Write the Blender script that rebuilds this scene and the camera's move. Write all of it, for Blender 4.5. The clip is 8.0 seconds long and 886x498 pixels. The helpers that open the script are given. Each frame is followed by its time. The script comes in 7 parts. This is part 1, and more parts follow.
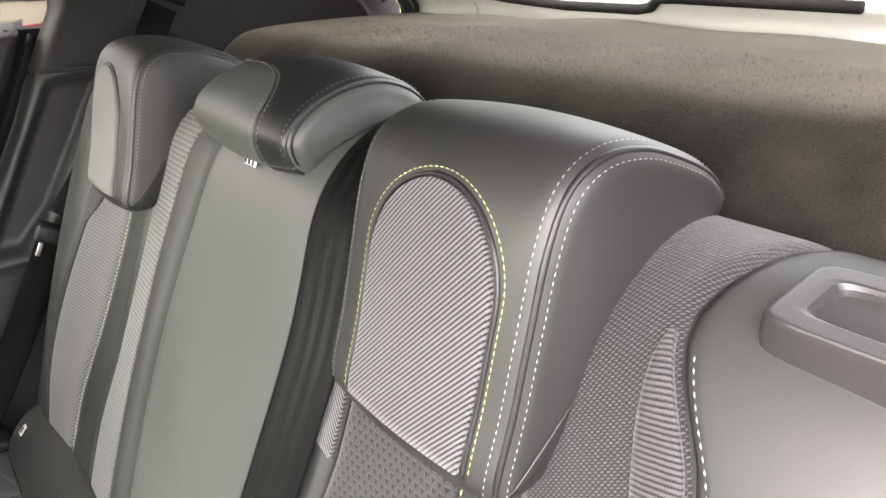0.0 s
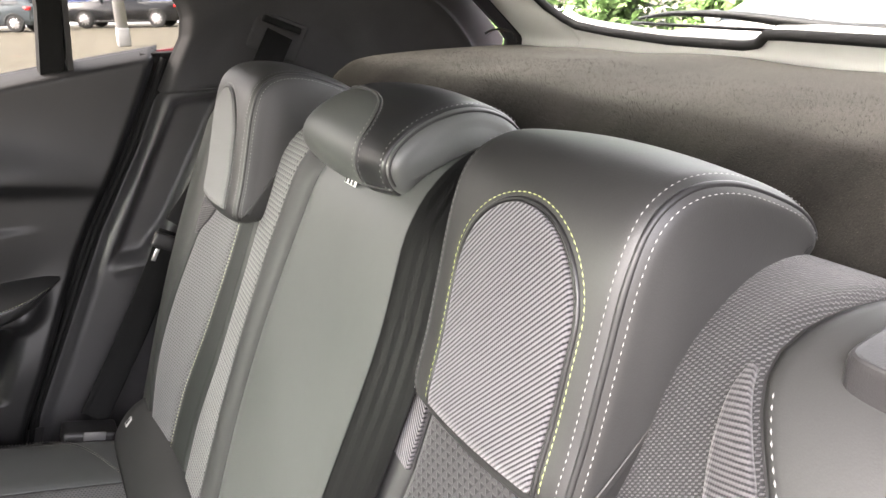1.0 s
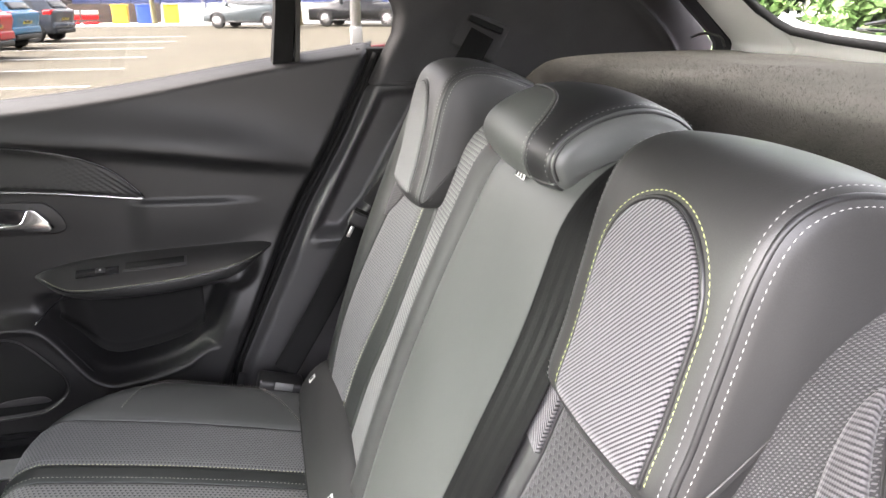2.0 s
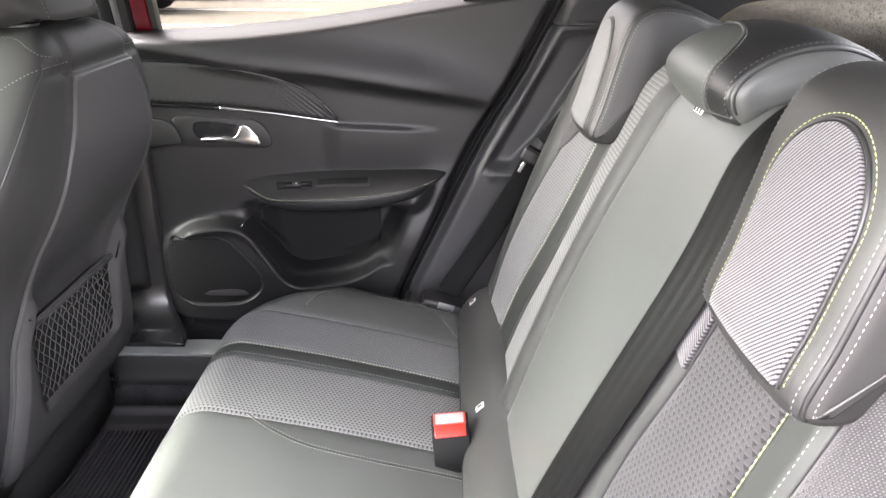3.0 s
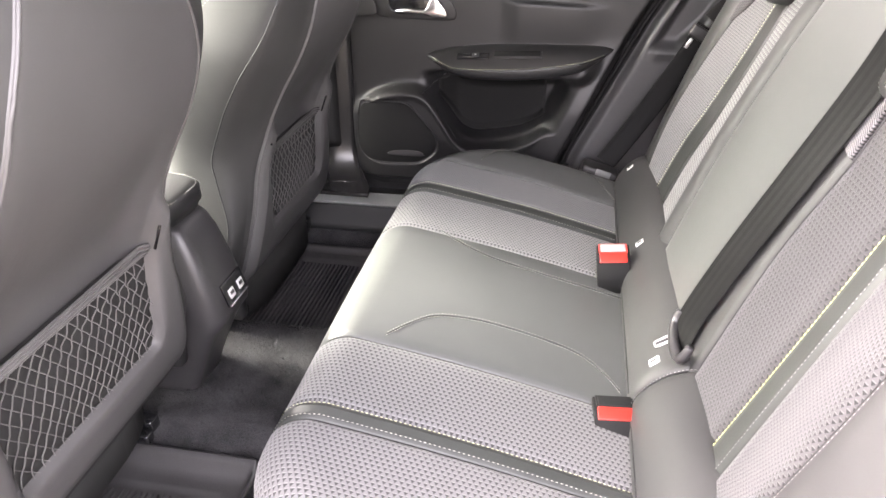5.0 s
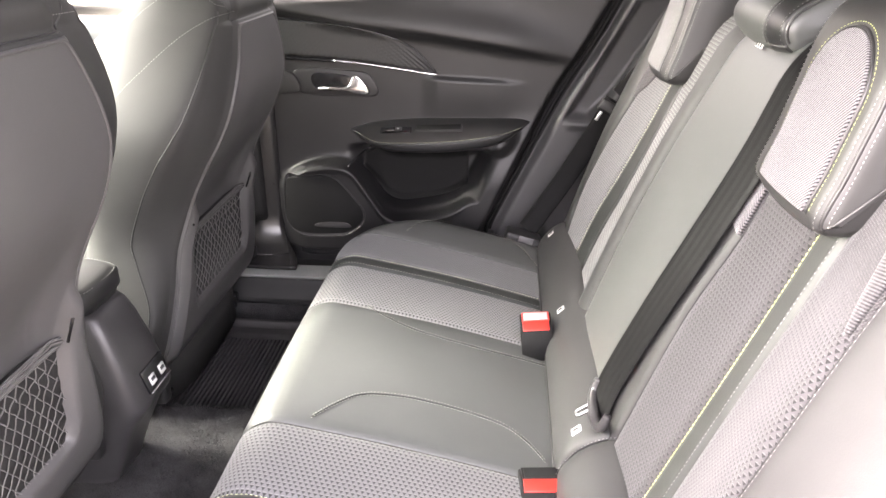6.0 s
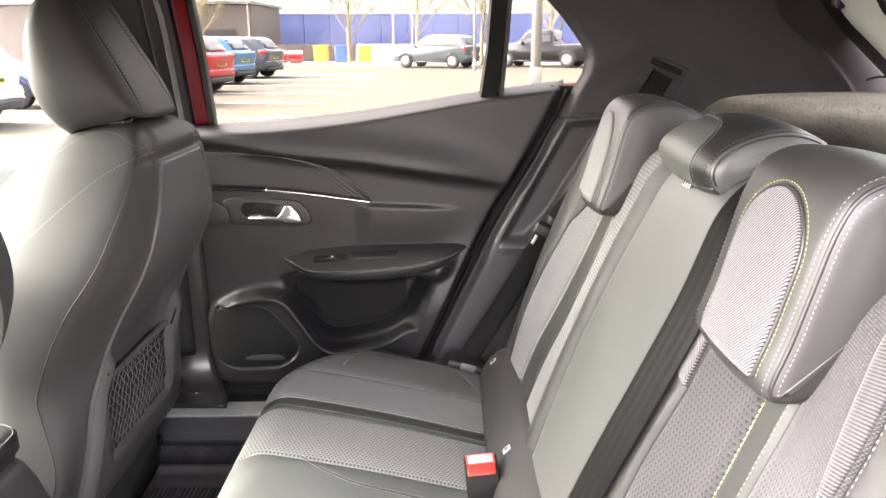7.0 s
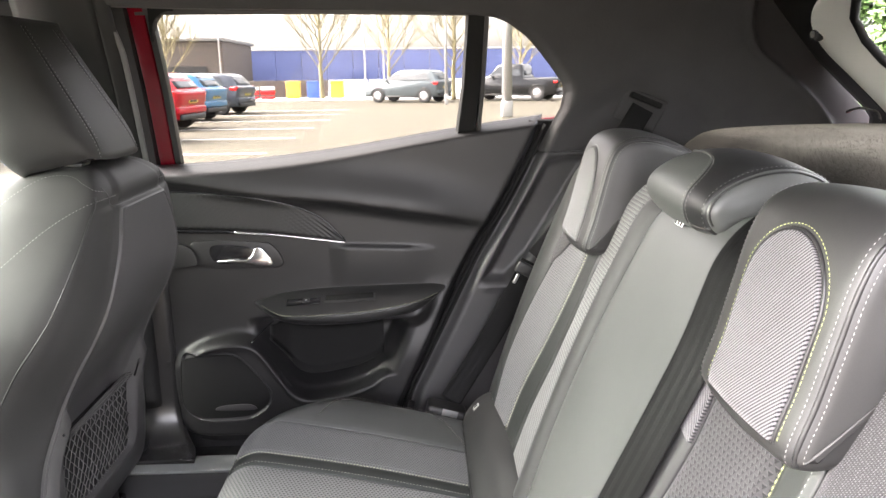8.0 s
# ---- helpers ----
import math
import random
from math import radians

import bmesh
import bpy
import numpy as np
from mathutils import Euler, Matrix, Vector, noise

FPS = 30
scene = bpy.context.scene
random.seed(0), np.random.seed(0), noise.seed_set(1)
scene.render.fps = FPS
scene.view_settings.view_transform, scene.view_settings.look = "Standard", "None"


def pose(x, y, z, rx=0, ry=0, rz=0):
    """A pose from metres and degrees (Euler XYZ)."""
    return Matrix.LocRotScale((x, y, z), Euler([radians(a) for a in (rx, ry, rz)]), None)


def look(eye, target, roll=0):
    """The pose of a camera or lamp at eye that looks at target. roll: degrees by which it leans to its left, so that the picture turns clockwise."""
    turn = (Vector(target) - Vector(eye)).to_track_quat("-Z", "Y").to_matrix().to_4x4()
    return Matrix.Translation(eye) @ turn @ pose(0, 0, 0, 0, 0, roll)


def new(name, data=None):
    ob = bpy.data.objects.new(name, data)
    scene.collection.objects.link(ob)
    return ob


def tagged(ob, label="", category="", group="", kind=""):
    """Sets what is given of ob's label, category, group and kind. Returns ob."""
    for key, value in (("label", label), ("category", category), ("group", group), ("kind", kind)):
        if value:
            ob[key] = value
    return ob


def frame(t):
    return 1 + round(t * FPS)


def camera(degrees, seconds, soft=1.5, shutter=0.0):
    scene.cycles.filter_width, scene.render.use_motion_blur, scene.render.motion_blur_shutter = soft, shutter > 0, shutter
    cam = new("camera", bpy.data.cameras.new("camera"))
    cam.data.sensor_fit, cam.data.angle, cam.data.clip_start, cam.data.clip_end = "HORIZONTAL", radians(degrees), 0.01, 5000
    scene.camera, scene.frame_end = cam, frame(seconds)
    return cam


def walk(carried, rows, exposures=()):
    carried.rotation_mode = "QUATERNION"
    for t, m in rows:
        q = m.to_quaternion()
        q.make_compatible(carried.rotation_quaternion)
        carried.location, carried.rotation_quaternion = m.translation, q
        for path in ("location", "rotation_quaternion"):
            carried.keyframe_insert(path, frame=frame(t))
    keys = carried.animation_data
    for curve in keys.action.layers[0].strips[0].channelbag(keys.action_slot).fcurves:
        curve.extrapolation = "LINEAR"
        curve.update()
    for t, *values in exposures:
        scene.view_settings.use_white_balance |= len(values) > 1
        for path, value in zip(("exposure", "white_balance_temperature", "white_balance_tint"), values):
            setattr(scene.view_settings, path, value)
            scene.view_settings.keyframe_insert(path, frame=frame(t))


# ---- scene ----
cam = camera(64.0, 8.0)
PATH = [
    (0, (-0.057, -0.598, 1.311), (1.087, 0.858, 0.554), -1.2),
    (0.5, (-0.066, -0.599, 1.312), (1.035, 0.903, 0.583), -0.9),
    (1, (-0.064, -0.614, 1.313), (0.884, 1.01, 0.635), -0.7),
    (1.2, (-0.061, -0.622, 1.319), (0.806, 1.051, 0.648), -0.8),
    (2.3, (-0.042, -0.668, 1.309), (0.247, 1.19, 0.627), 0.0),
    (2.5, (-0.05, -0.681, 1.31), (0.15, 1.176, 0.595), 0.1),
    (3, (-0.061, -0.716, 1.297), (-0.069, 1.122, 0.507), 0.3),
    (3.5, (-0.076, -0.749, 1.277), (-0.263, 1.041, 0.405), 0.2),
    (4, (-0.106, -0.795, 1.259), (-0.406, 0.944, 0.319), 0.1),
    (4.2, (-0.12, -0.821, 1.255), (-0.447, 0.902, 0.293), 0.1),
    (5.3, (-0.148, -0.963, 1.243), (-0.449, 0.76, 0.271), -0.5),
    (5.5, (-0.144, -0.962, 1.249), (-0.399, 0.782, 0.304), -0.2),
    (6, (-0.122, -0.945, 1.279), (-0.278, 0.868, 0.449), 0.2),
    (6.5, (-0.113, -0.914, 1.308), (-0.179, 0.964, 0.625), 0.2),
    (7, (-0.111, -0.879, 1.319), (-0.116, 1.04, 0.754), -0.2),
    (7.5, (-0.115, -0.844, 1.323), (-0.076, 1.091, 0.819), -0.5),
    (8, (-0.118, -0.82, 1.32), (-0.051, 1.121, 0.843), -0.7),
]
walk(cam, [(t, look(eye, target, roll)) for t, eye, target, roll in PATH], exposures=[(0, 4.86, 6900, 18), (1, 5.0, 6850, 18), (2.5, 5.3, 6550, 19), (4, 5.8, 6850, 23), (5.5, 5.6, 6950, 24), (6.5, 5.65, 7000, 23), (8, 5.37, 6750, 18)])

from mathutils.bvhtree import BVHTree

# ---- world, sun, exposure ----
world = bpy.data.worlds.new("overcast_sky")
scene.world = world
world.use_nodes = True
wn = world.node_tree.nodes
sky = wn.new("ShaderNodeTexSky")
sky.sky_type, sky.sun_disc = "NISHITA", False
sky.sun_elevation, sky.sun_rotation = radians(38), radians(277)
sky.air_density, sky.dust_density, sky.ozone_density = 1.0, 6.0, 1.0
grey = wn.new("ShaderNodeHueSaturation")
grey.inputs["Saturation"].default_value = 0.25
wl = world.node_tree.links
wl.new(sky.outputs["Color"], grey.inputs["Color"])
wl.new(grey.outputs["Color"], wn["Background"].inputs["Color"])
wn["Background"].inputs["Strength"].default_value = 0.145
sun_data = bpy.data.lights.new("sun", "SUN")
sun_data.energy, sun_data.angle, sun_data.color = 1.2, radians(80), (1.0, 0.98, 0.95)
sun = new("sun", sun_data)
sun.matrix_world = look((-9.925, 1.22, 7.81), (0, 0, 0))


# ---- materials ----
def material(name, color, rough=0.5, metal=0.0, spec=0.5):
    m = bpy.data.materials.new(name)
    m.use_nodes = True
    b = m.node_tree.nodes["Principled BSDF"]
    b.inputs["Base Color"].default_value = (*color, 1)
    b.inputs["Roughness"].default_value = rough
    b.inputs["Metallic"].default_value = metal
    b.inputs["Specular IOR Level"].default_value = spec
    return m


def math_node(m, op, a, b=None):
    n = m.node_tree.nodes.new("ShaderNodeMath")
    n.operation = op
    for k, v in enumerate((a, b)):
        if v is None:
            continue
        if isinstance(v, (int, float)):
            n.inputs[k].default_value = v
        else:
            m.node_tree.links.new(v, n.inputs[k])
    return n.outputs[0]


def noise_node(m, scale, detail=3.0, vector=None, rough=0.55):
    n = m.node_tree.nodes.new("ShaderNodeTexNoise")
    n.inputs["Scale"].default_value, n.inputs["Detail"].default_value, n.inputs["Roughness"].default_value = scale, detail, rough
    m.node_tree.links.new(vector or coords(m), n.inputs["Vector"])
    return n.outputs["Fac"]


def coords(m, which="Object"):
    return m.node_tree.nodes.new("ShaderNodeTexCoord").outputs[which]


def ramp(m, fac, lo, hi, a=0.0, b=1.0):
    n = m.node_tree.nodes.new("ShaderNodeValToRGB")
    n.color_ramp.elements[0].position, n.color_ramp.elements[1].position = a, b
    n.color_ramp.elements[0].color, n.color_ramp.elements[1].color = (*lo, 1), (*hi, 1)
    m.node_tree.links.new(fac, n.inputs["Fac"])
    return n.outputs["Color"]


def bsdf(m):
    return m.node_tree.nodes["Principled BSDF"]


def bump(m, height, strength, distance, normal=None):
    n = m.node_tree.nodes.new("ShaderNodeBump")
    n.inputs["Strength"].default_value, n.inputs["Distance"].default_value = strength, distance
    m.node_tree.links.new(height, n.inputs["Height"])
    if normal is not None:
        m.node_tree.links.new(normal, n.inputs["Normal"])
    return n.outputs["Normal"]


def varied(name, lo, hi, rough=(0.45, 0.6), grain=900.0, patch=9.0, relief=0.25, depth=0.0006, metal=0.0, spec=0.5):
    """A surface whose colour and gloss wander at patch scale, with a fine grain."""
    m = material(name, hi, rough[1], metal, spec)
    big = noise_node(m, patch, 4)
    fine = noise_node(m, grain, 2)
    mixed = math_node(m, "ADD", math_node(m, "MULTIPLY", big, 0.65), math_node(m, "MULTIPLY", fine, 0.35))
    lk = m.node_tree.links
    lk.new(ramp(m, mixed, lo, hi, 0.32, 0.68), bsdf(m).inputs["Base Color"])
    r = m.node_tree.nodes.new("ShaderNodeMapRange")
    r.inputs["To Min"].default_value, r.inputs["To Max"].default_value = rough
    lk.new(big, r.inputs["Value"])
    lk.new(r.outputs["Result"], bsdf(m).inputs["Roughness"])
    lk.new(bump(m, fine, relief, depth), bsdf(m).inputs["Normal"])
    return m


def leather(name, lo, hi, rough=(0.36, 0.48)):
    m = varied(name, lo, hi, rough, grain=1500.0, patch=7.0, relief=0.12, depth=0.0004)
    v = m.node_tree.nodes.new("ShaderNodeTexVoronoi")
    v.inputs["Scale"].default_value = 850.0
    m.node_tree.links.new(coords(m), v.inputs["Vector"])
    fold = noise_node(m, 28.0, 3)
    first = bump(m, fold, 0.05, 0.004)
    m.node_tree.links.new(bump(m, v.outputs["Distance"], 0.09, 0.0004, first), bsdf(m).inputs["Normal"])
    return m


def split_uv(m):
    s = m.node_tree.nodes.new("ShaderNodeSeparateXYZ")
    m.node_tree.links.new(coords(m, "UV"), s.inputs[0])
    return s.outputs[0], s.outputs[1]


def lattice_cloth(name, pitch, dark, light, fill=0.28, melt=None):
    """Woven cloth with rows of small raised triangles; with melt they loosen into bright flecks up the panel."""
    m = material(name, light, 0.85, 0, 0.25)
    u, v = split_uv(m)
    row = math_node(m, "DIVIDE", v, pitch * 0.9)
    odd = math_node(m, "MULTIPLY", math_node(m, "MODULO", math_node(m, "FLOOR", row), 2.0), 0.5)
    fu = math_node(m, "FRACT", math_node(m, "ADD", math_node(m, "DIVIDE", u, pitch), odd))
    fv = math_node(m, "FRACT", row)
    tri = math_node(m, "SUBTRACT", 1.0, math_node(m, "ABSOLUTE", math_node(m, "SUBTRACT", math_node(m, "MULTIPLY", fu, 2.0), 1.0)))
    edge = math_node(m, "SUBTRACT", tri, fv)
    soft = m.node_tree.nodes.new("ShaderNodeMapRange")
    soft.interpolation_type = "SMOOTHSTEP"
    soft.inputs["From Min"].default_value, soft.inputs["From Max"].default_value = -fill - 0.14, -fill + 0.14
    m.node_tree.links.new(edge, soft.inputs["Value"])
    thread = noise_node(m, 1400.0, 2)
    # bright dash in each row: the threads' highlight, put into the colour
    glint = math_node(m, "MULTIPLY", math_node(m, "LESS_THAN", fv, 0.2), math_node(m, "LESS_THAN", math_node(m, "ABSOLUTE", math_node(m, "SUBTRACT", fu, 0.5)), 0.3))
    weave = math_node(m, "ADD", math_node(m, "MULTIPLY", soft.outputs["Result"], 0.65), math_node(m, "MULTIPLY", glint, 0.35))
    if melt:
        top = m.node_tree.nodes.new("ShaderNodeMapRange")
        top.interpolation_type = "SMOOTHSTEP"
        top.inputs["From Min"].default_value, top.inputs["From Max"].default_value = melt
        m.node_tree.links.new(v, top.inputs["Value"])
        fleck = fleck_rows(m, u, v, 0.0034)
        keep = math_node(m, "SUBTRACT", 1.0, top.outputs["Result"])
        weave = math_node(m, "ADD", math_node(m, "MULTIPLY", weave, keep), math_node(m, "MULTIPLY", math_node(m, "MULTIPLY", fleck, 1.85), top.outputs["Result"]))
    mix = math_node(m, "ADD", math_node(m, "MULTIPLY", weave, 0.85), math_node(m, "MULTIPLY", thread, 0.3))
    m.node_tree.links.new(ramp(m, mix, dark, tuple(c * (3.36 if melt else 1.0) for c in light), 0.1, 2.2 if melt else 1.0), bsdf(m).inputs["Base Color"])
    m.node_tree.links.new(bump(m, mix, 0.5, 0.0012), bsdf(m).inputs["Normal"])
    bsdf(m).inputs["Sheen Weight"].default_value = 0.16
    return m


def fleck_rows(m, u, v, pitch):
    """Short bright slanting threads in drifting rows: a value from 0 to about 1.3."""
    slant = math_node(m, "ADD", v, math_node(m, "MULTIPLY", u, 0.62))
    row = math_node(m, "DIVIDE", slant, pitch * 0.5)
    shift = math_node(m, "MULTIPLY", math_node(m, "FLOOR", row), 0.31)
    fu = math_node(m, "FRACT", math_node(m, "ADD", math_node(m, "DIVIDE", u, pitch), shift))
    fv = math_node(m, "ABSOLUTE", math_node(m, "SUBTRACT", math_node(m, "FRACT", row), 0.5))
    on_u = math_node(m, "LESS_THAN", math_node(m, "ABSOLUTE", math_node(m, "SUBTRACT", fu, 0.5)), 0.24)
    on_v = math_node(m, "LESS_THAN", fv, 0.30)
    drift = ramp(m, noise_node(m, 240.0, 2), (0.30, 0.30, 0.30), (1, 1, 1), 0.40, 0.58)
    weft = math_node(m, "ABSOLUTE", math_node(m, "SUBTRACT", math_node(m, "FRACT", math_node(m, "DIVIDE", v, pitch * 0.22)), 0.5))
    return math_node(m, "ADD", math_node(m, "MULTIPLY", math_node(m, "MULTIPLY", on_u, on_v), math_node(m, "MULTIPLY", drift, 1.7)), math_node(m, "MULTIPLY", weft, 0.25))


def twill_cloth(name, pitch, dark, light, slope):
    """Cloth with bright slanting ribs broken into single threads."""
    m = material(name, light, 0.8, 0, 0.3)
    u, v = split_uv(m)
    across = math_node(m, "ADD", math_node(m, "MULTIPLY", u, slope), v)
    rib = math_node(m, "ABSOLUTE", math_node(m, "SUBTRACT", math_node(m, "MULTIPLY", math_node(m, "FRACT", math_node(m, "DIVIDE", across, pitch)), 2.0), 1.0))
    along = math_node(m, "FRACT", math_node(m, "DIVIDE", math_node(m, "SUBTRACT", u, math_node(m, "MULTIPLY", v, slope * 0.4)), pitch * 0.55))
    knot = math_node(m, "ABSOLUTE", math_node(m, "SUBTRACT", math_node(m, "MULTIPLY", along, 2.0), 1.0))
    fine = noise_node(m, 900.0, 2)
    mix = math_node(m, "ADD", math_node(m, "MULTIPLY", rib, 0.9), math_node(m, "ADD", math_node(m, "MULTIPLY", knot, 0.18), math_node(m, "MULTIPLY", fine, 0.18)))
    m.node_tree.links.new(ramp(m, mix, dark, light, 0.38, 0.72), bsdf(m).inputs["Base Color"])
    m.node_tree.links.new(bump(m, mix, 0.6, 0.0010), bsdf(m).inputs["Normal"])
    bsdf(m).inputs["Sheen Weight"].default_value = 0.15
    return m


def webbing_cloth(name, width):
    """Tightly woven strap: raised bands along its length, crossed by fine slanting threads."""
    m = material(name, (0.014, 0.014, 0.0145), 0.42, 0, 0.10)
    u, v = split_uv(m)
    band = math_node(m, "SINE", math_node(m, "MULTIPLY", u, 2 * math.pi * 4 / width))
    step = m.node_tree.nodes.new("ShaderNodeMapRange")
    step.interpolation_type = "SMOOTHSTEP"
    step.inputs["From Min"].default_value, step.inputs["From Max"].default_value = -0.4, 0.4
    m.node_tree.links.new(band, step.inputs["Value"])
    slant = math_node(m, "ADD", v, math_node(m, "MULTIPLY", u, 0.9))
    thread = math_node(m, "ABSOLUTE", math_node(m, "SUBTRACT", math_node(m, "FRACT", math_node(m, "DIVIDE", slant, 0.0016)), 0.5))
    rough = m.node_tree.nodes.new("ShaderNodeMapRange")
    rough.inputs["To Min"].default_value, rough.inputs["To Max"].default_value = 0.46, 0.66
    m.node_tree.links.new(step.outputs["Result"], rough.inputs["Value"])
    m.node_tree.links.new(rough.outputs["Result"], bsdf(m).inputs["Roughness"])
    m.node_tree.links.new(ramp(m, math_node(m, "ADD", math_node(m, "MULTIPLY", thread, 0.8), math_node(m, "MULTIPLY", step.outputs["Result"], 0.4)), (0.002, 0.002, 0.0021), (0.006, 0.006, 0.0062)), bsdf(m).inputs["Base Color"])
    first = bump(m, step.outputs["Result"], 0.2, 0.0005)
    m.node_tree.links.new(bump(m, thread, 0.4, 0.0004, first), bsdf(m).inputs["Normal"])
    return m


LEATHER = leather("dark_grey_leather", (0.060, 0.0635, 0.0605), (0.080, 0.083, 0.080))
LEATHER_HEAD = leather("charcoal_leather", (0.018, 0.018, 0.0177), (0.026, 0.026, 0.0255), (0.40, 0.52))
LEATHER_BLACK = leather("black_leather", (0.012, 0.012, 0.0125), (0.019, 0.019, 0.0195), (0.34, 0.46))
LEATHER_SIDE = leather("side_leather", (0.027, 0.0275, 0.027), (0.037, 0.0375, 0.037), (0.46, 0.58))
bsdf(LEATHER_SIDE).inputs["Specular IOR Level"].default_value = 0.3
LEATHER_BAND = leather("band_leather", (0.026, 0.029, 0.027), (0.036, 0.039, 0.037))
PLASTIC = varied("black_grained_plastic", (0.009, 0.009, 0.0094), (0.014, 0.014, 0.0145), (0.42, 0.58), 1100.0, 6.0, 0.3, 0.0005)
PLASTIC_SOFT = varied("soft_black_plastic", (0.022, 0.021, 0.022), (0.033, 0.032, 0.033), (0.28, 0.42), 1300.0, 6.0, 0.3, 0.0005)
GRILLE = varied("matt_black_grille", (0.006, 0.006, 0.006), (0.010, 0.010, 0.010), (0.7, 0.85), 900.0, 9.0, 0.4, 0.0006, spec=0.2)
DOOR_TRIM = varied("matt_black_door_trim", (0.010, 0.0098, 0.0103), (0.0155, 0.0151, 0.0158), (0.38, 0.49), 1300.0, 6.0, 0.3, 0.0005, spec=0.44)
PILLAR_FOOT = varied("satin_black_plastic", (0.013, 0.0127, 0.0127), (0.019, 0.0186, 0.0186), (0.20, 0.30), 1300.0, 9.0, 0.15, 0.0004)
PLASTIC_GREY = varied("grey_plastic_trim", (0.10, 0.10, 0.10), (0.13, 0.13, 0.128), (0.45, 0.6), 1100.0, 5.0, 0.3, 0.0005)
# pale grey, lightened further to stand in for light through the rear window
PLASTIC_LIGHTENED = varied("lightened_grey_plastic", (0.61, 0.61, 0.585), (0.69, 0.69, 0.665), (0.45, 0.6), 1100.0, 5.0, 0.2, 0.0005)
GLOSS_BLACK = material("gloss_black", (0.012, 0.012, 0.013), 0.12)
RUBBER = varied("black_rubber", (0.014, 0.014, 0.014), (0.024, 0.024, 0.024), (0.36, 0.5), 500.0, 9.0, 0.3, 0.0008)
CARPET = varied("charcoal_carpet", (0.016, 0.016, 0.0165), (0.064, 0.063, 0.066), (0.9, 1.0), 420.0, 14.0, 0.9, 0.004, spec=0.1)
FELT = varied("charcoal_felt", (0.004, 0.0038, 0.0034), (0.038, 0.0352, 0.030), (0.9, 1.0), 900.0, 10.0, 0.45, 0.0012, spec=0.1)
bsdf(FELT).inputs["Sheen Weight"].default_value = 0.16
bsdf(FELT).inputs["Sheen Roughness"].default_value = 0.4
bsdf(FELT).inputs["Sheen Tint"].default_value = (1.0, 0.92, 0.80, 1)
LEATHER_FRONT = leather("front_seat_leather", (0.030, 0.030, 0.0295), (0.040, 0.040, 0.039), (0.50, 0.62))
bsdf(LEATHER_FRONT).inputs["Specular IOR Level"].default_value = 0.2
HEADLINER = varied("black_headliner_cloth", (0.045, 0.044, 0.045), (0.062, 0.061, 0.062), (0.85, 0.95), 700.0, 6.0, 0.4, 0.001, spec=0.15)
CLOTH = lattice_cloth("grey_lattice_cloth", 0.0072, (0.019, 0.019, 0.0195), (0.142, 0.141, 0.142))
# same cloth, its colour darkened against the strong light by the doorway
CLOTH_BACK_DIM = lattice_cloth("dimmed_back_cloth", 0.0066, (0.010, 0.010, 0.0104), (0.045, 0.044, 0.045))
# same cloth, its colour lightened to make up for weak far-side light
CLOTH_FAR_LIT = lattice_cloth("lit_lattice_cloth", 0.0066, (0.012, 0.012, 0.0125), (0.215, 0.215, 0.211))
CLOTH_FINE = lattice_cloth("fine_grey_cloth", 0.0052, (0.026, 0.027, 0.0272), (0.165, 0.167, 0.167))
CLOTH_INSET = twill_cloth("fine_pale_cloth", 0.0021, (0.09, 0.0905, 0.09), (0.21, 0.21, 0.208), -1.07)
TWILL = twill_cloth("ribbed_grey_cloth", 0.0036, (0.005, 0.005, 0.0055), (0.135, 0.130, 0.137), -1.07)
CLOTH_DASH = lattice_cloth("flecked_grey_cloth", 0.0056, (0.004, 0.004, 0.0042), (0.017, 0.0168, 0.0173), 0.28, (0.33, 0.41))
TWILL_EDGE = twill_cloth("ribbed_edge_cloth", 0.0027, (0.006, 0.006, 0.0065), (0.060, 0.058, 0.060), 0.25)
WEBBING = webbing_cloth("black_belt_webbing", 0.047)
BUCKLE_INSERT = varied("worn_pale_plastic", (0.27, 0.23, 0.23), (0.34, 0.29, 0.29), (0.4, 0.55), 1100.0, 30.0, 0.2, 0.0005)
THREAD_LIME = varied("lime_thread", (0.37, 0.42, 0.15), (0.46, 0.50, 0.22), (0.6, 0.8), 2500.0, 60.0)
THREAD_CREAM = varied("cream_lime_thread", (0.42, 0.44, 0.28), (0.52, 0.54, 0.36), (0.6, 0.8), 2500.0, 60.0)
PILLAR = varied("matt_black_pillar", (0.007, 0.007, 0.007), (0.011, 0.0107, 0.011), (0.5, 0.65), 1100.0, 6.0, 0.3, 0.0005, spec=0.35)
SIDE_TRIM = varied("dark_grey_side_trim", (0.038, 0.037, 0.038), (0.052, 0.051, 0.052), (0.36, 0.5), 1200.0, 6.0, 0.3, 0.0005)
MAT_RUBBER = varied("ribbed_mat_rubber", (0.030, 0.029, 0.029), (0.052, 0.050, 0.050), (0.46, 0.60), 500.0, 9.0, 0.3, 0.0008)
SILL = varied("worn_sill_metal", (0.16, 0.17, 0.163), (0.23, 0.24, 0.23), (0.35, 0.5), 700.0, 12.0, 0.2, 0.0004)
THREAD_GREY = varied("pale_grey_thread", (0.22, 0.22, 0.21), (0.31, 0.31, 0.30), (0.6, 0.8), 2500.0, 60.0)
THREAD_PALE = varied("pale_thread", (0.34, 0.34, 0.30), (0.46, 0.46, 0.40), (0.6, 0.8), 2500.0, 60.0)
CHROME = material("satin_chrome", (0.72, 0.72, 0.72), 0.22, 1.0)
STEEL = varied("brushed_steel", (0.45, 0.45, 0.45), (0.6, 0.6, 0.6), (0.25, 0.4), 800.0, 30.0, metal=1.0)
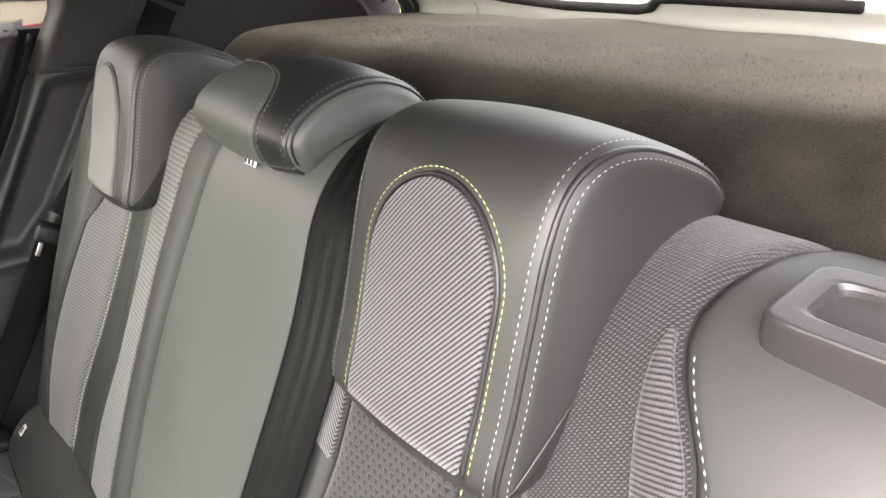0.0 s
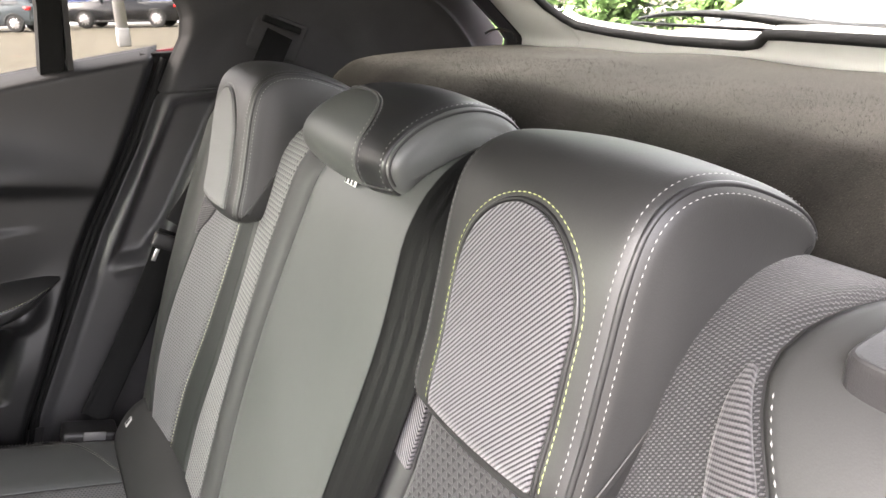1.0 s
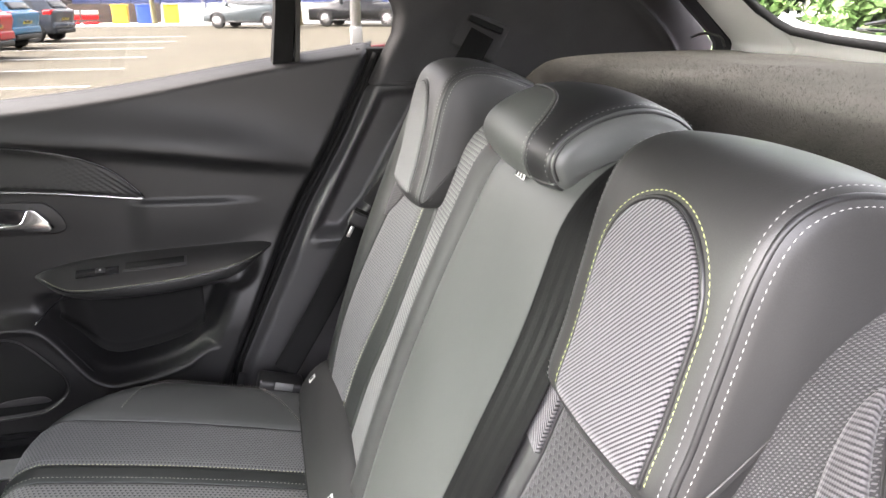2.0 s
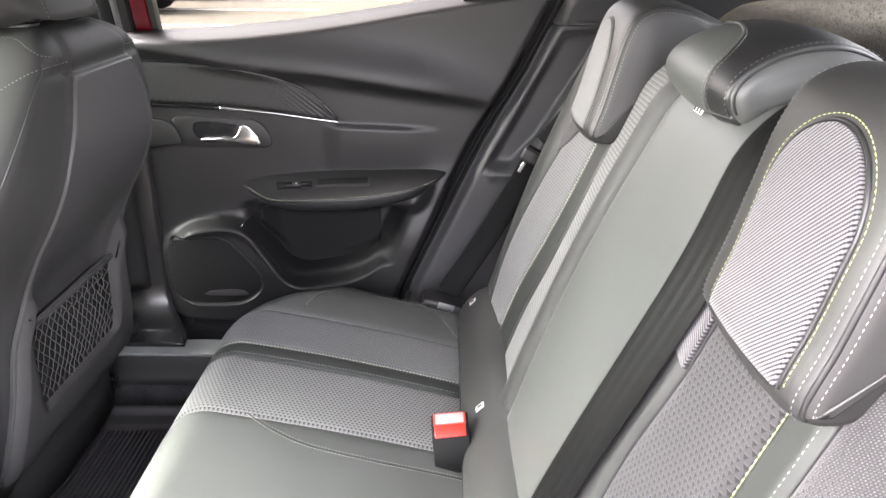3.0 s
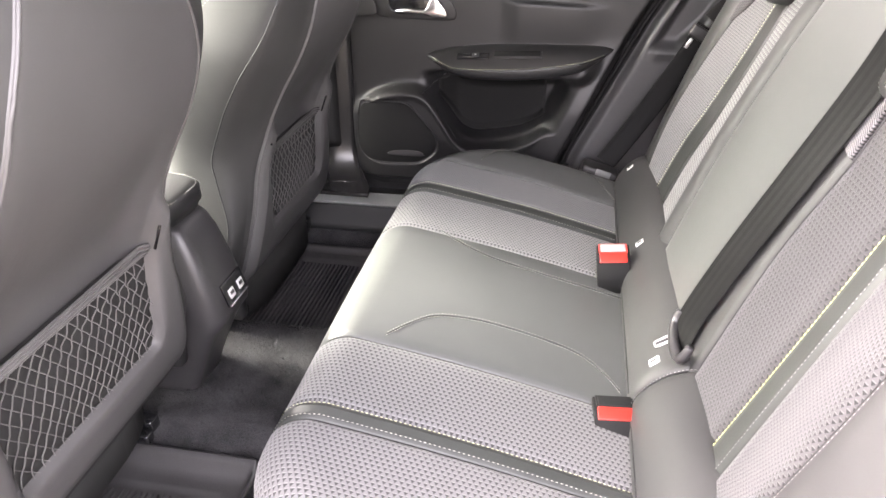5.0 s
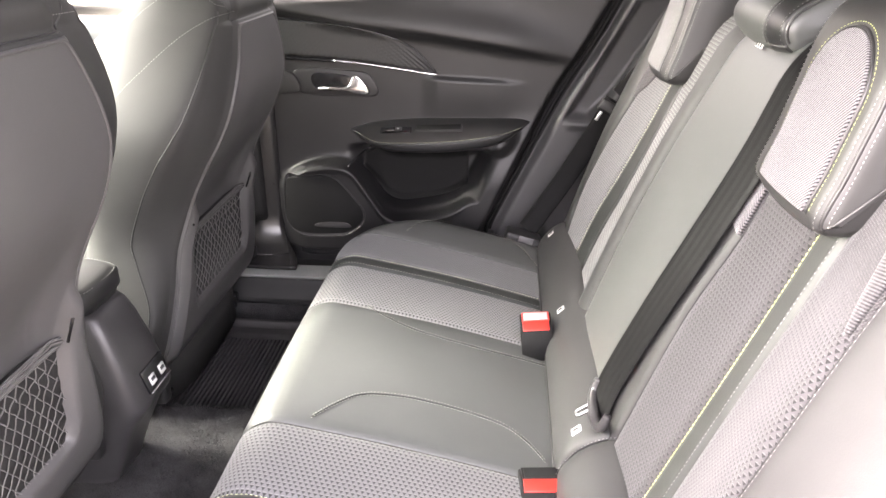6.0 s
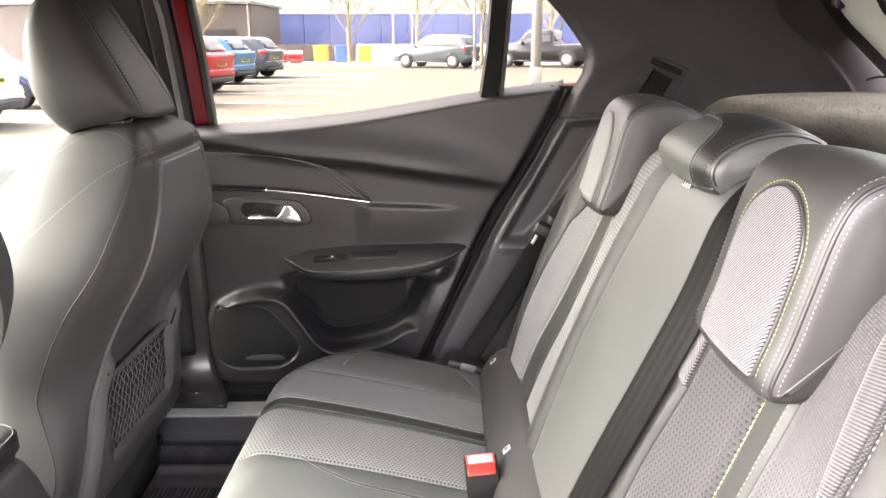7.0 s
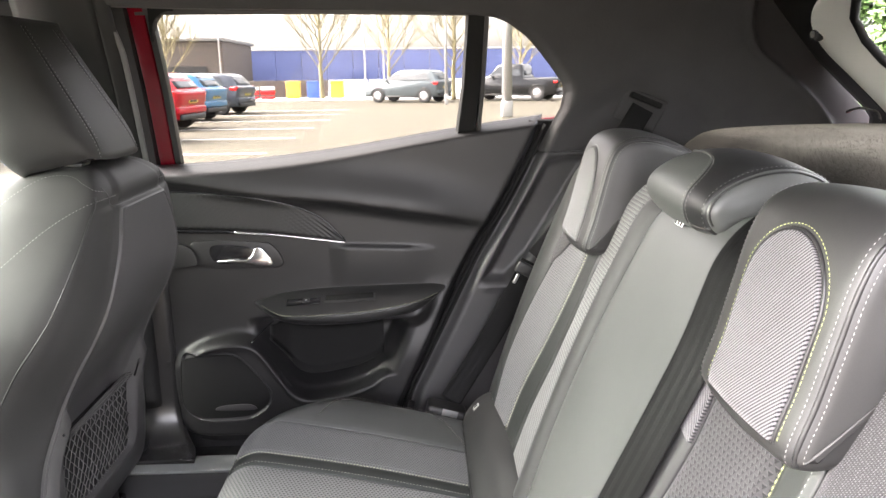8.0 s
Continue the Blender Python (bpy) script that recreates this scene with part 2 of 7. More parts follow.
RED_BUTTON = varied("red_plastic", (0.40, 0.018, 0.012), (0.48, 0.028, 0.018), (0.3, 0.4), 900.0, 20.0, 0.1)
WHITE_TAG = varied("white_tag_cloth", (0.48, 0.48, 0.47), (0.58, 0.58, 0.57), (0.5, 0.7), 1500.0, 40.0)
PAINT_RED = varied("dark_red_car_paint", (0.12, 0.003, 0.009), (0.15, 0.004, 0.011), (0.15, 0.22), 900.0, 5.0, 0.02, 0.0002)
# darker than clear glass: the colour holds down the bright view outside
FRONT_TINT = material("front_side_glass", (0.34, 0.35, 0.34), 0.0)
bsdf(FRONT_TINT).inputs["Transmission Weight"].default_value = 1.0
bsdf(FRONT_TINT).inputs["IOR"].default_value = 1.1


def tinted(name, color):
    """Thin tinted pane: lets dimmed light straight through, with a faint reflection. The colour acts at each of its two faces."""
    m = bpy.data.materials.new(name)
    m.use_nodes = True
    nodes, links = m.node_tree.nodes, m.node_tree.links
    clear, gloss, mix = nodes.new("ShaderNodeBsdfTransparent"), nodes.new("ShaderNodeBsdfGlossy"), nodes.new("ShaderNodeMixShader")
    clear.inputs["Color"].default_value = (*color, 1)
    gloss.inputs["Roughness"].default_value = 0.01
    mix.inputs[0].default_value = 0.02
    links.new(clear.outputs[0], mix.inputs[1])
    links.new(gloss.outputs[0], mix.inputs[2])
    links.new(mix.outputs[0], nodes["Material Output"].inputs["Surface"])
    return m


SCREEN_GLASS = tinted("green_tinted_glass", (0.77, 0.815, 0.78))
PRIVACY = tinted("tinted_glass", (0.462, 0.460, 0.447))
REAR_TINT = material("rear_window_glass", (0.46, 0.47, 0.44), 0.0)
bsdf(REAR_TINT).inputs["Transmission Weight"].default_value = 1.0
bsdf(REAR_TINT).inputs["IOR"].default_value = 1.1


# ---- mesh helpers ----
def mesh_object(name, verts, faces, mat, parent=None, uvs=None, label="", smooth=True):
    me = bpy.data.meshes.new(name)
    me.from_pydata([tuple(v) for v in verts], [], faces)
    if uvs is not None:
        layer = me.uv_layers.new(name="UVMap")
        idx = np.empty(len(me.loops), dtype=np.int32)
        me.loops.foreach_get("vertex_index", idx)
        layer.data.foreach_set("uv", np.asarray(uvs, dtype=np.float32)[idx].ravel())
    if smooth:
        me.polygons.foreach_set("use_smooth", np.ones(len(me.polygons), dtype=bool))
    me.materials.append(mat)
    me.update()
    ob = new(name, me)
    if parent is not None:
        ob.parent = parent
    if label:
        ob["label"] = label
    return ob


def part(name, bm, mat, parent, label="", smooth=True):
    """Links a bmesh as one mesh object under a thing or a part."""
    me = bpy.data.meshes.new(name)
    bmesh.ops.recalc_face_normals(bm, faces=bm.faces[:])
    bm.to_mesh(me)
    bm.free()
    if smooth:
        me.polygons.foreach_set("use_smooth", np.ones(len(me.polygons), dtype=bool))
    me.materials.append(mat)
    ob = new(name, me)
    if parent is not None:
        ob.parent = parent
    if label:
        ob["label"] = label
    return ob


def thing(name, label, category, group="", kind=""):
    return tagged(new(name), label, category, group, kind)


def grid(fn, us, vs, thick=0.0, uv=None):
    """Verts, faces and uvs of a sheet fn(u, v) over the sample lists us, vs; with thick a closed slab."""
    us, vs = list(us), list(vs)
    nu, nv = len(us), len(vs)
    top = [Vector(fn(u, v)) for v in vs for u in us]
    uvs = [(uv(u, v) if uv else (u, v)) for v in vs for u in us]
    faces = [(j * nu + i, j * nu + i + 1, (j + 1) * nu + i + 1, (j + 1) * nu + i) for j in range(nv - 1) for i in range(nu - 1)]
    if not thick:
        return top, faces, uvs
    low = []
    for j in range(nv):
        for i in range(nu):
            a = top[j * nu + min(i + 1, nu - 1)] - top[j * nu + max(i - 1, 0)]
            b = top[min(j + 1, nv - 1) * nu + i] - top[max(j - 1, 0) * nu + i]
            low.append(top[j * nu + i] - a.cross(b).normalized() * thick)
    n = nu * nv
    under = [tuple(n + k for k in reversed(f)) for f in faces]
    ring = [i for i in range(nu)] + [j * nu + nu - 1 for j in range(1, nv)] + [(nv - 1) * nu + i for i in range(nu - 2, -1, -1)] + [j * nu for j in range(nv - 2, 0, -1)]
    rim = [(ring[(k + 1) % len(ring)], ring[k], ring[k] + n, ring[(k + 1) % len(ring)] + n) for k in range(len(ring))]
    return top + low, faces + under + rim, uvs + uvs


def sheet(name, fn, us, vs, mat, parent=None, thick=0.004, uv=None, label="", smooth=True):
    v, f, w = grid(fn, us, vs, thick, uv)
    return mesh_object(name, v, f, mat, parent, w, label, smooth)


def span(a, b, n):
    return [a + (b - a) * i / (n - 1) for i in range(n)]


def smoothstep(x):
    x = min(1.0, max(0.0, x))
    return x * x * (3 - 2 * x)


def curve_at(table, x):
    """A smooth value from a table of (x, value)."""
    if x <= table[0][0]:
        return table[0][1]
    if x >= table[-1][0]:
        return table[-1][1]
    for k in range(len(table) - 1):
        if table[k][0] <= x <= table[k + 1][0]:
            break
    x0, y0 = table[k]
    x1, y1 = table[k + 1]
    xp, yp = table[k - 1] if k > 0 else (2 * x0 - x1, 2 * y0 - y1)
    xn, yn = table[k + 2] if k + 2 < len(table) else (2 * x1 - x0, 2 * y1 - y0)
    t = (x - x0) / (x1 - x0)
    m0 = (y1 - yp) / (x1 - xp) * (x1 - x0)
    m1 = (yn - y0) / (xn - x0) * (x1 - x0)
    return (2 * t**3 - 3 * t**2 + 1) * y0 + (t**3 - 2 * t**2 + t) * m0 + (-2 * t**3 + 3 * t**2) * y1 + (t**3 - t**2) * m1


def spline(points, per=6, closed=False):
    """Catmull-Rom through the points."""
    p = [Vector(q) for q in points]
    n = len(p)
    out = []
    for k in range(n if closed else n - 1):
        a, b, c, d = (p[(k - 1) % n], p[k], p[(k + 1) % n], p[(k + 2) % n]) if closed else (p[max(k - 1, 0)], p[k], p[k + 1], p[min(k + 2, n - 1)])
        for s in range(per):
            t = s / per
            out.append(0.5 * ((2 * b) + (c - a) * t + (2 * a - 5 * b + 4 * c - d) * t * t + (3 * b - a - 3 * c + d) * t**3))
    if not closed:
        out.append(p[-1].copy())
    return out


def tube(name, line, radius, mat, parent, sides=8, label="", closed=False):
    """A round bar along a line of points; radius a number or a function of the fraction."""
    line = [Vector(p) for p in line]
    n = len(line)
    verts, faces = [], []
    up = Vector((0.13, 0.31, 0.94)).normalized()
    for k, p in enumerate(line):
        d = (line[(k + 1) % n] - line[k - 1]) if closed else (line[min(k + 1, n - 1)] - line[max(k - 1, 0)])
        d = d.normalized() if d.length > 1e-9 else Vector((1, 0, 0))
        a = d.cross(up)
        a = a.normalized() if a.length > 1e-4 else d.orthogonal().normalized()
        b = d.cross(a)
        r = radius(k / max(1, n - 1)) if callable(radius) else radius
        for s in range(sides):
            t = 2 * math.pi * s / sides
            verts.append(p + (a * math.cos(t) + b * math.sin(t)) * r)
    for k in range(n if closed else n - 1):
        for s in range(sides):
            q = (k + 1) % n
            faces.append((k * sides + s, k * sides + (s + 1) % sides, q * sides + (s + 1) % sides, q * sides + s))
    if not closed:
        faces.append(tuple(reversed(range(sides))))
        faces.append(tuple((n - 1) * sides + s for s in range(sides)))
    return mesh_object(name, verts, faces, mat, parent, None, label)


def stitches(name, lines, mat, parent, length=0.0042, gap=0.0022, radius=0.00075, lift=0.0004):
    """Rows of thread: lines of (point, normal); every stitch a small raised lozenge."""
    verts, faces = [], []
    for line in lines:
        pts, nor = [Vector(p) for p, _ in line], [Vector(n) for _, n in line]
        acc, k, dist = 0.0, 0, [0.0]
        for a, b in zip(pts, pts[1:]):
            dist.append(dist[-1] + (b - a).length)
        s = 0.0
        while s + length < dist[-1]:
            def at(x):
                j = min(len(dist) - 2, max(0, int(np.searchsorted(dist, x)) - 1))
                f = (x - dist[j]) / max(1e-9, dist[j + 1] - dist[j])
                return pts[j].lerp(pts[j + 1], f), nor[j].lerp(nor[j + 1], f).normalized()
            (a, na), (m, nm), (b, nb) = at(s), at(s + length / 2), at(s + length)
            d = (b - a).normalized()
            w = d.cross(nm).normalized() * radius
            o = len(verts)
            verts += [a + na * lift * 0.2, m + w + nm * lift, b + nb * lift * 0.2, m - w + nm * lift, m + nm * (lift + radius * 0.9)]
            faces += [(o, o + 1, o + 4), (o + 1, o + 2, o + 4), (o + 2, o + 3, o + 4), (o + 3, o, o + 4)]
            s += length + gap
    ob = mesh_object(name, verts, faces, mat, parent)
    return tagged(ob, kind="stuff")


def ribbon(name, line, normals, width, thick, mat, parent, label=""):
    """A strap along a line, with normals, and uv in metres."""
    verts, faces, uvs = [], [], []
    n = len(line)
    run = 0.0
    offs = [-0.5, -0.46, -0.25, 0.0, 0.25, 0.46, 0.5]
    for k in range(n):
        d = (line[min(k + 1, n - 1)] - line[max(k - 1, 0)]).normalized()
        w = d.cross(normals[k]).normalized()
        run += (line[k] - line[k - 1]).length if k else 0
        for o in offs:
            t = thick * (0.3 if abs(o) > 0.47 else 1.0)
            verts.append(line[k] + w * width * o + normals[k] * t)
            uvs.append((o * width, run))
        for o in reversed(offs):
            verts.append(line[k] + w * width * o)
            uvs.append((o * width, run))
    c = 2 * len(offs)
    for k in range(n - 1):
        for s in range(c):
            faces.append((k * c + s, k * c + (s + 1) % c, (k + 1) * c + (s + 1) % c, (k + 1) * c + s))
    return mesh_object(name, verts, faces, mat, parent, uvs, label)


def block(sx, sy, sz, bevel=0.003, segments=3, m=None):
    """A bevelled box bmesh centred on the origin, moved by m."""
    bm = bmesh.new()
    bmesh.ops.create_cube(bm, size=1.0, matrix=Matrix.Diagonal((sx, sy, sz, 1)))
    if bevel:
        bmesh.ops.bevel(bm, geom=bm.edges[:], offset=bevel, segments=segments, profile=0.6, affect="EDGES")
    if m is not None:
        bmesh.ops.transform(bm, matrix=m, verts=bm.verts[:])
    return bm


def prism(outline, axis, a, b, bevel=0.0, segments=2):
    """A closed outline of (p, q), pushed along an axis from a to b. x: (y, z); y: (x, z); z: (x, y)."""
    bm = bmesh.new()
    def put(p, q, r):
        return {"x": (r, p, q), "y": (p, r, q), "z": (p, q, r)}[axis]
    low = [bm.verts.new(put(p, q, a)) for p, q in outline]
    top = [bm.verts.new(put(p, q, b)) for p, q in outline]
    bm.faces.new(low), bm.faces.new(top)
    n = len(low)
    for k in range(n):
        bm.faces.new((low[k], low[(k + 1) % n], top[(k + 1) % n], top[k]))
    bmesh.ops.recalc_face_normals(bm, faces=bm.faces[:])
    if bevel:
        caps = [e for e in bm.edges if len(e.link_faces) == 2 and any(len(f.verts) != 4 or n == 4 for f in e.link_faces)]
        bmesh.ops.bevel(bm, geom=caps, offset=bevel, segments=segments, profile=0.6, affect="EDGES")
    return bm


def loft(sections, cap=True):
    """Verts and faces through closed rings of equal length."""
    n = len(sections[0])
    verts = [Vector(p) for ring in sections for p in ring]
    faces = [(k * n + s, k * n + (s + 1) % n, (k + 1) * n + (s + 1) % n, (k + 1) * n + s) for k in range(len(sections) - 1) for s in range(n)]
    if cap:
        faces.append(tuple(reversed(range(n))))
        faces.append(tuple((len(sections) - 1) * n + s for s in range(n)))
    return verts, faces


def super_ring(cx, cy, rx, ry, z, power=3.0, n=40, tilt=0.0):
    out = []
    for s in range(n):
        t = 2 * math.pi * s / n
        c, q = math.cos(t), math.sin(t)
        x = math.copysign(abs(c) ** (2 / power), c) * rx
        y = math.copysign(abs(q) ** (2 / power), q) * ry
        out.append(Vector((cx + x, cy + y, z + tilt * x)))
    return out


def tree_of(ob):
    return BVHTree.FromPolygons([v.co.copy() for v in ob.data.vertices], [tuple(p.vertices) for p in ob.data.polygons])


def cast(tree, points, way):
    """Points dropped onto a surface along a way: (place, normal) for those that meet it."""
    way = Vector(way).normalized()
    out = []
    for p in points:
        place, normal, _, _ = tree.ray_cast(Vector(p) - way * 0.5, way)
        if place is not None:
            out.append((place, normal if normal.dot(way) < 0 else -normal))
    return out

# ---- car shell ----
def belt_z(x):
    return curve_at([(-1.7, 1.10), (-0.64, 1.141), (-0.47, 1.150), (-0.287, 1.169), (-0.042, 1.209), (0.154, 1.238), (0.3, 1.26)], x)


def glass_y(z):
    return 0.735 - 0.26 * (z - 1.14)


def door_edge(z):
    """The slanting rear edge of the rear door."""
    return curve_at([(0.45, -0.200), (0.60, -0.160), (0.617, -0.153), (0.923, -0.009), (1.073, 0.077), (1.24, 0.159)], z)


def rim_z(x):
    return curve_at([(-0.72, 0.712), (-0.645, 0.738), (-0.585, 0.760), (-0.525, 0.768), (-0.482, 0.754), (-0.442, 0.698), (-0.41, 0.650), (-0.375, 0.633), (-0.32, 0.638), (-0.266, 0.650), (-0.231, 0.665), (-0.19, 0.690), (0.1, 0.70)], x)


def ridge_z(x):
    return curve_at([(-0.75, 1.125), (-0.63, 1.112), (-0.467, 1.083), (-0.288, 1.063), (-0.02, 1.022), (0.1, 1.0)], x)


SPEAKER = [(-0.654, 0.700), (-0.647, 0.719), (-0.628, 0.724), (-0.556, 0.729), (-0.533, 0.725), (-0.512, 0.711), (-0.470, 0.660), (-0.458, 0.640), (-0.456, 0.616), (-0.470, 0.594), (-0.500, 0.575), (-0.530, 0.570), (-0.588, 0.568), (-0.626, 0.573), (-0.648, 0.588), (-0.659, 0.620)]
ARM_TOP = [(-0.482, 0.838), (-0.465, 0.845), (-0.416, 0.857), (-0.309, 0.867), (-0.185, 0.871), (-0.085, 0.871), (-0.062, 0.866)]
ARM_EDGE = [(-0.482, 0.836), (-0.465, 0.838), (-0.44, 0.828), (-0.415, 0.821), (-0.323, 0.823), (-0.219, 0.831), (-0.12, 0.847), (-0.085, 0.857), (-0.062, 0.864)]
ARM_LOW = [(-0.482, 0.834), (-0.465, 0.826), (-0.44, 0.812), (-0.412, 0.803), (-0.369, 0.797), (-0.255, 0.799), (-0.15, 0.815), (-0.11, 0.830), (-0.079, 0.852), (-0.062, 0.862)]
ARM_DEEP = [(-0.482, 0.006), (-0.465, 0.026), (-0.43, 0.046), (-0.38, 0.056), (-0.25, 0.058), (-0.14, 0.052), (-0.09, 0.034), (-0.062, 0.010)]


def polygon_depth(poly, x, z):
    """The signed distance inside a closed outline (positive inside)."""
    inside, best = False, 1e9
    n = len(poly)
    for k in range(n):
        (x0, z0), (x1, z1) = poly[k], poly[(k + 1) % n]
        if (z0 > z) != (z1 > z) and x < (x1 - x0) * (z - z0) / (z1 - z0) + x0:
            inside = not inside
        t = max(0.0, min(1.0, ((x - x0) * (x1 - x0) + (z - z0) * (z1 - z0)) / ((x1 - x0) ** 2 + (z1 - z0) ** 2)))
        best = min(best, math.hypot(x - x0 - t * (x1 - x0), z - z0 - t * (z1 - z0)))
    return best if inside else -best


SPEAKER_LINE = [(p.x, p.z) for p in spline([(x, 0, z) for x, z in SPEAKER], 4, closed=True)]


def door_y(x, z):
    """The relief of the rear door's inner panel; smaller is further into the cabin."""
    top = belt_z(x)
    y = 0.692
    y += 0.046 * smoothstep((z - (top - 0.030)) / 0.034) ** 2
    r = ridge_z(x)
    fade = 1 - 0.75 * smoothstep((x + 0.15) / 0.2)
    y -= 0.024 * fade * (math.exp(-(((z - r) / 0.055) ** 2)) if z > r else math.exp(-(((z - r) / 0.016) ** 2)))
    y -= 0.007 * smoothstep((0.968 - 0.04 * (x + 0.27) - z) / 0.014) * smoothstep((z - 0.82) / 0.12) * smoothstep((x + 0.32) / 0.05) * (1 - smoothstep((x + 0.16) / 0.10))
    rim = rim_z(x)
    front = smoothstep((x + 0.69) / 0.10)
    low = smoothstep((rim - z) / (0.024 + 0.03 * (1 - front))) * (0.15 + 0.85 * front)
    end = x + 0.225 - 0.45 * (z - 0.66)
    right = smoothstep(end / 0.050) * smoothstep((0.90 - z) / 0.20)
    y -= 0.034 * max(low, right)
    y -= 0.010 * math.exp(-(((z - rim + 0.014) / 0.013) ** 2)) * smoothstep((-0.20 - x) / 0.04) * front ** 2
    well = smoothstep((z - rim - 0.001) / 0.020) * smoothstep((0.803 - z) / 0.025) * smoothstep((x + 0.505) / 0.09) * (1 - smoothstep((end + 0.01) / 0.040))
    y += 0.068 * well
    arm_low = curve_at(ARM_LOW, x)
    y -= 0.030 * smoothstep((z - arm_low + 0.048) / 0.040) * smoothstep((curve_at(ARM_TOP, x) - z) / 0.03) * smoothstep((x + 0.445) / 0.07) * smoothstep((-0.075 - x) / 0.06)
    sp = polygon_depth(SPEAKER_LINE, x, z)
    y += 0.006 * smoothstep((sp + 0.002) / 0.006)
    corner = 0.05 - math.hypot(x + 0.638, z - 0.567) if x < -0.638 and z < 0.567 else min(x + 0.688, z - 0.517)
    y += 0.035 * (1 - smoothstep(corner / 0.022)) ** 2 * (1 - smoothstep((z - 0.95) / 0.08))
    e = door_edge(z) - x
    y += 0.02 * (1 - smoothstep(e / 0.02)) ** 2
    return y


door = thing("rear_door", "closed far rear car door with black inner trim and armrest", "car door", kind="structure")
door.name = "door_1"
DOOR_X0 = -0.715
sheet("trim_panel", lambda a, b: (lambda z: (lambda x: (x, door_y(x, z), z))(DOOR_X0 + (door_edge(z) - DOOR_X0) * a))(0.500 + (belt_z(DOOR_X0 + (door_edge(0.5 + 0.7 * b) - DOOR_X0) * a) - 0.500) * b),
      span(0, 1, 200), span(0, 1, 190), DOOR_TRIM, door, 0.02, lambda a, b: (a, b))

TRIM_TOP = [(-0.72, 1.089), (-0.633, 1.086), (-0.503, 1.077), (-0.430, 1.064), (-0.385, 1.051), (-0.345, 1.034), (-0.315, 1.013), (-0.285, 0.980), (-0.277, 0.970)]


def chrome_z(x):
    return curve_at([(-0.72, 1.006), (-0.629, 1.001), (-0.473, 0.993), (-0.277, 0.9685)], x)


def inset_fn(a, x):
    z = chrome_z(x) + 0.004 + max(0.0005, curve_at(TRIM_TOP, x) - chrome_z(x) - 0.005) * a
    ribs = 0.0030 * abs(((x * 0.8 + z) / 0.0100) % 1.0 * 2 - 1)
    return (x, door_y(x, z) - 0.0015 - ribs * (0.04 < a < 0.96), z)


sheet("ribbed_inlay", inset_fn, span(0, 1, 16), span(-0.715, -0.279, 200), PLASTIC, door, -0.004, label="black inlay with fine slanting ribs")
chrome_line = [Vector((x, door_y(x, chrome_z(x)) - 0.004, chrome_z(x))) for x in span(-0.715, -0.277, 60)]
# one gloss strip; the highlight on its rear half is set as chrome
tube("gloss_strip", chrome_line[:28], 0.0040, GLOSS_BLACK, door, 8, "gloss black strip")
tube("strip_highlight", chrome_line[27:], lambda f: 0.0036 - 0.0010 * f, CHROME, door, 8, "bright half of the strip, its highlight set as chrome")
tube("inlay_edge", [Vector((x, door_y(x, curve_at(TRIM_TOP, x)) - 0.001, curve_at(TRIM_TOP, x))) for x in span(-0.715, -0.279, 70)], 0.002, GLOSS_BLACK, door, 6)


def on_door(outline, off, thick, name, mat, parent, label="", bevel=0.002):
    """A flat-backed piece with that outline of (x, z), laid on the door panel."""
    cx, cz = sum(p[0] for p in outline) / len(outline), sum(p[1] for p in outline) / len(outline)
    y = door_y(cx, cz)
    return part(name, prism(outline, "y", y - off - thick, y - off, bevel), mat, parent, label)


def rounded(points, per=5):
    return [(p.x, p.z) for p in spline([(x, 0, z) for x, z in points], per, closed=True)]


handle = on_door(rounded([(-0.600, 0.977), (-0.47, 0.974), (-0.437, 0.966), (-0.416, 0.935), (-0.424, 0.916), (-0.47, 0.915), (-0.595, 0.920), (-0.607, 0.95)]), -0.004, 0.008, "handle_plate", DOOR_TRIM, door, "gloss black handle recess")
on_door(rounded([(-0.566, 0.966), (-0.53, 0.968), (-0.482, 0.962), (-0.470, 0.950), (-0.486, 0.932), (-0.55, 0.927), (-0.570, 0.945)]), 0.0045, 0.0012, "cup", GLOSS_BLACK, handle)
on_door([(-0.553, 0.932), (-0.486, 0.929), (-0.470, 0.924), (-0.440, 0.923), (-0.434, 0.928), (-0.440, 0.942), (-0.456, 0.962), (-0.466, 0.966), (-0.473, 0.960), (-0.480, 0.945), (-0.490, 0.938), (-0.553, 0.937)], 0.006, 0.012, "lever", CHROME, handle, "satin chrome door lever", 0.0025)
on_door(rounded([(-0.70, 0.975), (-0.64, 0.973), (-0.612, 0.962), (-0.600, 0.935), (-0.612, 0.922), (-0.70, 0.922)]), -0.003, 0.010, "lock_plate", PLASTIC, door)

# armrest
def arm_ring(x):
    hi, edge, lo, deep = (curve_at(t, x) for t in (ARM_TOP, ARM_EDGE, ARM_LOW, ARM_DEEP))
    face = edge - lo
    line = [(0.712, hi - 0.004), (0.690, hi), (0.690 - 0.40 * deep, hi + (edge - hi) * 0.36), (0.690 - 0.86 * deep, edge + 0.10 * (hi - edge)), (0.690 - 0.96 * deep, edge), (0.690 - deep, edge - 0.22 * face), (0.690 - 0.97 * deep, lo + 0.35 * face), (0.690 - 0.86 * deep, lo + 0.06 * face), (0.690 - 0.6 * deep, lo), (0.712, lo)]
    return [Vector((x, p.x, p.z)) for p in spline([(y, 0, z) for y, z in line], 3)]


arm_v, arm_f = loft([arm_ring(x) for x in [-0.482, -0.479, -0.474] + span(-0.468, -0.070, 46) + [-0.065, -0.062]])
arm = mesh_object("armrest", arm_v, arm_f, LEATHER_BLACK, door, None, "padded black leather armrest with grey stitching")
arm_tree = tree_of(arm)
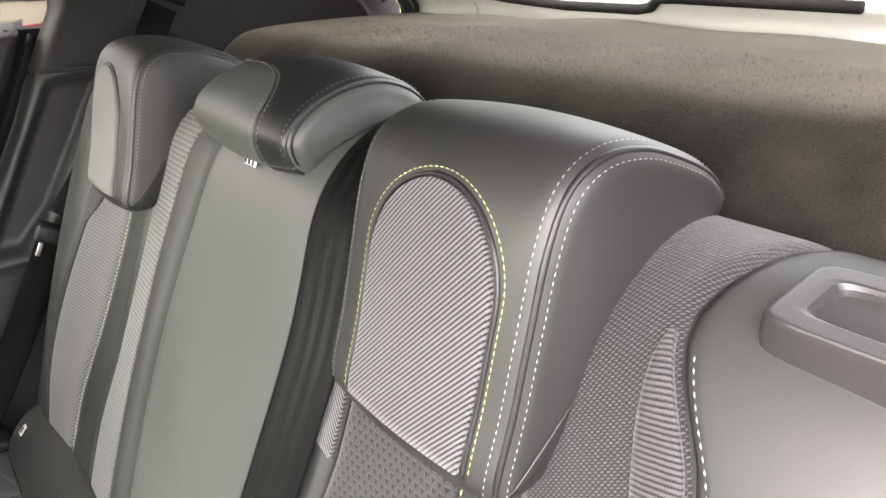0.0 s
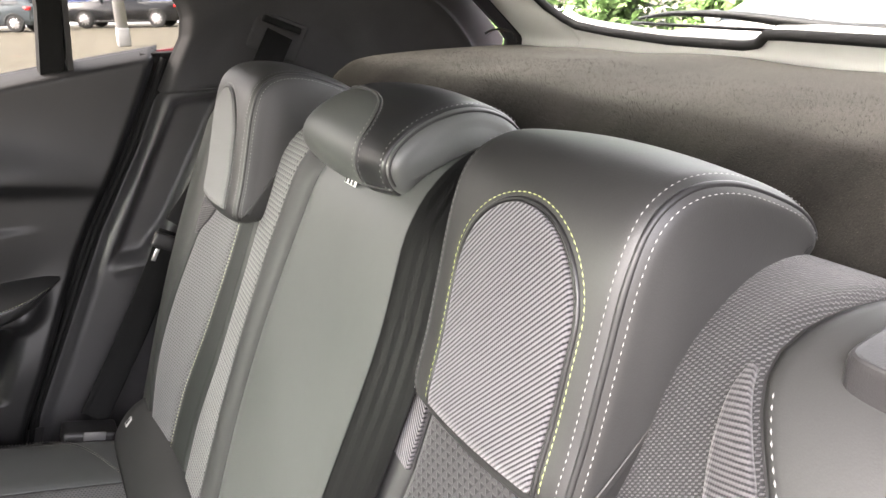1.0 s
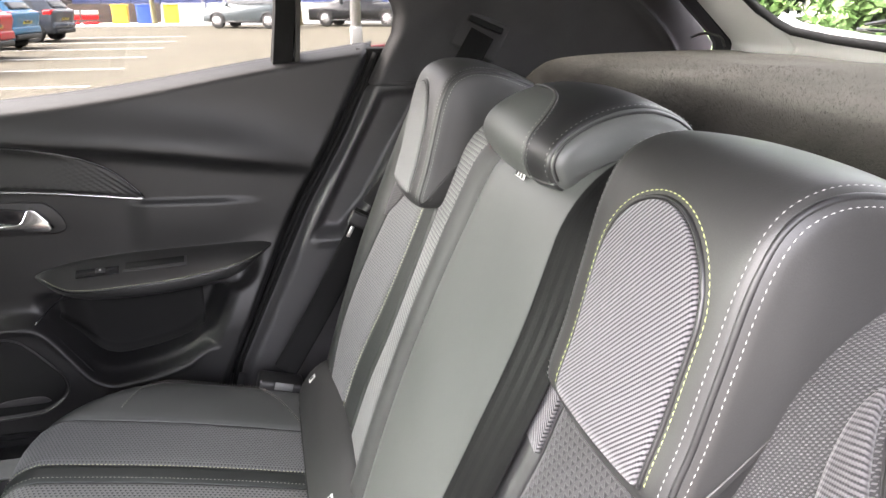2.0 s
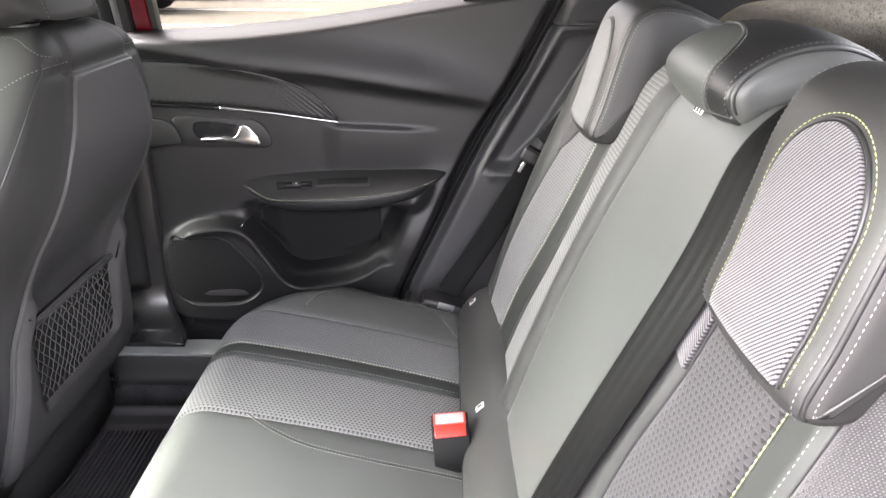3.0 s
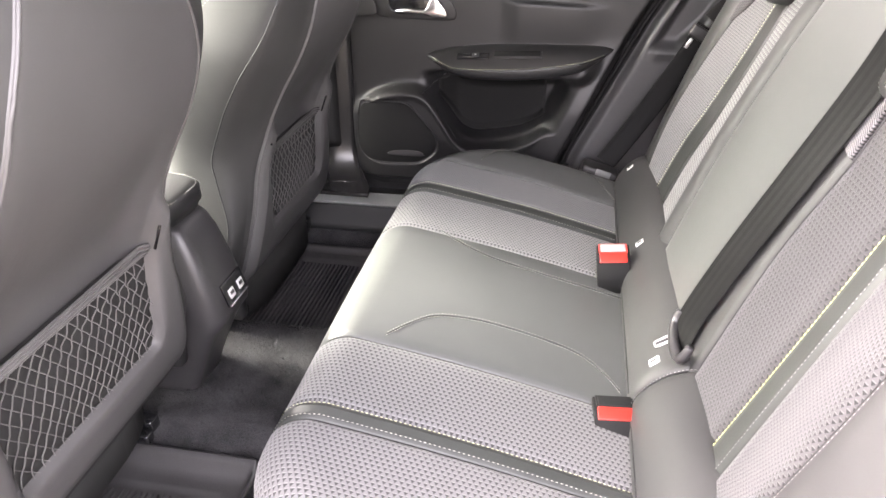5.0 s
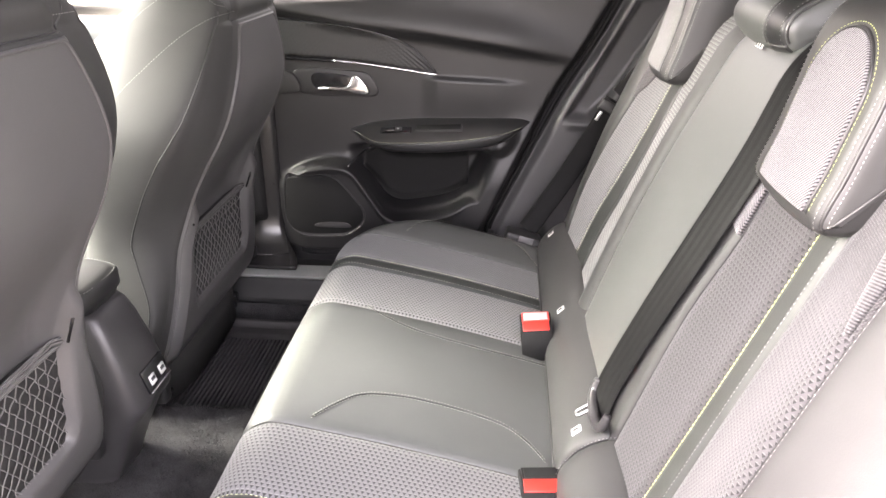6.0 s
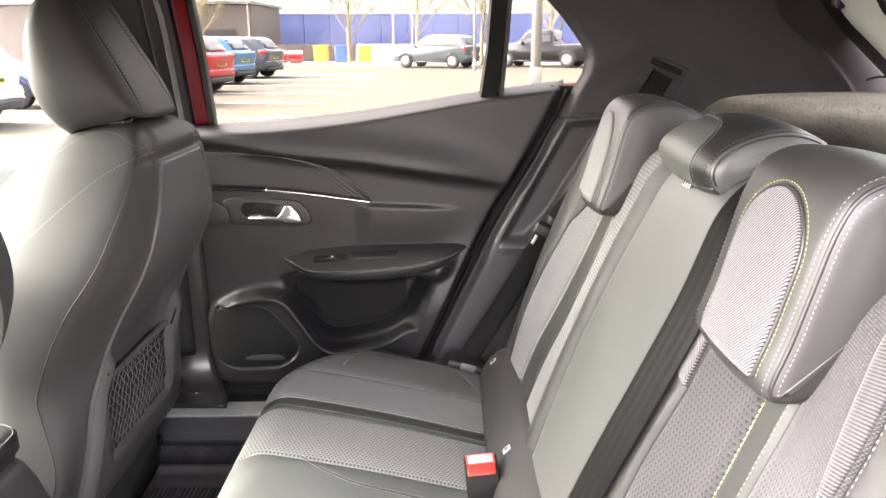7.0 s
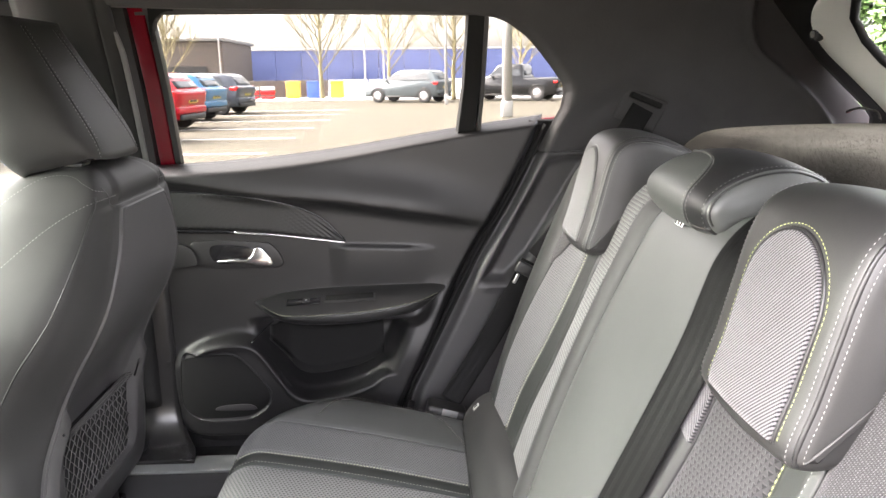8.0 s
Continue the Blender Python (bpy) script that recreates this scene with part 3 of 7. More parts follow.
def on_arm(dz, n=120):
    """(point, normal) along the armrest's front edge, dz above it."""
    return cast(arm_tree, [(x, 0.66, curve_at(ARM_EDGE, x) + dz) for x in span(-0.462, -0.080, n)], (0, 1, 0))


stitches("stitching", [on_arm(-0.0005)], THREAD_CREAM, arm, 0.0035, 0.0012, 0.0006)
tube("seam", [p for p, n in on_arm(-0.004, 60)], 0.0010, GLOSS_BLACK, arm, 6)


def arm_top_pose(x, back):
    """A frame lying on the armrest's sloping top."""
    hi, edge, deep = curve_at(ARM_TOP, x), curve_at(ARM_EDGE, x), curve_at(ARM_DEEP, x)
    return Matrix.Translation((x, 0.690 - back * deep, hi + (edge - hi) * back * 0.95)) @ Matrix.Rotation(math.atan2(hi - edge, deep), 4, "X") @ Matrix.Rotation(radians(-4), 4, "Y")


switch_base = part("switch_plate", block(0.074, 0.017, 0.003, 0.001, 2, arm_top_pose(-0.372, 0.48)), GLOSS_BLACK, arm)
part("window_switch", block(0.016, 0.010, 0.005, 0.0015, 2, arm_top_pose(-0.366, 0.46) @ Matrix.Translation((0, 0, 0.002))), PLASTIC_SOFT, switch_base)
part("switch_mark", block(0.004, 0.003, 0.001, 0.0003, 1, arm_top_pose(-0.366, 0.46) @ Matrix.Translation((0, 0, 0.0048))), WHITE_TAG, switch_base)
cup_lip = part("pull_cup", block(0.112, 0.020, 0.003, 0.001, 2, arm_top_pose(-0.272, 0.46)), PLASTIC_SOFT, arm, "dark pull cup in the armrest")
# flat black sheet in place of a hollow, its shade put into the colour
part("cup_shade", block(0.104, 0.014, 0.001, 0.0003, 1, arm_top_pose(-0.272, 0.42) @ Matrix.Translation((0, 0, 0.0018))), GRILLE, cup_lip)

# speaker grille
sp_poly = [(-0.556 + (x + 0.556) * 0.95, 0.648 + (z - 0.648) * 0.94) for x, z in SPEAKER_LINE]
grille = on_door(sp_poly, -0.002, 0.004, "speaker_grille", GRILLE, door, "black perforated speaker grille", 0.001)
tube("grille_rim", [Vector((x, door_y(x, z) - 0.0005, z)) for x, z in [(-0.556 + (x + 0.556) * 1.015, 0.648 + (z - 0.648) * 1.015) for x, z in SPEAKER_LINE]], 0.0018, DOOR_TRIM, door, 8, closed=True)
grille_y = door_y(-0.556, 0.648)
part("grille_badge", prism(rounded([(-0.575, 0.592), (-0.50, 0.592), (-0.492, 0.598), (-0.51, 0.606), (-0.56, 0.604), (-0.58, 0.598)]), "y", grille_y - 0.0035, grille_y - 0.0015, 0.0006), PLASTIC_SOFT, grille)
# black sheet laid over the recess, painting in its deep shade
sheet("door_pocket_shade", lambda x, a: (lambda z: (x, door_y(x, z) - 0.0016, z))(rim_z(x) + 0.013 + (0.792 - rim_z(x)) * a * (1 - 0.55 * smoothstep((-0.40 - x) / 0.07))), span(-0.462, -0.205, 40), span(0, 1, 24), GRILLE, door, -0.001, label="matt black sheet standing for shade in the door pocket")
tube("pocket_seam", [Vector((x, door_y(x, z) - 0.0008, z)) for x, z in [(-0.492 + 0.10 * k / 12, 0.750 + 0.052 * math.sin(k / 12 * 1.5)) for k in range(13)]], 0.0015, GLOSS_BLACK, door, 6)

# window frame, pane and pillars
window = thing("window_1", "rear side window in a black frame", "car window", kind="structure")


def frame_strip(name, pts, width, depth, mat, parent, label=""):
    """A bar of rectangular section along points in the window plane."""
    line = [Vector((x, glass_y(z), z)) for x, z in pts]
    verts, faces = [], []
    n = len(line)
    for k in range(n):
        d = (line[min(k + 1, n - 1)] - line[max(k - 1, 0)]).normalized()
        inward = Vector((0, -0.97, -0.25)).normalized()
        side = d.cross(inward).normalized()
        for a, b in ((-0.5, 0), (-0.42, 1), (0.42, 1), (0.5, 0), (0.5, -0.8), (-0.5, -0.8)):
            verts.append(line[k] + side * width * a + inward * depth * b)
    for k in range(n - 1):
        for s in range(6):
            faces.append((k * 6 + s, k * 6 + (s + 1) % 6, (k + 1) * 6 + (s + 1) % 6, (k + 1) * 6 + s))
    faces += [tuple(reversed(range(6))), tuple((n - 1) * 6 + s for s in range(6))]
    return mesh_object(name, verts, faces, mat, parent, None, label, smooth=False)


frame_strip("divider_bar", [(-0.014, 1.20), (-0.002, 1.30), (0.006, 1.45)], 0.040, 0.014, GRILLE, window)
frame_strip("divider_seal", [(0.013, 1.20), (0.020, 1.30), (0.026, 1.45)], 0.010, 0.017, RUBBER, window)
frame_strip("top_seal", [(-0.66, 1.448), (-0.3, 1.447), (0.02, 1.441)], 0.014, 0.012, RUBBER, window)
frame_strip("front_seal", [(-0.632, 1.12), (-0.630, 1.30), (-0.636, 1.46)], 0.014, 0.010, RUBBER, window)
frame_strip("front_frame", [(-0.655, 1.08), (-0.653, 1.30), (-0.659, 1.47)], 0.034, 0.012, PAINT_RED, window, "dark red painted door frame")
frame_strip("frame_edge", [(-0.687, 1.06), (-0.685, 1.30), (-0.690, 1.47)], 0.030, 0.022, RUBBER, window)
corner = [(-0.634, 1.462), (-0.585, 1.462), (-0.585, 1.446)] + [(-0.592 - 0.036 * math.sin(t), 1.410 + 0.036 * math.cos(t)) for t in span(0.1, math.pi / 2, 8)] + [(-0.634, 1.390)]
part("corner_trim", prism(corner, "y", glass_y(1.43) - 0.020, glass_y(1.43) + 0.006, 0.002), GRILLE, window)
pane = sheet("pane", lambda x, z: (x, glass_y(z) + 0.012, z), [-0.64, -0.2, 0.2], [1.10, 1.46], PRIVACY, window, 0.003, smooth=False)

# quarter trim and roof rail on the far side
LEFT = [(0.44, -0.185), (0.60, -0.138), (0.617, -0.131), (0.923, 0.014), (1.073, 0.100), (1.20, 0.160), (1.25, 0.184), (1.282, 0.188), (1.302, 0.182), (1.330, 0.160), (1.364, 0.130), (1.395, 0.098), (1.418, 0.062), (1.430, 0.03), (1.440, -0.15), (1.446, -0.55), (1.452, -0.72), (1.60, -0.72)]


def left_x(z):
    for (z0, x0), (z1, x1) in zip(LEFT, LEFT[1:]):
        if z <= z1:
            return x0 + (x1 - x0) * max(0.0, (z - z0) / (z1 - z0))
    return LEFT[-1][1]


RECESS = [(0.200, 1.150), (0.160, 1.142), (0.105, 1.040), (0.018, 0.872), (0.075, 0.868), (0.13, 0.93), (0.26, 1.15)]


def side_y(x, z):
    """The inner face of the far side trim behind the door, leaning in towards the roof."""
    y = 0.690
    if z > 1.16:
        y -= 0.20 * (z - 1.16) + 0.55 * (z - 1.16) ** 2
    lx = left_x(z)
    y += 0.022 * (1 - smoothstep((x - lx) / 0.03)) ** 2
    d = polygon_depth(RECESS, x, z)
    y += 0.024 * smoothstep((d + 0.006) / 0.022)
    y -= 0.010 * math.exp(-(((z - 0.862) / 0.010) ** 2)) * smoothstep((x - 0.015) / 0.02) * (1 - smoothstep((x - 0.10) / 0.03))
    y += 0.004 * math.exp(-(((z - 1.1565) / 0.0025) ** 2))
    arch = math.hypot((x - 0.36) / 1.25, z - 1.16)
    if z > 1.16:
        y += 0.014 * smoothstep((0.16 - arch) / 0.05)
    off = 0.62 * (x - curve_at([(1.19, 0.776), (1.224, 0.750), (1.268, 0.703), (1.316, 0.634), (1.363, 0.566), (1.40, 0.541), (1.44, 0.530), (1.50, 0.525)], z))
    y += 0.022 * smoothstep(off / 0.014) - 0.006 * math.exp(-((off / 0.008) ** 2))
    return y


side = thing("wall_side", "black plastic and cloth side trim beside the rear seat", "side trim", kind="structure")
zs_low = span(0.44, 1.153, 90)
zs_mid = [1.1545, 1.1555, 1.1565, 1.1575, 1.159]
zs_high = span(1.163, 1.50, 70)
sheet("lower_trim", lambda a, z: (lambda x: (x, side_y(x, z), z))(left_x(z) + (0.86 - left_x(z)) * a ** 1.6), span(0, 1, 110), zs_low + zs_mid[:3], SIDE_TRIM, side, 0.015)
def right_x(z):
    """Where the side trim meets the tailgate."""
    return min(0.86, 0.85 - 1.15 * (z - 1.23))


def across_trim(z):
    lx, rx = left_x(z), right_x(z)
    return lambda a: lx + (0.30 - lx) * a / 0.3 if a < 0.3 and lx < 0.30 else max(lx, 0.30) + (rx - max(lx, 0.30)) * (a - 0.3) / 0.7


sheet("upper_trim", lambda a, z: (lambda x: (x, side_y(x, z), z))(across_trim(z)(a)), span(0, 1, 150), zs_mid[2:] + zs_high, HEADLINER, side, 0.006)
tube("door_seal", [Vector((door_edge(z) + 0.010, 0.702, z)) for z in span(0.5, 1.215, 50)], 0.005, GRILLE, side, 8)
sheet("seal_backing", lambda a, z: (door_edge(z) - 0.02 + 0.07 * a, 0.716, z), span(0, 1, 4), span(0.46, 1.225, 30), GRILLE, side, 0.006)
sheet("door_gap", lambda a, z: (door_edge(z) - 0.03 + (left_x(z) + 0.03 - door_edge(z) + 0.03) * a, 0.722 - (0.30 * (z - 1.20) if z > 1.20 else 0), z), span(0, 1, 5), span(0.47, 1.225, 40), GRILLE, side, -0.01)
tube("red_sill_edge", [Vector((door_edge(z) + 0.012, 0.722, z)) for z in span(1.17, 1.222, 14)], 0.008, PAINT_RED, side, 8)
slot_b = part("belt_outlet", block(0.095, 0.016, 0.070, 0.006, 3, Matrix.Translation((0.352, side_y(0.352, 1.245) - 0.001, 1.245)) @ Matrix.Rotation(radians(22), 4, "Y") @ Matrix.Rotation(radians(14), 4, "X")), HEADLINER, side, "dark belt outlet bezel")
part("outlet_slot", block(0.07, 0.03, 0.012, 0.003, 2, Matrix.Translation((0.358, side_y(0.352, 1.262) - 0.006, 1.264)) @ Matrix.Rotation(radians(22), 4, "Y")), GRILLE, slot_b)

# headliner
sheet("ceiling", lambda x, y: (x, y, 1.548 - 0.042 * (y / 0.56) ** 2 - 0.05 * ((x + 0.4) / 1.2) ** 2), span(-1.35, 0.53, 30), span(-0.60, 0.58, 24), HEADLINER, None, 0.02)
tagged(bpy.data.objects["ceiling"], "black cloth headliner of the car roof", "ceiling", kind="structure")
sheet("roof_skin", lambda x, y: (x, y, 1.60 - 0.09 * (y / 0.62) ** 2 - 0.05 * ((x + 0.4) / 1.2) ** 2), span(-1.4, 0.55, 20), span(-0.66, 0.66, 20), PAINT_RED, None, 0.01)
tagged(bpy.data.objects["roof_skin"], "dark red painted car roof skin", "car roof", kind="structure")

# B pillar and front door on the far side
pillar = thing("wall_pillar", "black plastic trimmed centre pillar of the car", "pillar", kind="structure")
sheet("pillar_trim", lambda x, z: (x, 0.675 - (0.20 * (z - 1.10) + 0.2 * (z - 1.10) ** 2 if z > 1.10 else 0) - 0.02 * math.sin(math.pi * (x + 0.86) / 0.155), z), [-0.860 + 0.155 * k / 9 for k in range(10)], span(0.60, 1.50, 40), PILLAR, pillar, 0.03)
sheet("pillar_flank", lambda a, z: (-0.708 + (0.004 + 0.022 * smoothstep((z - 1.09) / 0.05)) * a, 0.672 - (0.20 * (z - 1.10) + 0.2 * (z - 1.10) ** 2 if z > 1.10 else 0) + 0.012 * a * a, z), span(0, 1, 6), span(1.06, 1.49, 30), PILLAR, pillar, 0.02)
tube("pillar_lip", [Vector((-0.681 - 0.012 * smoothstep((z - 1.36) / 0.08), 0.686 - (0.20 * (z - 1.10) + 0.2 * (z - 1.10) ** 2), z)) for z in span(1.10, 1.445, 30)], 0.006, PLASTIC_GREY, pillar, 8)
FOOT = spline([(0.700, 0, 1.06), (0.699, 0, 0.80), (0.697, 0, 0.65), (0.692, 0, 0.585), (0.676, 0, 0.545), (0.650, 0, 0.520), (0.620, 0, 0.508), (0.596, 0, 0.500)], 6)
sheet("pillar_foot", lambda a, k: (-0.86 + (0.190 + 0.050 * smoothstep((k - 18) / 20)) * a, FOOT[k].x - 0.018 * math.sin(math.pi * a) * (1 - smoothstep((k - 24) / 12)), FOOT[k].z), span(0, 1, 14), range(len(FOOT)), PILLAR_FOOT, pillar, 0.010, label="satin black foot of the pillar trim")
front_door = thing("door_2", "closed far front car door with pale lit inner trim", "car door", kind="structure")
sheet("trim_panel", lambda x, z: (x, 0.700 - 0.02 * math.exp(-(((z - 0.98) / 0.06) ** 2)) + 0.03 * smoothstep((z - 1.06) / 0.04), z), span(-1.75, -0.865, 24), span(0.46, 1.085, 30), PLASTIC_SOFT, front_door, 0.03)
sheet("armrest", lambda x, a: (x, 0.665 + 0.035 * math.cos(a), 0.86 + 0.05 * math.sin(a)), span(-1.5, -0.95, 12), span(1.3, 5.0, 12), PLASTIC, front_door, 0.006)
window_2 = thing("window_2", "front side window in a black frame", "car window", kind="structure")
pane2 = sheet("pane", lambda x, z: (x, glass_y(z) + 0.012, z), [-1.75, -1.3, -0.86], [1.06, 1.46], FRONT_TINT, window_2, 0.003, smooth=False)
pane2.visible_shadow = False
frame_strip("top_rail", [(-1.30, 1.448), (-1.0, 1.456), (-0.72, 1.452)], 0.04, 0.03, HEADLINER, window_2)
frame_strip("screen_pillar", [(-1.78, 1.08), (-1.55, 1.28), (-1.30, 1.45)], 0.07, 0.04, PLASTIC, window_2)

body_side = thing("wall_body", "dark red outer body side of the car", "car body", kind="structure")
sheet("door_skin", lambda x, a: (x, 0.775 + 0.03 * math.sin(math.pi * a), 0.30 + (min(belt_z(min(x, 0.16)) - 0.012, 1.07 + 0.2 * smoothstep((x + 0.76) / 0.04)) - 0.30) * a), span(-1.85, 0.80, 40), span(0, 1, 16), PAINT_RED, body_side, -0.006)

# near side: sill, pillars and roof rail round the open doorway
near_side = thing("wall_near", "car body side round the open rear doorway", "car body", kind="structure")
part("roof_rail", block(2.2, 0.08, 0.07, 0.02, 3, Matrix.Translation((-0.35, -0.575, 1.475))), HEADLINER, near_side)
part("centre_pillar", block(0.12, 0.07, 1.05, 0.02, 3, Matrix.Translation((-0.93, -0.66, 0.94)) @ Matrix.Rotation(radians(-7), 4, "X")), PLASTIC_SOFT, near_side)
# out of view; added to keep side light off the footwell
near_door = thing("door_3", "unseen closed near front car door with black trim", "car door", kind="structure")
sheet("trim_panel", lambda x, z: (x, -0.700 + 0.02 * math.exp(-(((z - 0.98) / 0.06) ** 2)), z), span(-1.75, -0.90, 20), span(0.46, 1.10, 20), PLASTIC_SOFT, near_door, -0.05)
sheet("pane", lambda x, z: (x, -glass_y(z), z), [-1.75, -0.9], [1.08, 1.46], SCREEN_GLASS, near_door, 0.003, smooth=False)
swing = Matrix.Translation((-0.80, -0.76, 0)) @ Matrix.Rotation(radians(-80), 4, "Z")
open_door = thing("door_4", "opened near rear car door beside the doorway", "car door", kind="structure")
mesh_object("panel", *[(lambda g: [swing @ Vector(p) for p in g[0]])(grid(lambda x, z: (x, 0, z), span(0.0, 0.95, 10), span(0.45, 1.16, 8), 0.10)), grid(lambda x, z: (x, 0, z), span(0.0, 0.95, 10), span(0.45, 1.16, 8), 0.10)[1]], PLASTIC_SOFT, open_door, smooth=False)
part("sill", block(2.2, 0.10, 0.12, 0.02, 3, Matrix.Translation((-0.6, -0.70, 0.42))), PAINT_RED, near_side)
sheet("rear_quarter", lambda a, z: (lambda x: (x, -side_y(x, z), z))(left_x(min(z, 1.22)) + 0.12 + (0.74 - left_x(min(z, 1.22))) * a), span(0, 1, 40), span(0.44, 1.50, 50), PLASTIC_SOFT, near_side, 0.02)

# ---- boot cover, tailgate and rear window ----
shelf = thing("parcel_shelf", "charcoal felt parcel shelf behind the rear headrests", "parcel shelf")
SHELF = spline([(0.335, 0, 1.085), (0.352, 0, 1.130), (0.376, 0, 1.178), (0.408, 0, 1.207), (0.445, 0, 1.219), (0.52, 0, 1.224), (0.62, 0, 1.226), (0.72, 0, 1.226), (0.79, 0, 1.222), (0.815, 0, 1.205)], 6)


def shelf_fn(y, k):
    p = SHELF[int(k)]
    e = smoothstep((0.60 - abs(y)) / 0.10)
    wob = 0.003 * math.sin(y * 9.0 + 1.0) + 0.002 * math.sin(y * 23.0)
    return (p.x + 0.03 * (1 - e), y, p.z - 0.035 * (1 - e) + wob * (k > 8))


felt = sheet("felt_cover", shelf_fn, span(0.60, -0.60, 60), range(len(SHELF)), FELT, shelf, 0.012)
sheet("front_flap", lambda y, z: (0.330 + 0.02 * (z - 0.75), y, z), span(0.60, -0.60, 20), span(0.60, 1.092, 8), FELT, shelf, 0.01)
fuzz_rng = random.Random(4)
fz_v, fz_f = [], []
for k in range(34000):
    y = fuzz_rng.uniform(-0.58, 0.52)
    i = fuzz_rng.uniform(1, 34)
    a, b = Vector(shelf_fn(y, int(i))), Vector(shelf_fn(y, int(i) + 1))
    p = a.lerp(b, i - int(i))
    t = (b - a).normalized()
    nrm = Vector((-t.z, 0, t.x))
    d = (nrm * fuzz_rng.uniform(0.3, 1.0) + Vector((fuzz_rng.uniform(-1, 1), fuzz_rng.uniform(-1, 1), fuzz_rng.uniform(-0.6, 0.6)))).normalized() * fuzz_rng.uniform(0.0015, 0.0036)
    w = d.cross(nrm + Vector((0.01, 0.02, 0))).normalized() * 0.00018
    o = len(fz_v)
    fz_v += [p - w - nrm * 0.0005, p + w - nrm * 0.0005, p + d]
    fz_f.append((o, o + 1, o + 2))
tagged(mesh_object("felt_nap", fz_v, fz_f, FELT, shelf), kind="stuff")

tail = thing("tailgate", "pale grey plastic tailgate trim, lightened for light from the rear window", "tailgate", kind="structure")


def tail_x(z):
    return 0.83 - 1.15 * (z - 1.23) if z > 1.23 else 0.83


GLASS_EDGE = [(0.405, 1.270), (0.385, 1.258), (0.31, 1.249), (0.19, 1.241), (0.055, 1.240), (0.03, 1.244), (0.008, 1.257), (-0.02, 1.258), (-0.25, 1.254)]


def glass_low(y):
    return curve_at(sorted([(a, b) for a, b in GLASS_EDGE] + [(-0.26, 1.254), (-0.40, 1.256), (-0.50, 1.27), (0.415, 1.28), (0.62, 1.6)]), y)


sheet("lower_trim", lambda y, a: (tail_x(1.195 + (glass_low(y) - 1.195) * a) - 0.012 * (1 - a), y, 1.195 + (glass_low(y) - 1.195) * a), span(0.41, -0.60, 90), span(0, 1, 8), PLASTIC_LIGHTENED, tail, 0.02)
TRIM_SIDE = [(1.19, 0.60), (1.307, 0.592), (1.355, 0.592), (1.385, 0.574), (1.405, 0.548), (1.425, 0.505), (1.44, 0.455), (1.47, 0.35), (1.50, 0.23)]
GLASS_SIDE = [(1.19, 0.40), (1.262, 0.405), (1.29, 0.425), (1.336, 0.440), (1.37, 0.436), (1.405, 0.410), (1.43, 0.362), (1.45, 0.30), (1.50, 0.20)]
sheet("side_trim", lambda a, z: (tail_x(z) - 0.026 * math.sin(math.pi * min(1.0, a * 1.15)) + 0.012 * smoothstep((0.08 - a) / 0.08), curve_at(TRIM_SIDE, z) + a * (curve_at(GLASS_SIDE, z) - curve_at(TRIM_SIDE, z)), z), span(0, 1, 22), span(1.19, 1.50, 44), PLASTIC_LIGHTENED, tail, 0.005)
sheet("side_channel", lambda a, z: (tail_x(z) + 0.004, 0.66 + (curve_at(TRIM_SIDE, z) - 0.01 - 0.66) * a, z), span(0, 1, 6), span(1.18, 1.50, 16), RUBBER, tail, 0.01)
sheet("side_trim", lambda a, z: (tail_x(z), -0.635 + 0.135 * a, z), span(1, 0, 6), span(1.19, 1.50, 12), PLASTIC_LIGHTENED, tail, 0.02)
buffer = part("buffer", block(0.020, 0.022, 0.022, 0.009, 4, Matrix.Translation((tail_x(1.383) - 0.028, 0.522, 1.383))), PLASTIC, tail, "round black rubber buffer")
part("buffer_cap", block(0.006, 0.011, 0.011, 0.003, 3, Matrix.Translation((tail_x(1.383) - 0.038, 0.520, 1.384))), PLASTIC_GREY, buffer)
tube("glass_seal", [Vector((tail_x(z) - 0.004, y, z)) for y, z in [(0.20, 1.50), (0.30, 1.45), (0.362, 1.43), (0.410, 1.405), (0.436, 1.37), (0.440, 1.336), (0.425, 1.29)] + GLASS_EDGE], 0.0075, GRILLE, tail, 8)
tube("shelf_cord", spline([(0.74, 0.590, 1.238), (0.76, 0.582, 1.246), (0.785, 0.565, 1.240), (0.79, 0.555, 1.222)], 6), 0.0025, RUBBER, tail, 6)
rear_pane = sheet("rear_pane", lambda y, z: (tail_x(z) + 0.012, y, z), span(0.60, -0.60, 4), [1.22, 1.50], REAR_TINT, tail, 0.003, smooth=False)
rear_pane.visible_shadow = False
part("boot_floor", block(0.56, 1.2, 0.03, 0.004, 1, Matrix.Translation((0.60, 0, 0.62))), CARPET, tail)
part("boot_back", block(0.02, 1.25, 0.62, 0.004, 1, Matrix.Translation((0.90, 0, 0.90))), PLASTIC, tail)
wiper = thing("rear_wiper", "black rear window wiper arm on the glass", "wiper")
wl_pts = [Vector((tail_x(z) + 0.035, y, z)) for y, z in [(-0.12, 1.262), (-0.02, 1.272), (0.08, 1.281), (0.18, 1.281), (0.26, 1.272)]]
tube("arm", spline(wl_pts, 6), lambda f: 0.009 * (1 - 0.75 * f), PLASTIC, wiper, 8)
tube("blade", [Vector((tail_x(1.262) + 0.03, y, 1.262 + 0.012 * (y - 0.05))) for y in span(0.02, 0.28, 12)], 0.003, RUBBER, wiper, 6)
part("hub", block(0.03, 0.07, 0.024, 0.008, 3, Matrix.Translation((tail_x(1.262) + 0.035, -0.13, 1.262))), PLASTIC, wiper)

# ---- floor ----
floor = thing("floor", "charcoal carpeted rear footwell with a centre tunnel", "floor", kind="structure")


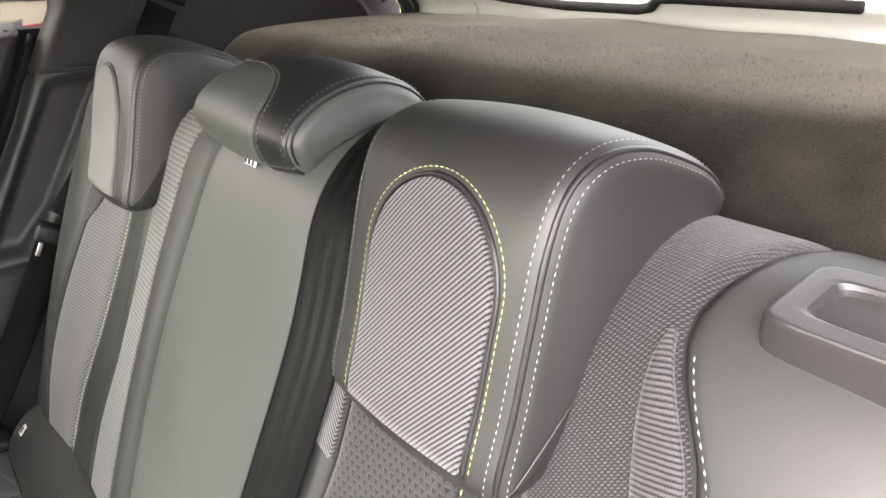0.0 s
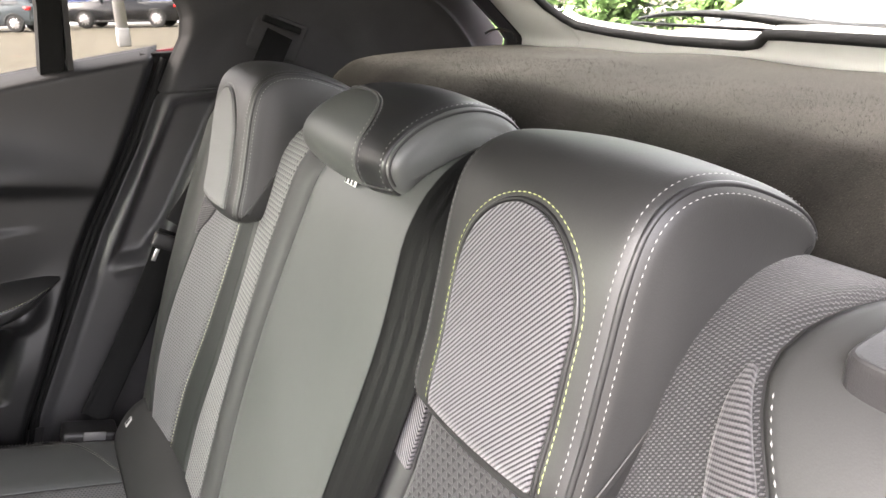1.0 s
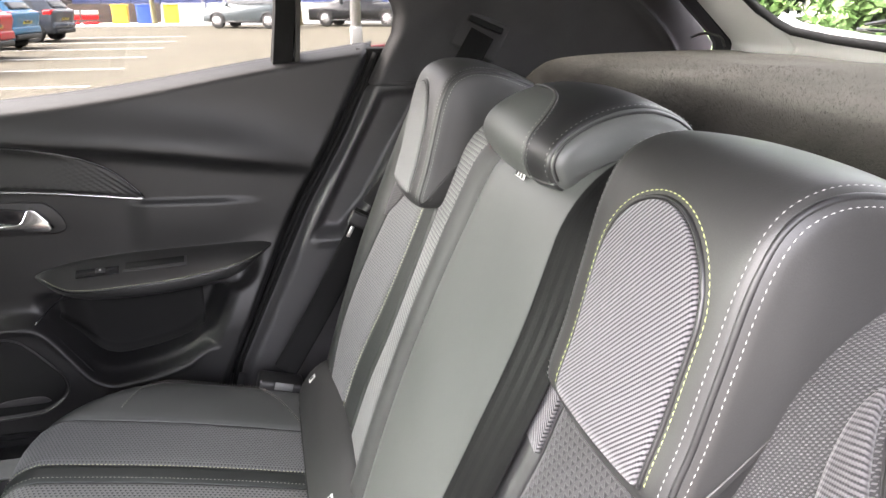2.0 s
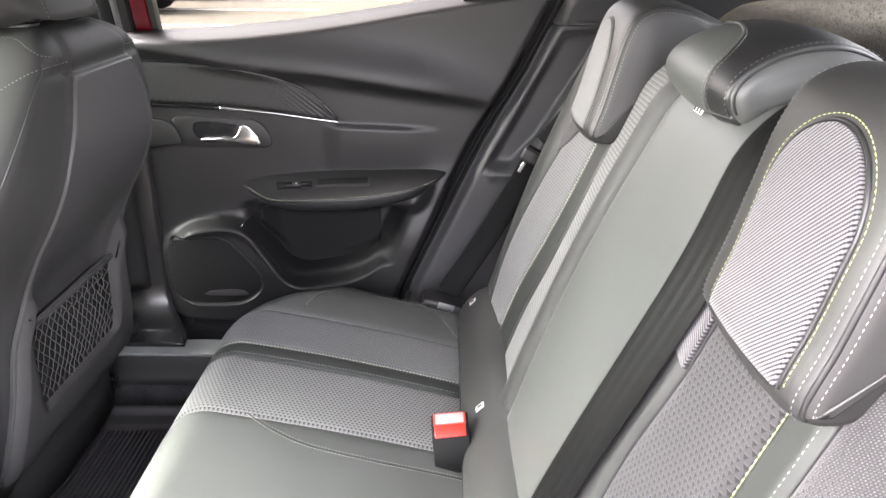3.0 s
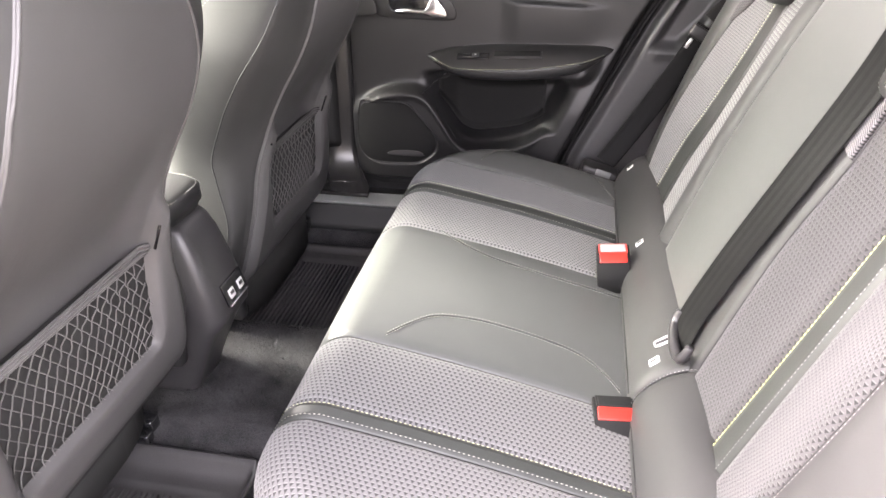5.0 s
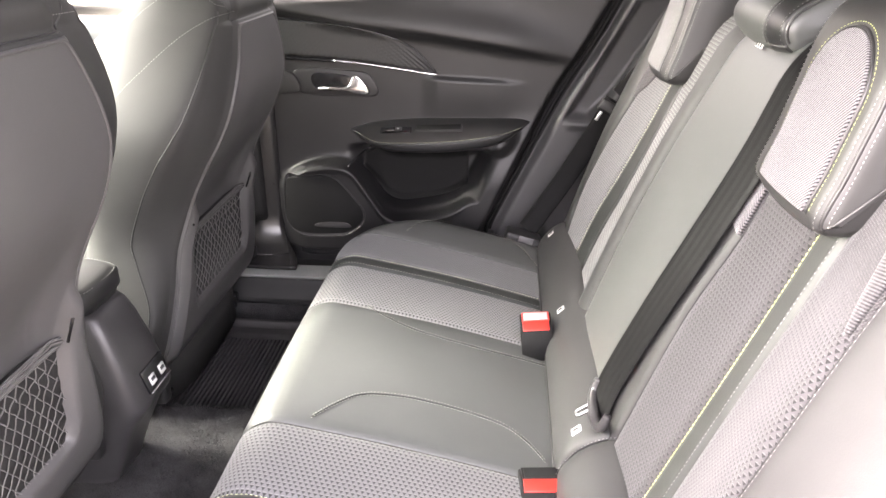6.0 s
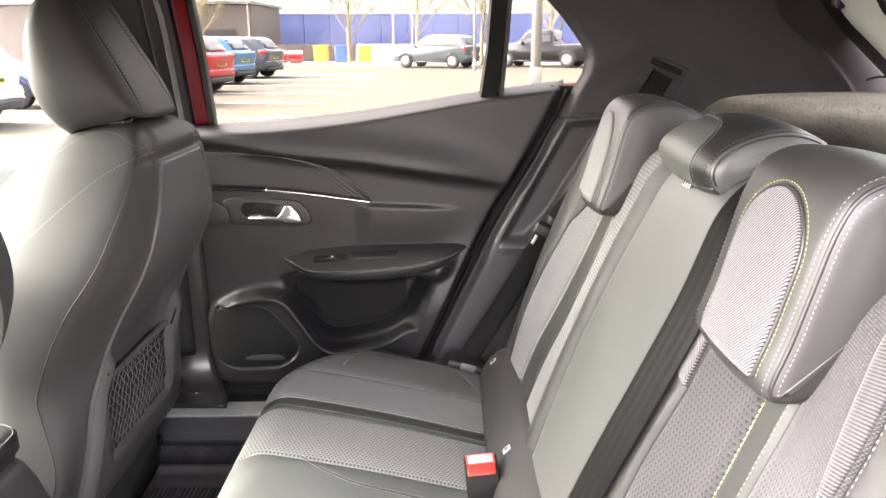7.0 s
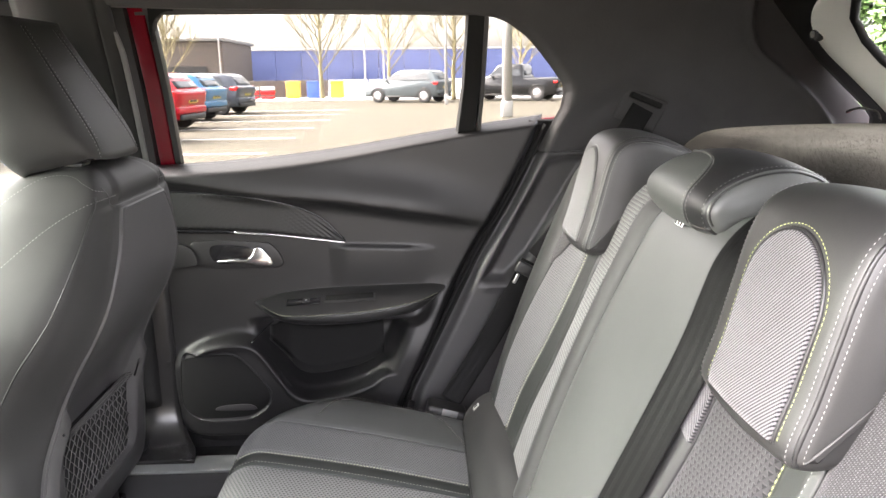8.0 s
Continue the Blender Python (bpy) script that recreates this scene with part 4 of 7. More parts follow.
def floor_z(x, y):
    tunnel = 0.075 * (1 - smoothstep((abs(y - 0.0) - 0.13) / 0.09))
    rise = 0.05 * smoothstep((x + 0.50) / 0.12)
    side_rise = 0.09 * smoothstep((abs(y) - 0.60) / 0.05)
    return 0.352 + tunnel + rise + side_rise


sheet("carpet", lambda x, y: (x, y, floor_z(x, y) + 0.002 * math.sin(x * 61) * math.sin(y * 53)), span(-1.9, -0.36, 90), span(-0.68, 0.68, 90), CARPET, floor, 0.02)
cp_rng = random.Random(9)
cv, cf = [], []
for k in range(14000):
    x, y = cp_rng.uniform(-0.86, -0.46), cp_rng.uniform(-0.24, 0.24)
    p = Vector((x, y, floor_z(x, y)))
    d = Vector((cp_rng.uniform(-1, 1), cp_rng.uniform(-1, 1), cp_rng.uniform(0.5, 1.5))).normalized() * cp_rng.uniform(0.004, 0.009)
    w = Vector((cp_rng.uniform(-1, 1), cp_rng.uniform(-1, 1), 0)).normalized() * 0.0006
    o = len(cv)
    cv += [p - w, p + w, p + d]
    cf.append((o, o + 1, o + 2))
tagged(mesh_object("carpet_pile", cv, cf, CARPET, floor), kind="stuff")


def build_mat(y0, y1, x0, x1, ribs, sunk, label):
    """A rubber mat with a raised lip, a smooth border and ribs across the car; sunk lays its inner edge under the carpet."""
    mat_ = thing("rubber_mat", label, "floor mat", "rubber floor mats")
    base = lambda x, y: floor_z(x, max(y, 0.24) if sunk else y) + 0.010
    def lip(x, y):
        d = min(x - x0, x1 - x, y1 - y, 1.0 if sunk else y - y0)
        return 0.016 * smoothstep(1 - d / 0.014) + 0.005 * smoothstep(1 - (d - 0.042) / 0.012)
    edge = [0, 0.006, 0.012, 0.018, 0.028, 0.040, 0.046, 0.052, 0.060]
    across = lambda lo, hi: [lo + d for d in edge] + span(lo + 0.075, hi - 0.075, 22) + [hi - d for d in reversed(edge)]
    sheet("tray", lambda x, y: (x, y, base(x, y) + lip(x, y)), across(x0, x1), across(y0, y1), MAT_RUBBER, mat_, 0.006)
    for k in range(int((x1 - x0 - 0.125) / 0.0098)):
        x = x1 - 0.064 - k * 0.0098
        verts, faces = [], []
        ys = span(ribs[0], ribs[1], 9)
        for y in ys:
            z = base(x, y)
            verts += [(x - 0.0034, y, z), (x - 0.0022, y, z + 0.0055), (x + 0.0022, y, z + 0.0055), (x + 0.0034, y, z)]
        for i in range(len(ys) - 1):
            for e in range(3):
                faces.append((i * 4 + e, i * 4 + e + 1, i * 4 + e + 5, i * 4 + e + 4))
        faces += [(3, 2, 1, 0), (len(ys) * 4 - 4, len(ys) * 4 - 3, len(ys) * 4 - 2, len(ys) * 4 - 1)]
        mesh_object("rib", verts, faces, MAT_RUBBER, mat_, smooth=False)
    return mat_


build_mat(0.150, 0.548, -1.00, -0.510, (0.155, 0.484), True, "black ribbed rubber floor mat in the far footwell")
build_mat(-0.600, -0.190, -1.00, -0.590, (-0.536, -0.252), False, "black ribbed rubber floor mat in the near footwell")
sill = thing("trim_sill", "pale metal door sill strip", "sill", kind="structure")
part("plate", block(1.3, 0.046, 0.008, 0.003, 2, Matrix.Translation((-0.62, 0.612, 0.488)) @ Matrix.Rotation(radians(16), 4, "X")), SILL, sill)
sheet("sill_wall", lambda x, z: (x, 0.705, z), span(-1.8, 0.0, 6), span(0.36, 0.58, 4), PLASTIC, sill, 0.01)
sheet("sill_trim", lambda x, a: (x, 0.600 + 0.09 * a, 0.40 + 0.078 * smoothstep(a * 3)), span(-1.6, -0.1, 12), span(0, 1, 12), PLASTIC, sill, 0.01)
part("sill_body", block(1.5, 0.08, 0.10, 0.01, 2, Matrix.Translation((-0.85, 0.685, 0.43))), PLASTIC, sill)

# outer shell of the parked car: nose, tail and wheels
hull = thing("car_body", "dark red car body with bonnet, bumpers and black wheels", "car body")
nose_v, nose_f = loft([super_ring(-2.35, 0, 0.55, 0.84, z, 5.0, 40) for z in (0.24, 0.40)] + [super_ring(-2.33, 0, 0.54, 0.82, z, 5.0, 40) for z in (0.70, 0.88)] + [super_ring(-2.26, 0, 0.44, 0.72, 0.98, 5.0, 40)])
mesh_object("bonnet", nose_v, nose_f, PAINT_RED, hull)
tail_v, tail_f = loft([super_ring(0.96, 0, 0.14, 0.80, z, 6.0, 40) for z in (0.26, 0.60, 0.95)] + [super_ring(0.94, 0, 0.11, 0.76, 1.16, 6.0, 40)])
mesh_object("rear_bumper", tail_v, tail_f, PAINT_RED, hull)
part("underbody", block(3.3, 1.42, 0.12, 0.02, 2, Matrix.Translation((-0.75, 0, 0.25))), PLASTIC, hull)
for wx in (-2.25, 0.36):
    for sg in (-1, 1):
        wheel_ob = part("wheel", prism([(wx + 0.325 * math.cos(t), 0.325 + 0.325 * math.sin(t)) for t in span(0, 2 * math.pi, 41)[:-1]], "y", sg * 0.64, sg * 0.83, 0.03, 2), RUBBER, hull)
        part("rim", prism([(wx + 0.21 * math.cos(t), 0.325 + 0.21 * math.sin(t)) for t in span(0, 2 * math.pi, 31)[:-1]], "y", sg * 0.66, sg * 0.835, 0.0), STEEL, wheel_ob)

# ---- rear seat ----
RECLINE = (0.342, 0.940)          # along the backrest: x, z
BACK_FOOT = (0.030, 0.670)
BEND, ROLL_R = 0.475, 0.09        # the backrest rolls over to its rear from here


def back_profile(v):
    """The backrest's side line: x, z and the outward normal, v metres up from its foot."""
    dx, dz = RECLINE
    if v <= BEND:
        return BACK_FOOT[0] + dx * v, BACK_FOOT[1] + dz * v, -dz, dx
    a = (v - BEND) / ROLL_R
    sx, sz = BACK_FOOT[0] + dx * BEND, BACK_FOOT[1] + dz * BEND
    cx, cz = sx + dz * ROLL_R, sz - dx * ROLL_R
    nx, nz = -dz * math.cos(a) + dx * math.sin(a), dx * math.cos(a) + dz * math.sin(a)
    return cx + nx * ROLL_R, cz + nz * ROLL_R, nx, nz


def back_swell(u, v):
    a = abs(u)
    rise = math.sin(math.pi * min(1.0, max(0.0, (v + 0.08) / 0.66)))
    w = 0.006 * rise
    w += 0.022 * rise * math.exp(-(((a - 0.49) / 0.075) ** 2))
    w -= 0.010 * rise * math.exp(-(((a - 0.31) / 0.09) ** 2))
    if a > 0.555:
        w -= 5.0 * (a - 0.555) ** 2
    return w


def back_point(u, v, off=0.0):
    x, z, nx, nz = back_profile(v)
    w = back_swell(u, v) + off
    return Vector((x + nx * w, u, z + nz * w))


def back_normal(v):
    _, _, nx, nz = back_profile(v)
    return Vector((nx, 0, nz))


EDGE_STEPS = [0.0, 0.0025, 0.005, 0.009]


def steps_across(width, inner=10):
    e = [s for s in EDGE_STEPS if s < width * 0.4]
    mid = span(e[-1], width - e[-1], inner + 2)[1:-1]
    return [s / width for s in e + mid + [width - s for s in reversed(e)]]


def back_zone(name, u0, u1, v0, v1, mat, parent, proud=0.0, dip=0.0045, rows=46, label="", puff=0.0):
    """A cover panel of the backrest between the border lines u0(v) and u1(v), its edges tucked into the seams."""
    wide = abs(u1(0.25) - u0(0.25))
    cols = steps_across(max(wide, 0.02), max(6, int(wide / 0.012)))
    def fn(a, v):
        lo, hi = u0(v), u1(v)
        u = lo + (hi - lo) * a
        d = min(a, 1 - a) * abs(hi - lo)
        tuck = -dip * (1 - smoothstep(d / 0.008))
        return back_point(u, v, proud + tuck + puff * math.sin(math.pi * a))
    return sheet(name, fn, cols, span(v0, v1, rows), mat, parent, -0.005, lambda a, v: (u0(v) + (u1(v) - u0(v)) * a, v), label)


def fixed(x):
    return lambda v: x


def back_line(u, v0, v1, off=0.0):
    """(point, normal) up the backrest along u(v)."""
    return [(back_point(u(v), v, off), back_normal(v)) for v in span(v0, v1, 90)]


V_LOW, V_TOP = -0.006, BEND + ROLL_R * 2.2


def outer_border(v):
    return curve_at([(-0.04, 0.455), (0.05, 0.475), (0.2, 0.492), (0.36, 0.487), (0.45, 0.474), (0.51, 0.44), (0.56, 0.445), (0.68, 0.47)], v)


def build_backrest(name, label, lo, hi, panels):
    seat = thing(name, label, "car seat", "rear bench sections")
    sheet("core", lambda u, v: back_point(u, v, -0.005), span(lo, hi, 60), span(V_LOW, V_TOP, 46), PLASTIC, seat, -0.06)
    for p in panels:
        back_zone(*p[:6], seat, **(p[6] if len(p) > 6 else {}))
    return seat


def split_u(v):
    """The gap between the two backrest sections, under the centre belt."""
    return curve_at([(0.0, -0.148), (0.06, -0.148), (0.16, -0.154), (0.28, -0.166), (0.39, -0.174), (0.47, -0.170), (0.56, -0.160), (0.68, -0.152)], v)


def panel_u(v):
    return curve_at([(0, 0.120), (0.12, 0.130), (0.2, 0.131), (0.28, 0.126), (0.36, 0.116), (0.46, 0.098), (0.56, 0.080), (0.68, 0.075)], v)


def roll_u(v):
    return curve_at([(0, 0.188), (0.1, 0.190), (0.23, 0.186), (0.36, 0.176), (0.46, 0.160), (0.56, 0.14), (0.68, 0.13)], v)


def band_u(v):
    return curve_at([(0, 0.284), (0.1, 0.293), (0.2, 0.274), (0.35, 0.252), (0.46, 0.245), (0.68, 0.24)], v)


def band_wide(v):
    return curve_at([(0, 0.088), (0.1, 0.080), (0.2, 0.078), (0.35, 0.076), (0.68, 0.07)], v)


def far_edge(v):
    return curve_at([(-0.04, 0.460), (0.0, 0.470), (0.1, 0.477), (0.2, 0.463), (0.36, 0.434), (0.45, 0.418), (0.51, 0.405), (0.56, 0.405), (0.68, 0.42)], v)


far_back = build_backrest(
    "rear_bench", "wide grey leather and cloth rear backrest section with a centre panel", -0.146, 0.635,
    [
        ("centre_panel", lambda v: split_u(v) + 0.001, panel_u, V_LOW, V_TOP, LEATHER, dict(proud=0.004)),
        ("centre_bolster", lambda v: panel_u(v) + 0.002, lambda v: roll_u(v) - 0.001, V_LOW, V_TOP, LEATHER_SIDE, dict(puff=0.011)),
        ("cloth_panel", lambda v: roll_u(v) + 0.001, lambda v: band_u(v) - 0.001, V_LOW, V_TOP, CLOTH_FAR_LIT, dict(label="grey lattice-woven cloth panel")),
        ("band", lambda v: band_u(v) + 0.001, lambda v: band_u(v) + band_wide(v) - 0.001, V_LOW, V_TOP, LEATHER_BAND, dict(label="dark leather band edged with pale stitching")),
        ("cloth_side", lambda v: band_u(v) + band_wide(v) + 0.001, lambda v: far_edge(v) - 0.001, V_LOW, V_TOP, CLOTH_FINE),
        ("side_bolster", lambda v: far_edge(v) + 0.001, fixed(0.635), V_LOW, V_TOP, LEATHER_BAND),
        ("ribbed_gusset", lambda v: far_edge(v) - 0.002 - curve_at([(0.325, 0.002), (0.36, 0.022), (0.41, 0.040), (0.46, 0.036), (0.50, 0.012)], v), lambda v: far_edge(v) + curve_at([(0.325, 0.0), (0.37, 0.010), (0.42, 0.016), (0.50, 0.004)], v), 0.325, 0.50, TWILL_EDGE, dict(proud=0.0025, dip=0.001, label="pale ribbed cloth gusset")),
    ])
near_back = build_backrest(
    "rear_bench", "narrow grey leather and cloth rear backrest section with a release handle", -0.635, -0.176,
    [
        ("inner_bolster", lambda v: curve_at([(0, -0.206), (0.2, -0.198), (0.32, -0.212), (0.34, -0.212)], v), lambda v: split_u(v) - 0.001, V_LOW, 0.390, LEATHER_SIDE),
        ("ribbed_gusset", lambda v: curve_at([(0.322, -0.212), (0.37, -0.212), (0.42, -0.206)], v), lambda v: curve_at([(0.322, -0.211), (0.334, -0.166), (0.345, -0.166)], v), 0.322, V_TOP, TWILL, dict(proud=0.003, dip=0.001, label="pale ribbed cloth gusset")),
        ("cloth_panel", fixed(-0.329), lambda v: curve_at([(0, -0.208), (0.2, -0.200), (0.32, -0.214), (0.34, -0.214)], v), V_LOW, V_TOP, CLOTH_BACK_DIM, dict(label="grey lattice-woven cloth panel")),
        ("band", fixed(-0.378), fixed(-0.331), V_LOW, V_TOP, LEATHER_BAND, dict(label="dark leather band edged with lime stitching")),
        ("cloth_side", lambda v: -outer_border(v), fixed(-0.380), V_LOW, V_TOP, CLOTH_DASH),
        ("side_bolster", fixed(-0.635), lambda v: -outer_border(v) - 0.002, V_LOW, V_TOP, LEATHER_SIDE),
        ("ribbed_edge", lambda v: -outer_border(v) + 0.003, lambda v: -outer_border(v) + 0.003 + curve_at([(0.355, 0.002), (0.385, 0.014), (0.43, 0.026), (0.46, 0.027), (0.49, 0.013), (0.51, 0.002)], v), 0.355, 0.51, TWILL_EDGE, dict(proud=0.0025, dip=0.001, label="pale ribbed cloth edging")),
    ])
stitches("stitching", [back_line(lambda v: band_u(v) + band_wide(v) - 0.006, 0, 0.42)], THREAD_CREAM, far_back, 0.0045, 0.001, 0.0009)
stitches("stitching", [back_line(lambda v: far_edge(v) + 0.10 + 0.25 * v, 0, 0.36), back_line(lambda v: roll_u(v) - 0.006, 0.30, 0.56)], THREAD_GREY, far_back, 0.003, 0.003, 0.0006)
stitches("lime_stitching", [back_line(fixed(-0.3375), 0, 0.42, 0.0002)], THREAD_LIME, near_back, 0.0054, 0.0004, 0.0009)
stitches("stitching", [back_line(fixed(-0.3715), 0, 0.42, 0.0002), back_line(lambda v: -outer_border(v) - 0.009, 0.05, 0.505)], THREAD_GREY, near_back, 0.0034, 0.002, 0.0005)

# release handle on the near shoulder
handle_pose = Matrix.Translation(back_point(-0.552, 0.541, -0.003)) @ Matrix.Rotation(radians(-9), 4, "Y")
ring_o, ring_i = super_ring(0, 0, 0.0285, 0.080, 0, 9, 72), super_ring(0, 0, 0.0165, 0.064, 0, 8, 72)
levels = [(1.03, -0.030, ring_o), (1.005, 0.004, ring_o), (0.998, 0.0085, ring_o), (0.985, 0.0108, ring_o), (0.965, 0.0118, ring_o), (0.94, 0.0120, ring_o), (1.10, 0.0120, ring_i), (1.04, 0.0116, ring_i), (1.0, 0.0095, ring_i), (0.98, 0.0050, ring_i), (0.95, -0.020, ring_i)]
lv, lf = loft([[Vector((p.x, p.y, h)) for p in ring] for ring, h in [([p * f for p in ring], h) for f, h, ring in levels]], cap=False)
release = mesh_object("release_bezel", [handle_pose @ p for p in lv], lf, PLASTIC_SOFT, near_back, None, "satin dark plastic release handle bezel", smooth=False)
part("release_lever", block(0.009, 0.112, 0.020, 0.002, 3, handle_pose @ Matrix.Translation((0.0095, 0, -0.008))), GRILLE, release)
part("release_cup", block(0.036, 0.130, 0.004, 0.0015, 2, handle_pose @ Matrix.Translation((0, 0, -0.019))), GRILLE, release)

# ---- cushion ----
CUSH_R = 0.056


def cushion_point(s, y, off=0.0):
    """The cushion's upper face: s metres forward from its rear edge, then round the front roll and down."""
    a = abs(y)
    cut = 0.30 * smoothstep((a - 0.36) / 0.34) ** 1.6
    flat = 0.385 - cut
    slope = 0.218
    ln = math.hypot(1, slope)
    dx, dz = -1 / ln, slope / ln
    run = min(s, flat)
    x, z = -0.022 + dx * run, 0.597 + dz * run
    nx, nz = slope / ln, 1 / ln
    if s > flat:
        ang = min((s - flat) / CUSH_R, 1.75)
        c, q = math.cos(ang), math.sin(ang)
        cx, cz = x - nx * CUSH_R, z - nz * CUSH_R
        nx2, nz2 = nx * c + dx * q, nz * c + dz * q
        x, z = cx + nx2 * CUSH_R, cz + nz2 * CUSH_R
        nx, nz = nx2, nz2
        rest = s - flat - 1.75 * CUSH_R
        if rest > 0:
            tx, tz = -nz, nx
            x, z = x - tx * rest * 0.0 + 0.25 * rest, z - rest
    w = off
    top = smoothstep(1 - max(0.0, s - flat) / 0.12)
    w += top * 0.007 * math.exp(-(((a - 0.30) / 0.13) ** 2)) * -1.0
    w += top * 0.010 * math.exp(-(((a - 0.52) / 0.06) ** 2))
    if a > 0.54:
        w -= 8.0 * (a - 0.54) ** 2
    w += top * 0.006 * math.sin(math.pi * min(1.0, s / 0.42))
    return Vector((x + nx * w, y, z + nz * w))


def cushion_zone(name, y0, y1, mat, parent, label=""):
    wide = abs(y1 - y0)
    cols = steps_across(wide, max(6, int(wide / 0.014)))
    def fn(a, s):
        d = min(a, 1 - a) * wide
        return cushion_point(s, y1 + (y0 - y1) * a, -0.004 * (1 - smoothstep(d / 0.008)))
    return sheet(name, fn, cols, span(0.0, 0.62, 66), mat, parent, -0.005, lambda a, s: (s, y1 + (y0 - y1) * a), label)


cushion = thing("rear_seat_cushion", "grey leather and cloth rear bench cushion with lime stitching", "seat cushion")
sheet("core", lambda a, s: cushion_point(s, -a, -0.005), span(-0.62, 0.62, 80), span(0.0, 0.62, 60), PLASTIC, cushion, -0.03)
cushion_zone("side_leather", -0.625, -0.502, LEATHER, cushion)
cushion_zone("cloth_side", -0.500, -0.362, CLOTH, cushion)
cushion_zone("band", -0.360, -0.330, LEATHER_BAND, cushion)
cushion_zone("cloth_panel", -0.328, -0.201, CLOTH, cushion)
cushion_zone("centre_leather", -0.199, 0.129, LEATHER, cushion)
cushion_zone("cloth_panel", 0.131, 0.288, CLOTH_FAR_LIT, cushion)
cushion_zone("band", 0.290, 0.329, LEATHER_BAND, cushion)
cushion_zone("cloth_side", 0.331, 0.440, CLOTH_FINE, cushion)
cushion_zone("side_leather", 0.442, 0.625, LEATHER, cushion)


def cushion_line(points, off=0.0011):
    """(point, normal) along a line of (s, y) on the cushion."""
    out = []
    for p in spline([(s, y, 0) for s, y in points], 14):
        q = cushion_point(p.x, p.y, off)
        n = (cushion_point(p.x, p.y + 0.004, off) - cushion_point(p.x, p.y - 0.004, off)).cross(cushion_point(p.x - 0.004, p.y, off) - cushion_point(p.x + 0.004, p.y, off))
        out.append((q, n.normalized() if n.z > 0 or p.x > 0.4 else -n.normalized()))
    return out


stitches("lime_stitching", [cushion_line([(0.01, -0.3345), (0.2, -0.3345), (0.50, -0.3345)]), cushion_line([(0.01, 0.3245), (0.2, 0.3245), (0.48, 0.3245)])], THREAD_CREAM, cushion, 0.0045, 0.0014, 0.0009)
stitches("stitching", [cushion_line([(0.01, -0.3555), (0.2, -0.3555), (0.50, -0.3555)]), cushion_line([(0.01, 0.2945), (0.2, 0.2945), (0.48, 0.2945)])], THREAD_PALE, cushion, 0.0038, 0.0020, 0.0007)
near_arc = [(0.352, -0.186), (0.325, -0.148), (0.295, -0.119), (0.245, -0.105), (0.195, -0.102), (0.13, -0.105), (0.085, -0.113), (0.05, -0.135), (0.022, -0.168)]
far_arc = [(0.335, 0.130), (0.30, 0.106), (0.25, 0.084), (0.2, 0.076), (0.13, 0.073), (0.06, 0.074), (0.01, 0.074)]
rim_arc = [(0.31, 0.468), (0.285, 0.520), (0.245, 0.556), (0.19, 0.573), (0.13, 0.572), (0.07, 0.535), (0.01, 0.448)]
for arc in (near_arc, far_arc, rim_arc):
    stitches("stitching", [cushion_line(arc), [(p + Vector((0.0, 0.007, 0)), n) for p, n in cushion_line(arc)]], THREAD_PALE, cushion, 0.0032, 0.0018, 0.0006)
    tube("seam", [p + Vector((0.0, 0.0035, -0.0004)) for p, n in cushion_line(arc)], 0.0011, LEATHER_BLACK, cushion, 6)

# padded strip between cushion and backrest, with child-seat anchor tags
STRIP = spline([(-0.034, 0, 0.572), (-0.036, 0, 0.600), (-0.031, 0, 0.628), (-0.015, 0, 0.654), (0.004, 0, 0.672), (0.024, 0, 0.682), (0.040, 0, 0.684), (0.052, 0, 0.674)], 5)


def strip_piece(y0, y1, label):
    piece = thing("seat_gap_strip", label, "seat trim", "strips behind the cushion")
    def fn(a, k):
        y = y1 + (y0 - y1) * a
        d = min(abs(y - y0), abs(y - y1))
        q = k * (0.70 + 0.30 * smoothstep(d / 0.045)) if abs(y1 - y) < 0.1 and y1 > 0 else k
        p = STRIP[int(q)].lerp(STRIP[min(int(q) + 1, len(STRIP) - 1)], q - int(q))
        t = 0.008 * (1 - math.sqrt(max(0.0, 1 - (1 - min(1.0, d / 0.022)) ** 2)))
        sag = 0.0025 * math.sin(y * 23.0) * math.sin(k * 0.2)
        return Vector((p.x + t * 0.5, y, p.z - t + sag))
    sheet("cover", fn, [0, 0.004, 0.01, 0.02, 0.035, 0.06] + span(0.1, 0.9, 26) + [0.94, 0.965, 0.98, 0.99, 0.996, 1.0], range(len(STRIP)), LEATHER_SIDE, piece, 0.006)
    tube("front_piping", [Vector((STRIP[7].x - 0.0005, y, STRIP[7].z)) for y in span(y0 + 0.02, y1 - 0.03, 30)], 0.0010, LEATHER_BLACK, piece, 6)
    return piece


strip_piece(-0.196, 0.545, "padded grey leather strip with white anchor tags")
strip_near = strip_piece(-0.628, -0.198, "padded grey leather strip behind the near cushion")
stitches("stitching", [[(Vector((p.x - 0.001, -0.206, p.z + 0.001)), Vector((-0.7, 0, 0.7))) for p in STRIP[4:]]], THREAD_GREY, strip_near, 0.003, 0.002, 0.0005)
for y in (0.505, 0.165, -0.165):
    tag = thing("anchor_tag", "small white anchor tag with a dark mark", "tag", "anchor tags")
    at = Matrix.Translation((-0.008, y, 0.6612)) @ Matrix.Rotation(radians(-44), 4, "Y")
    part("plate", block(0.016, 0.013, 0.004, 0.0019, 3, at), WHITE_TAG, tag)
    part("mark", block(0.009, 0.005, 0.003, 0.0008, 2, at @ Matrix.Translation((0, 0, 0.0012))), PLASTIC, tag)
slot = thing("belt_slot", "pale metal belt slot in the padded strip", "slot")
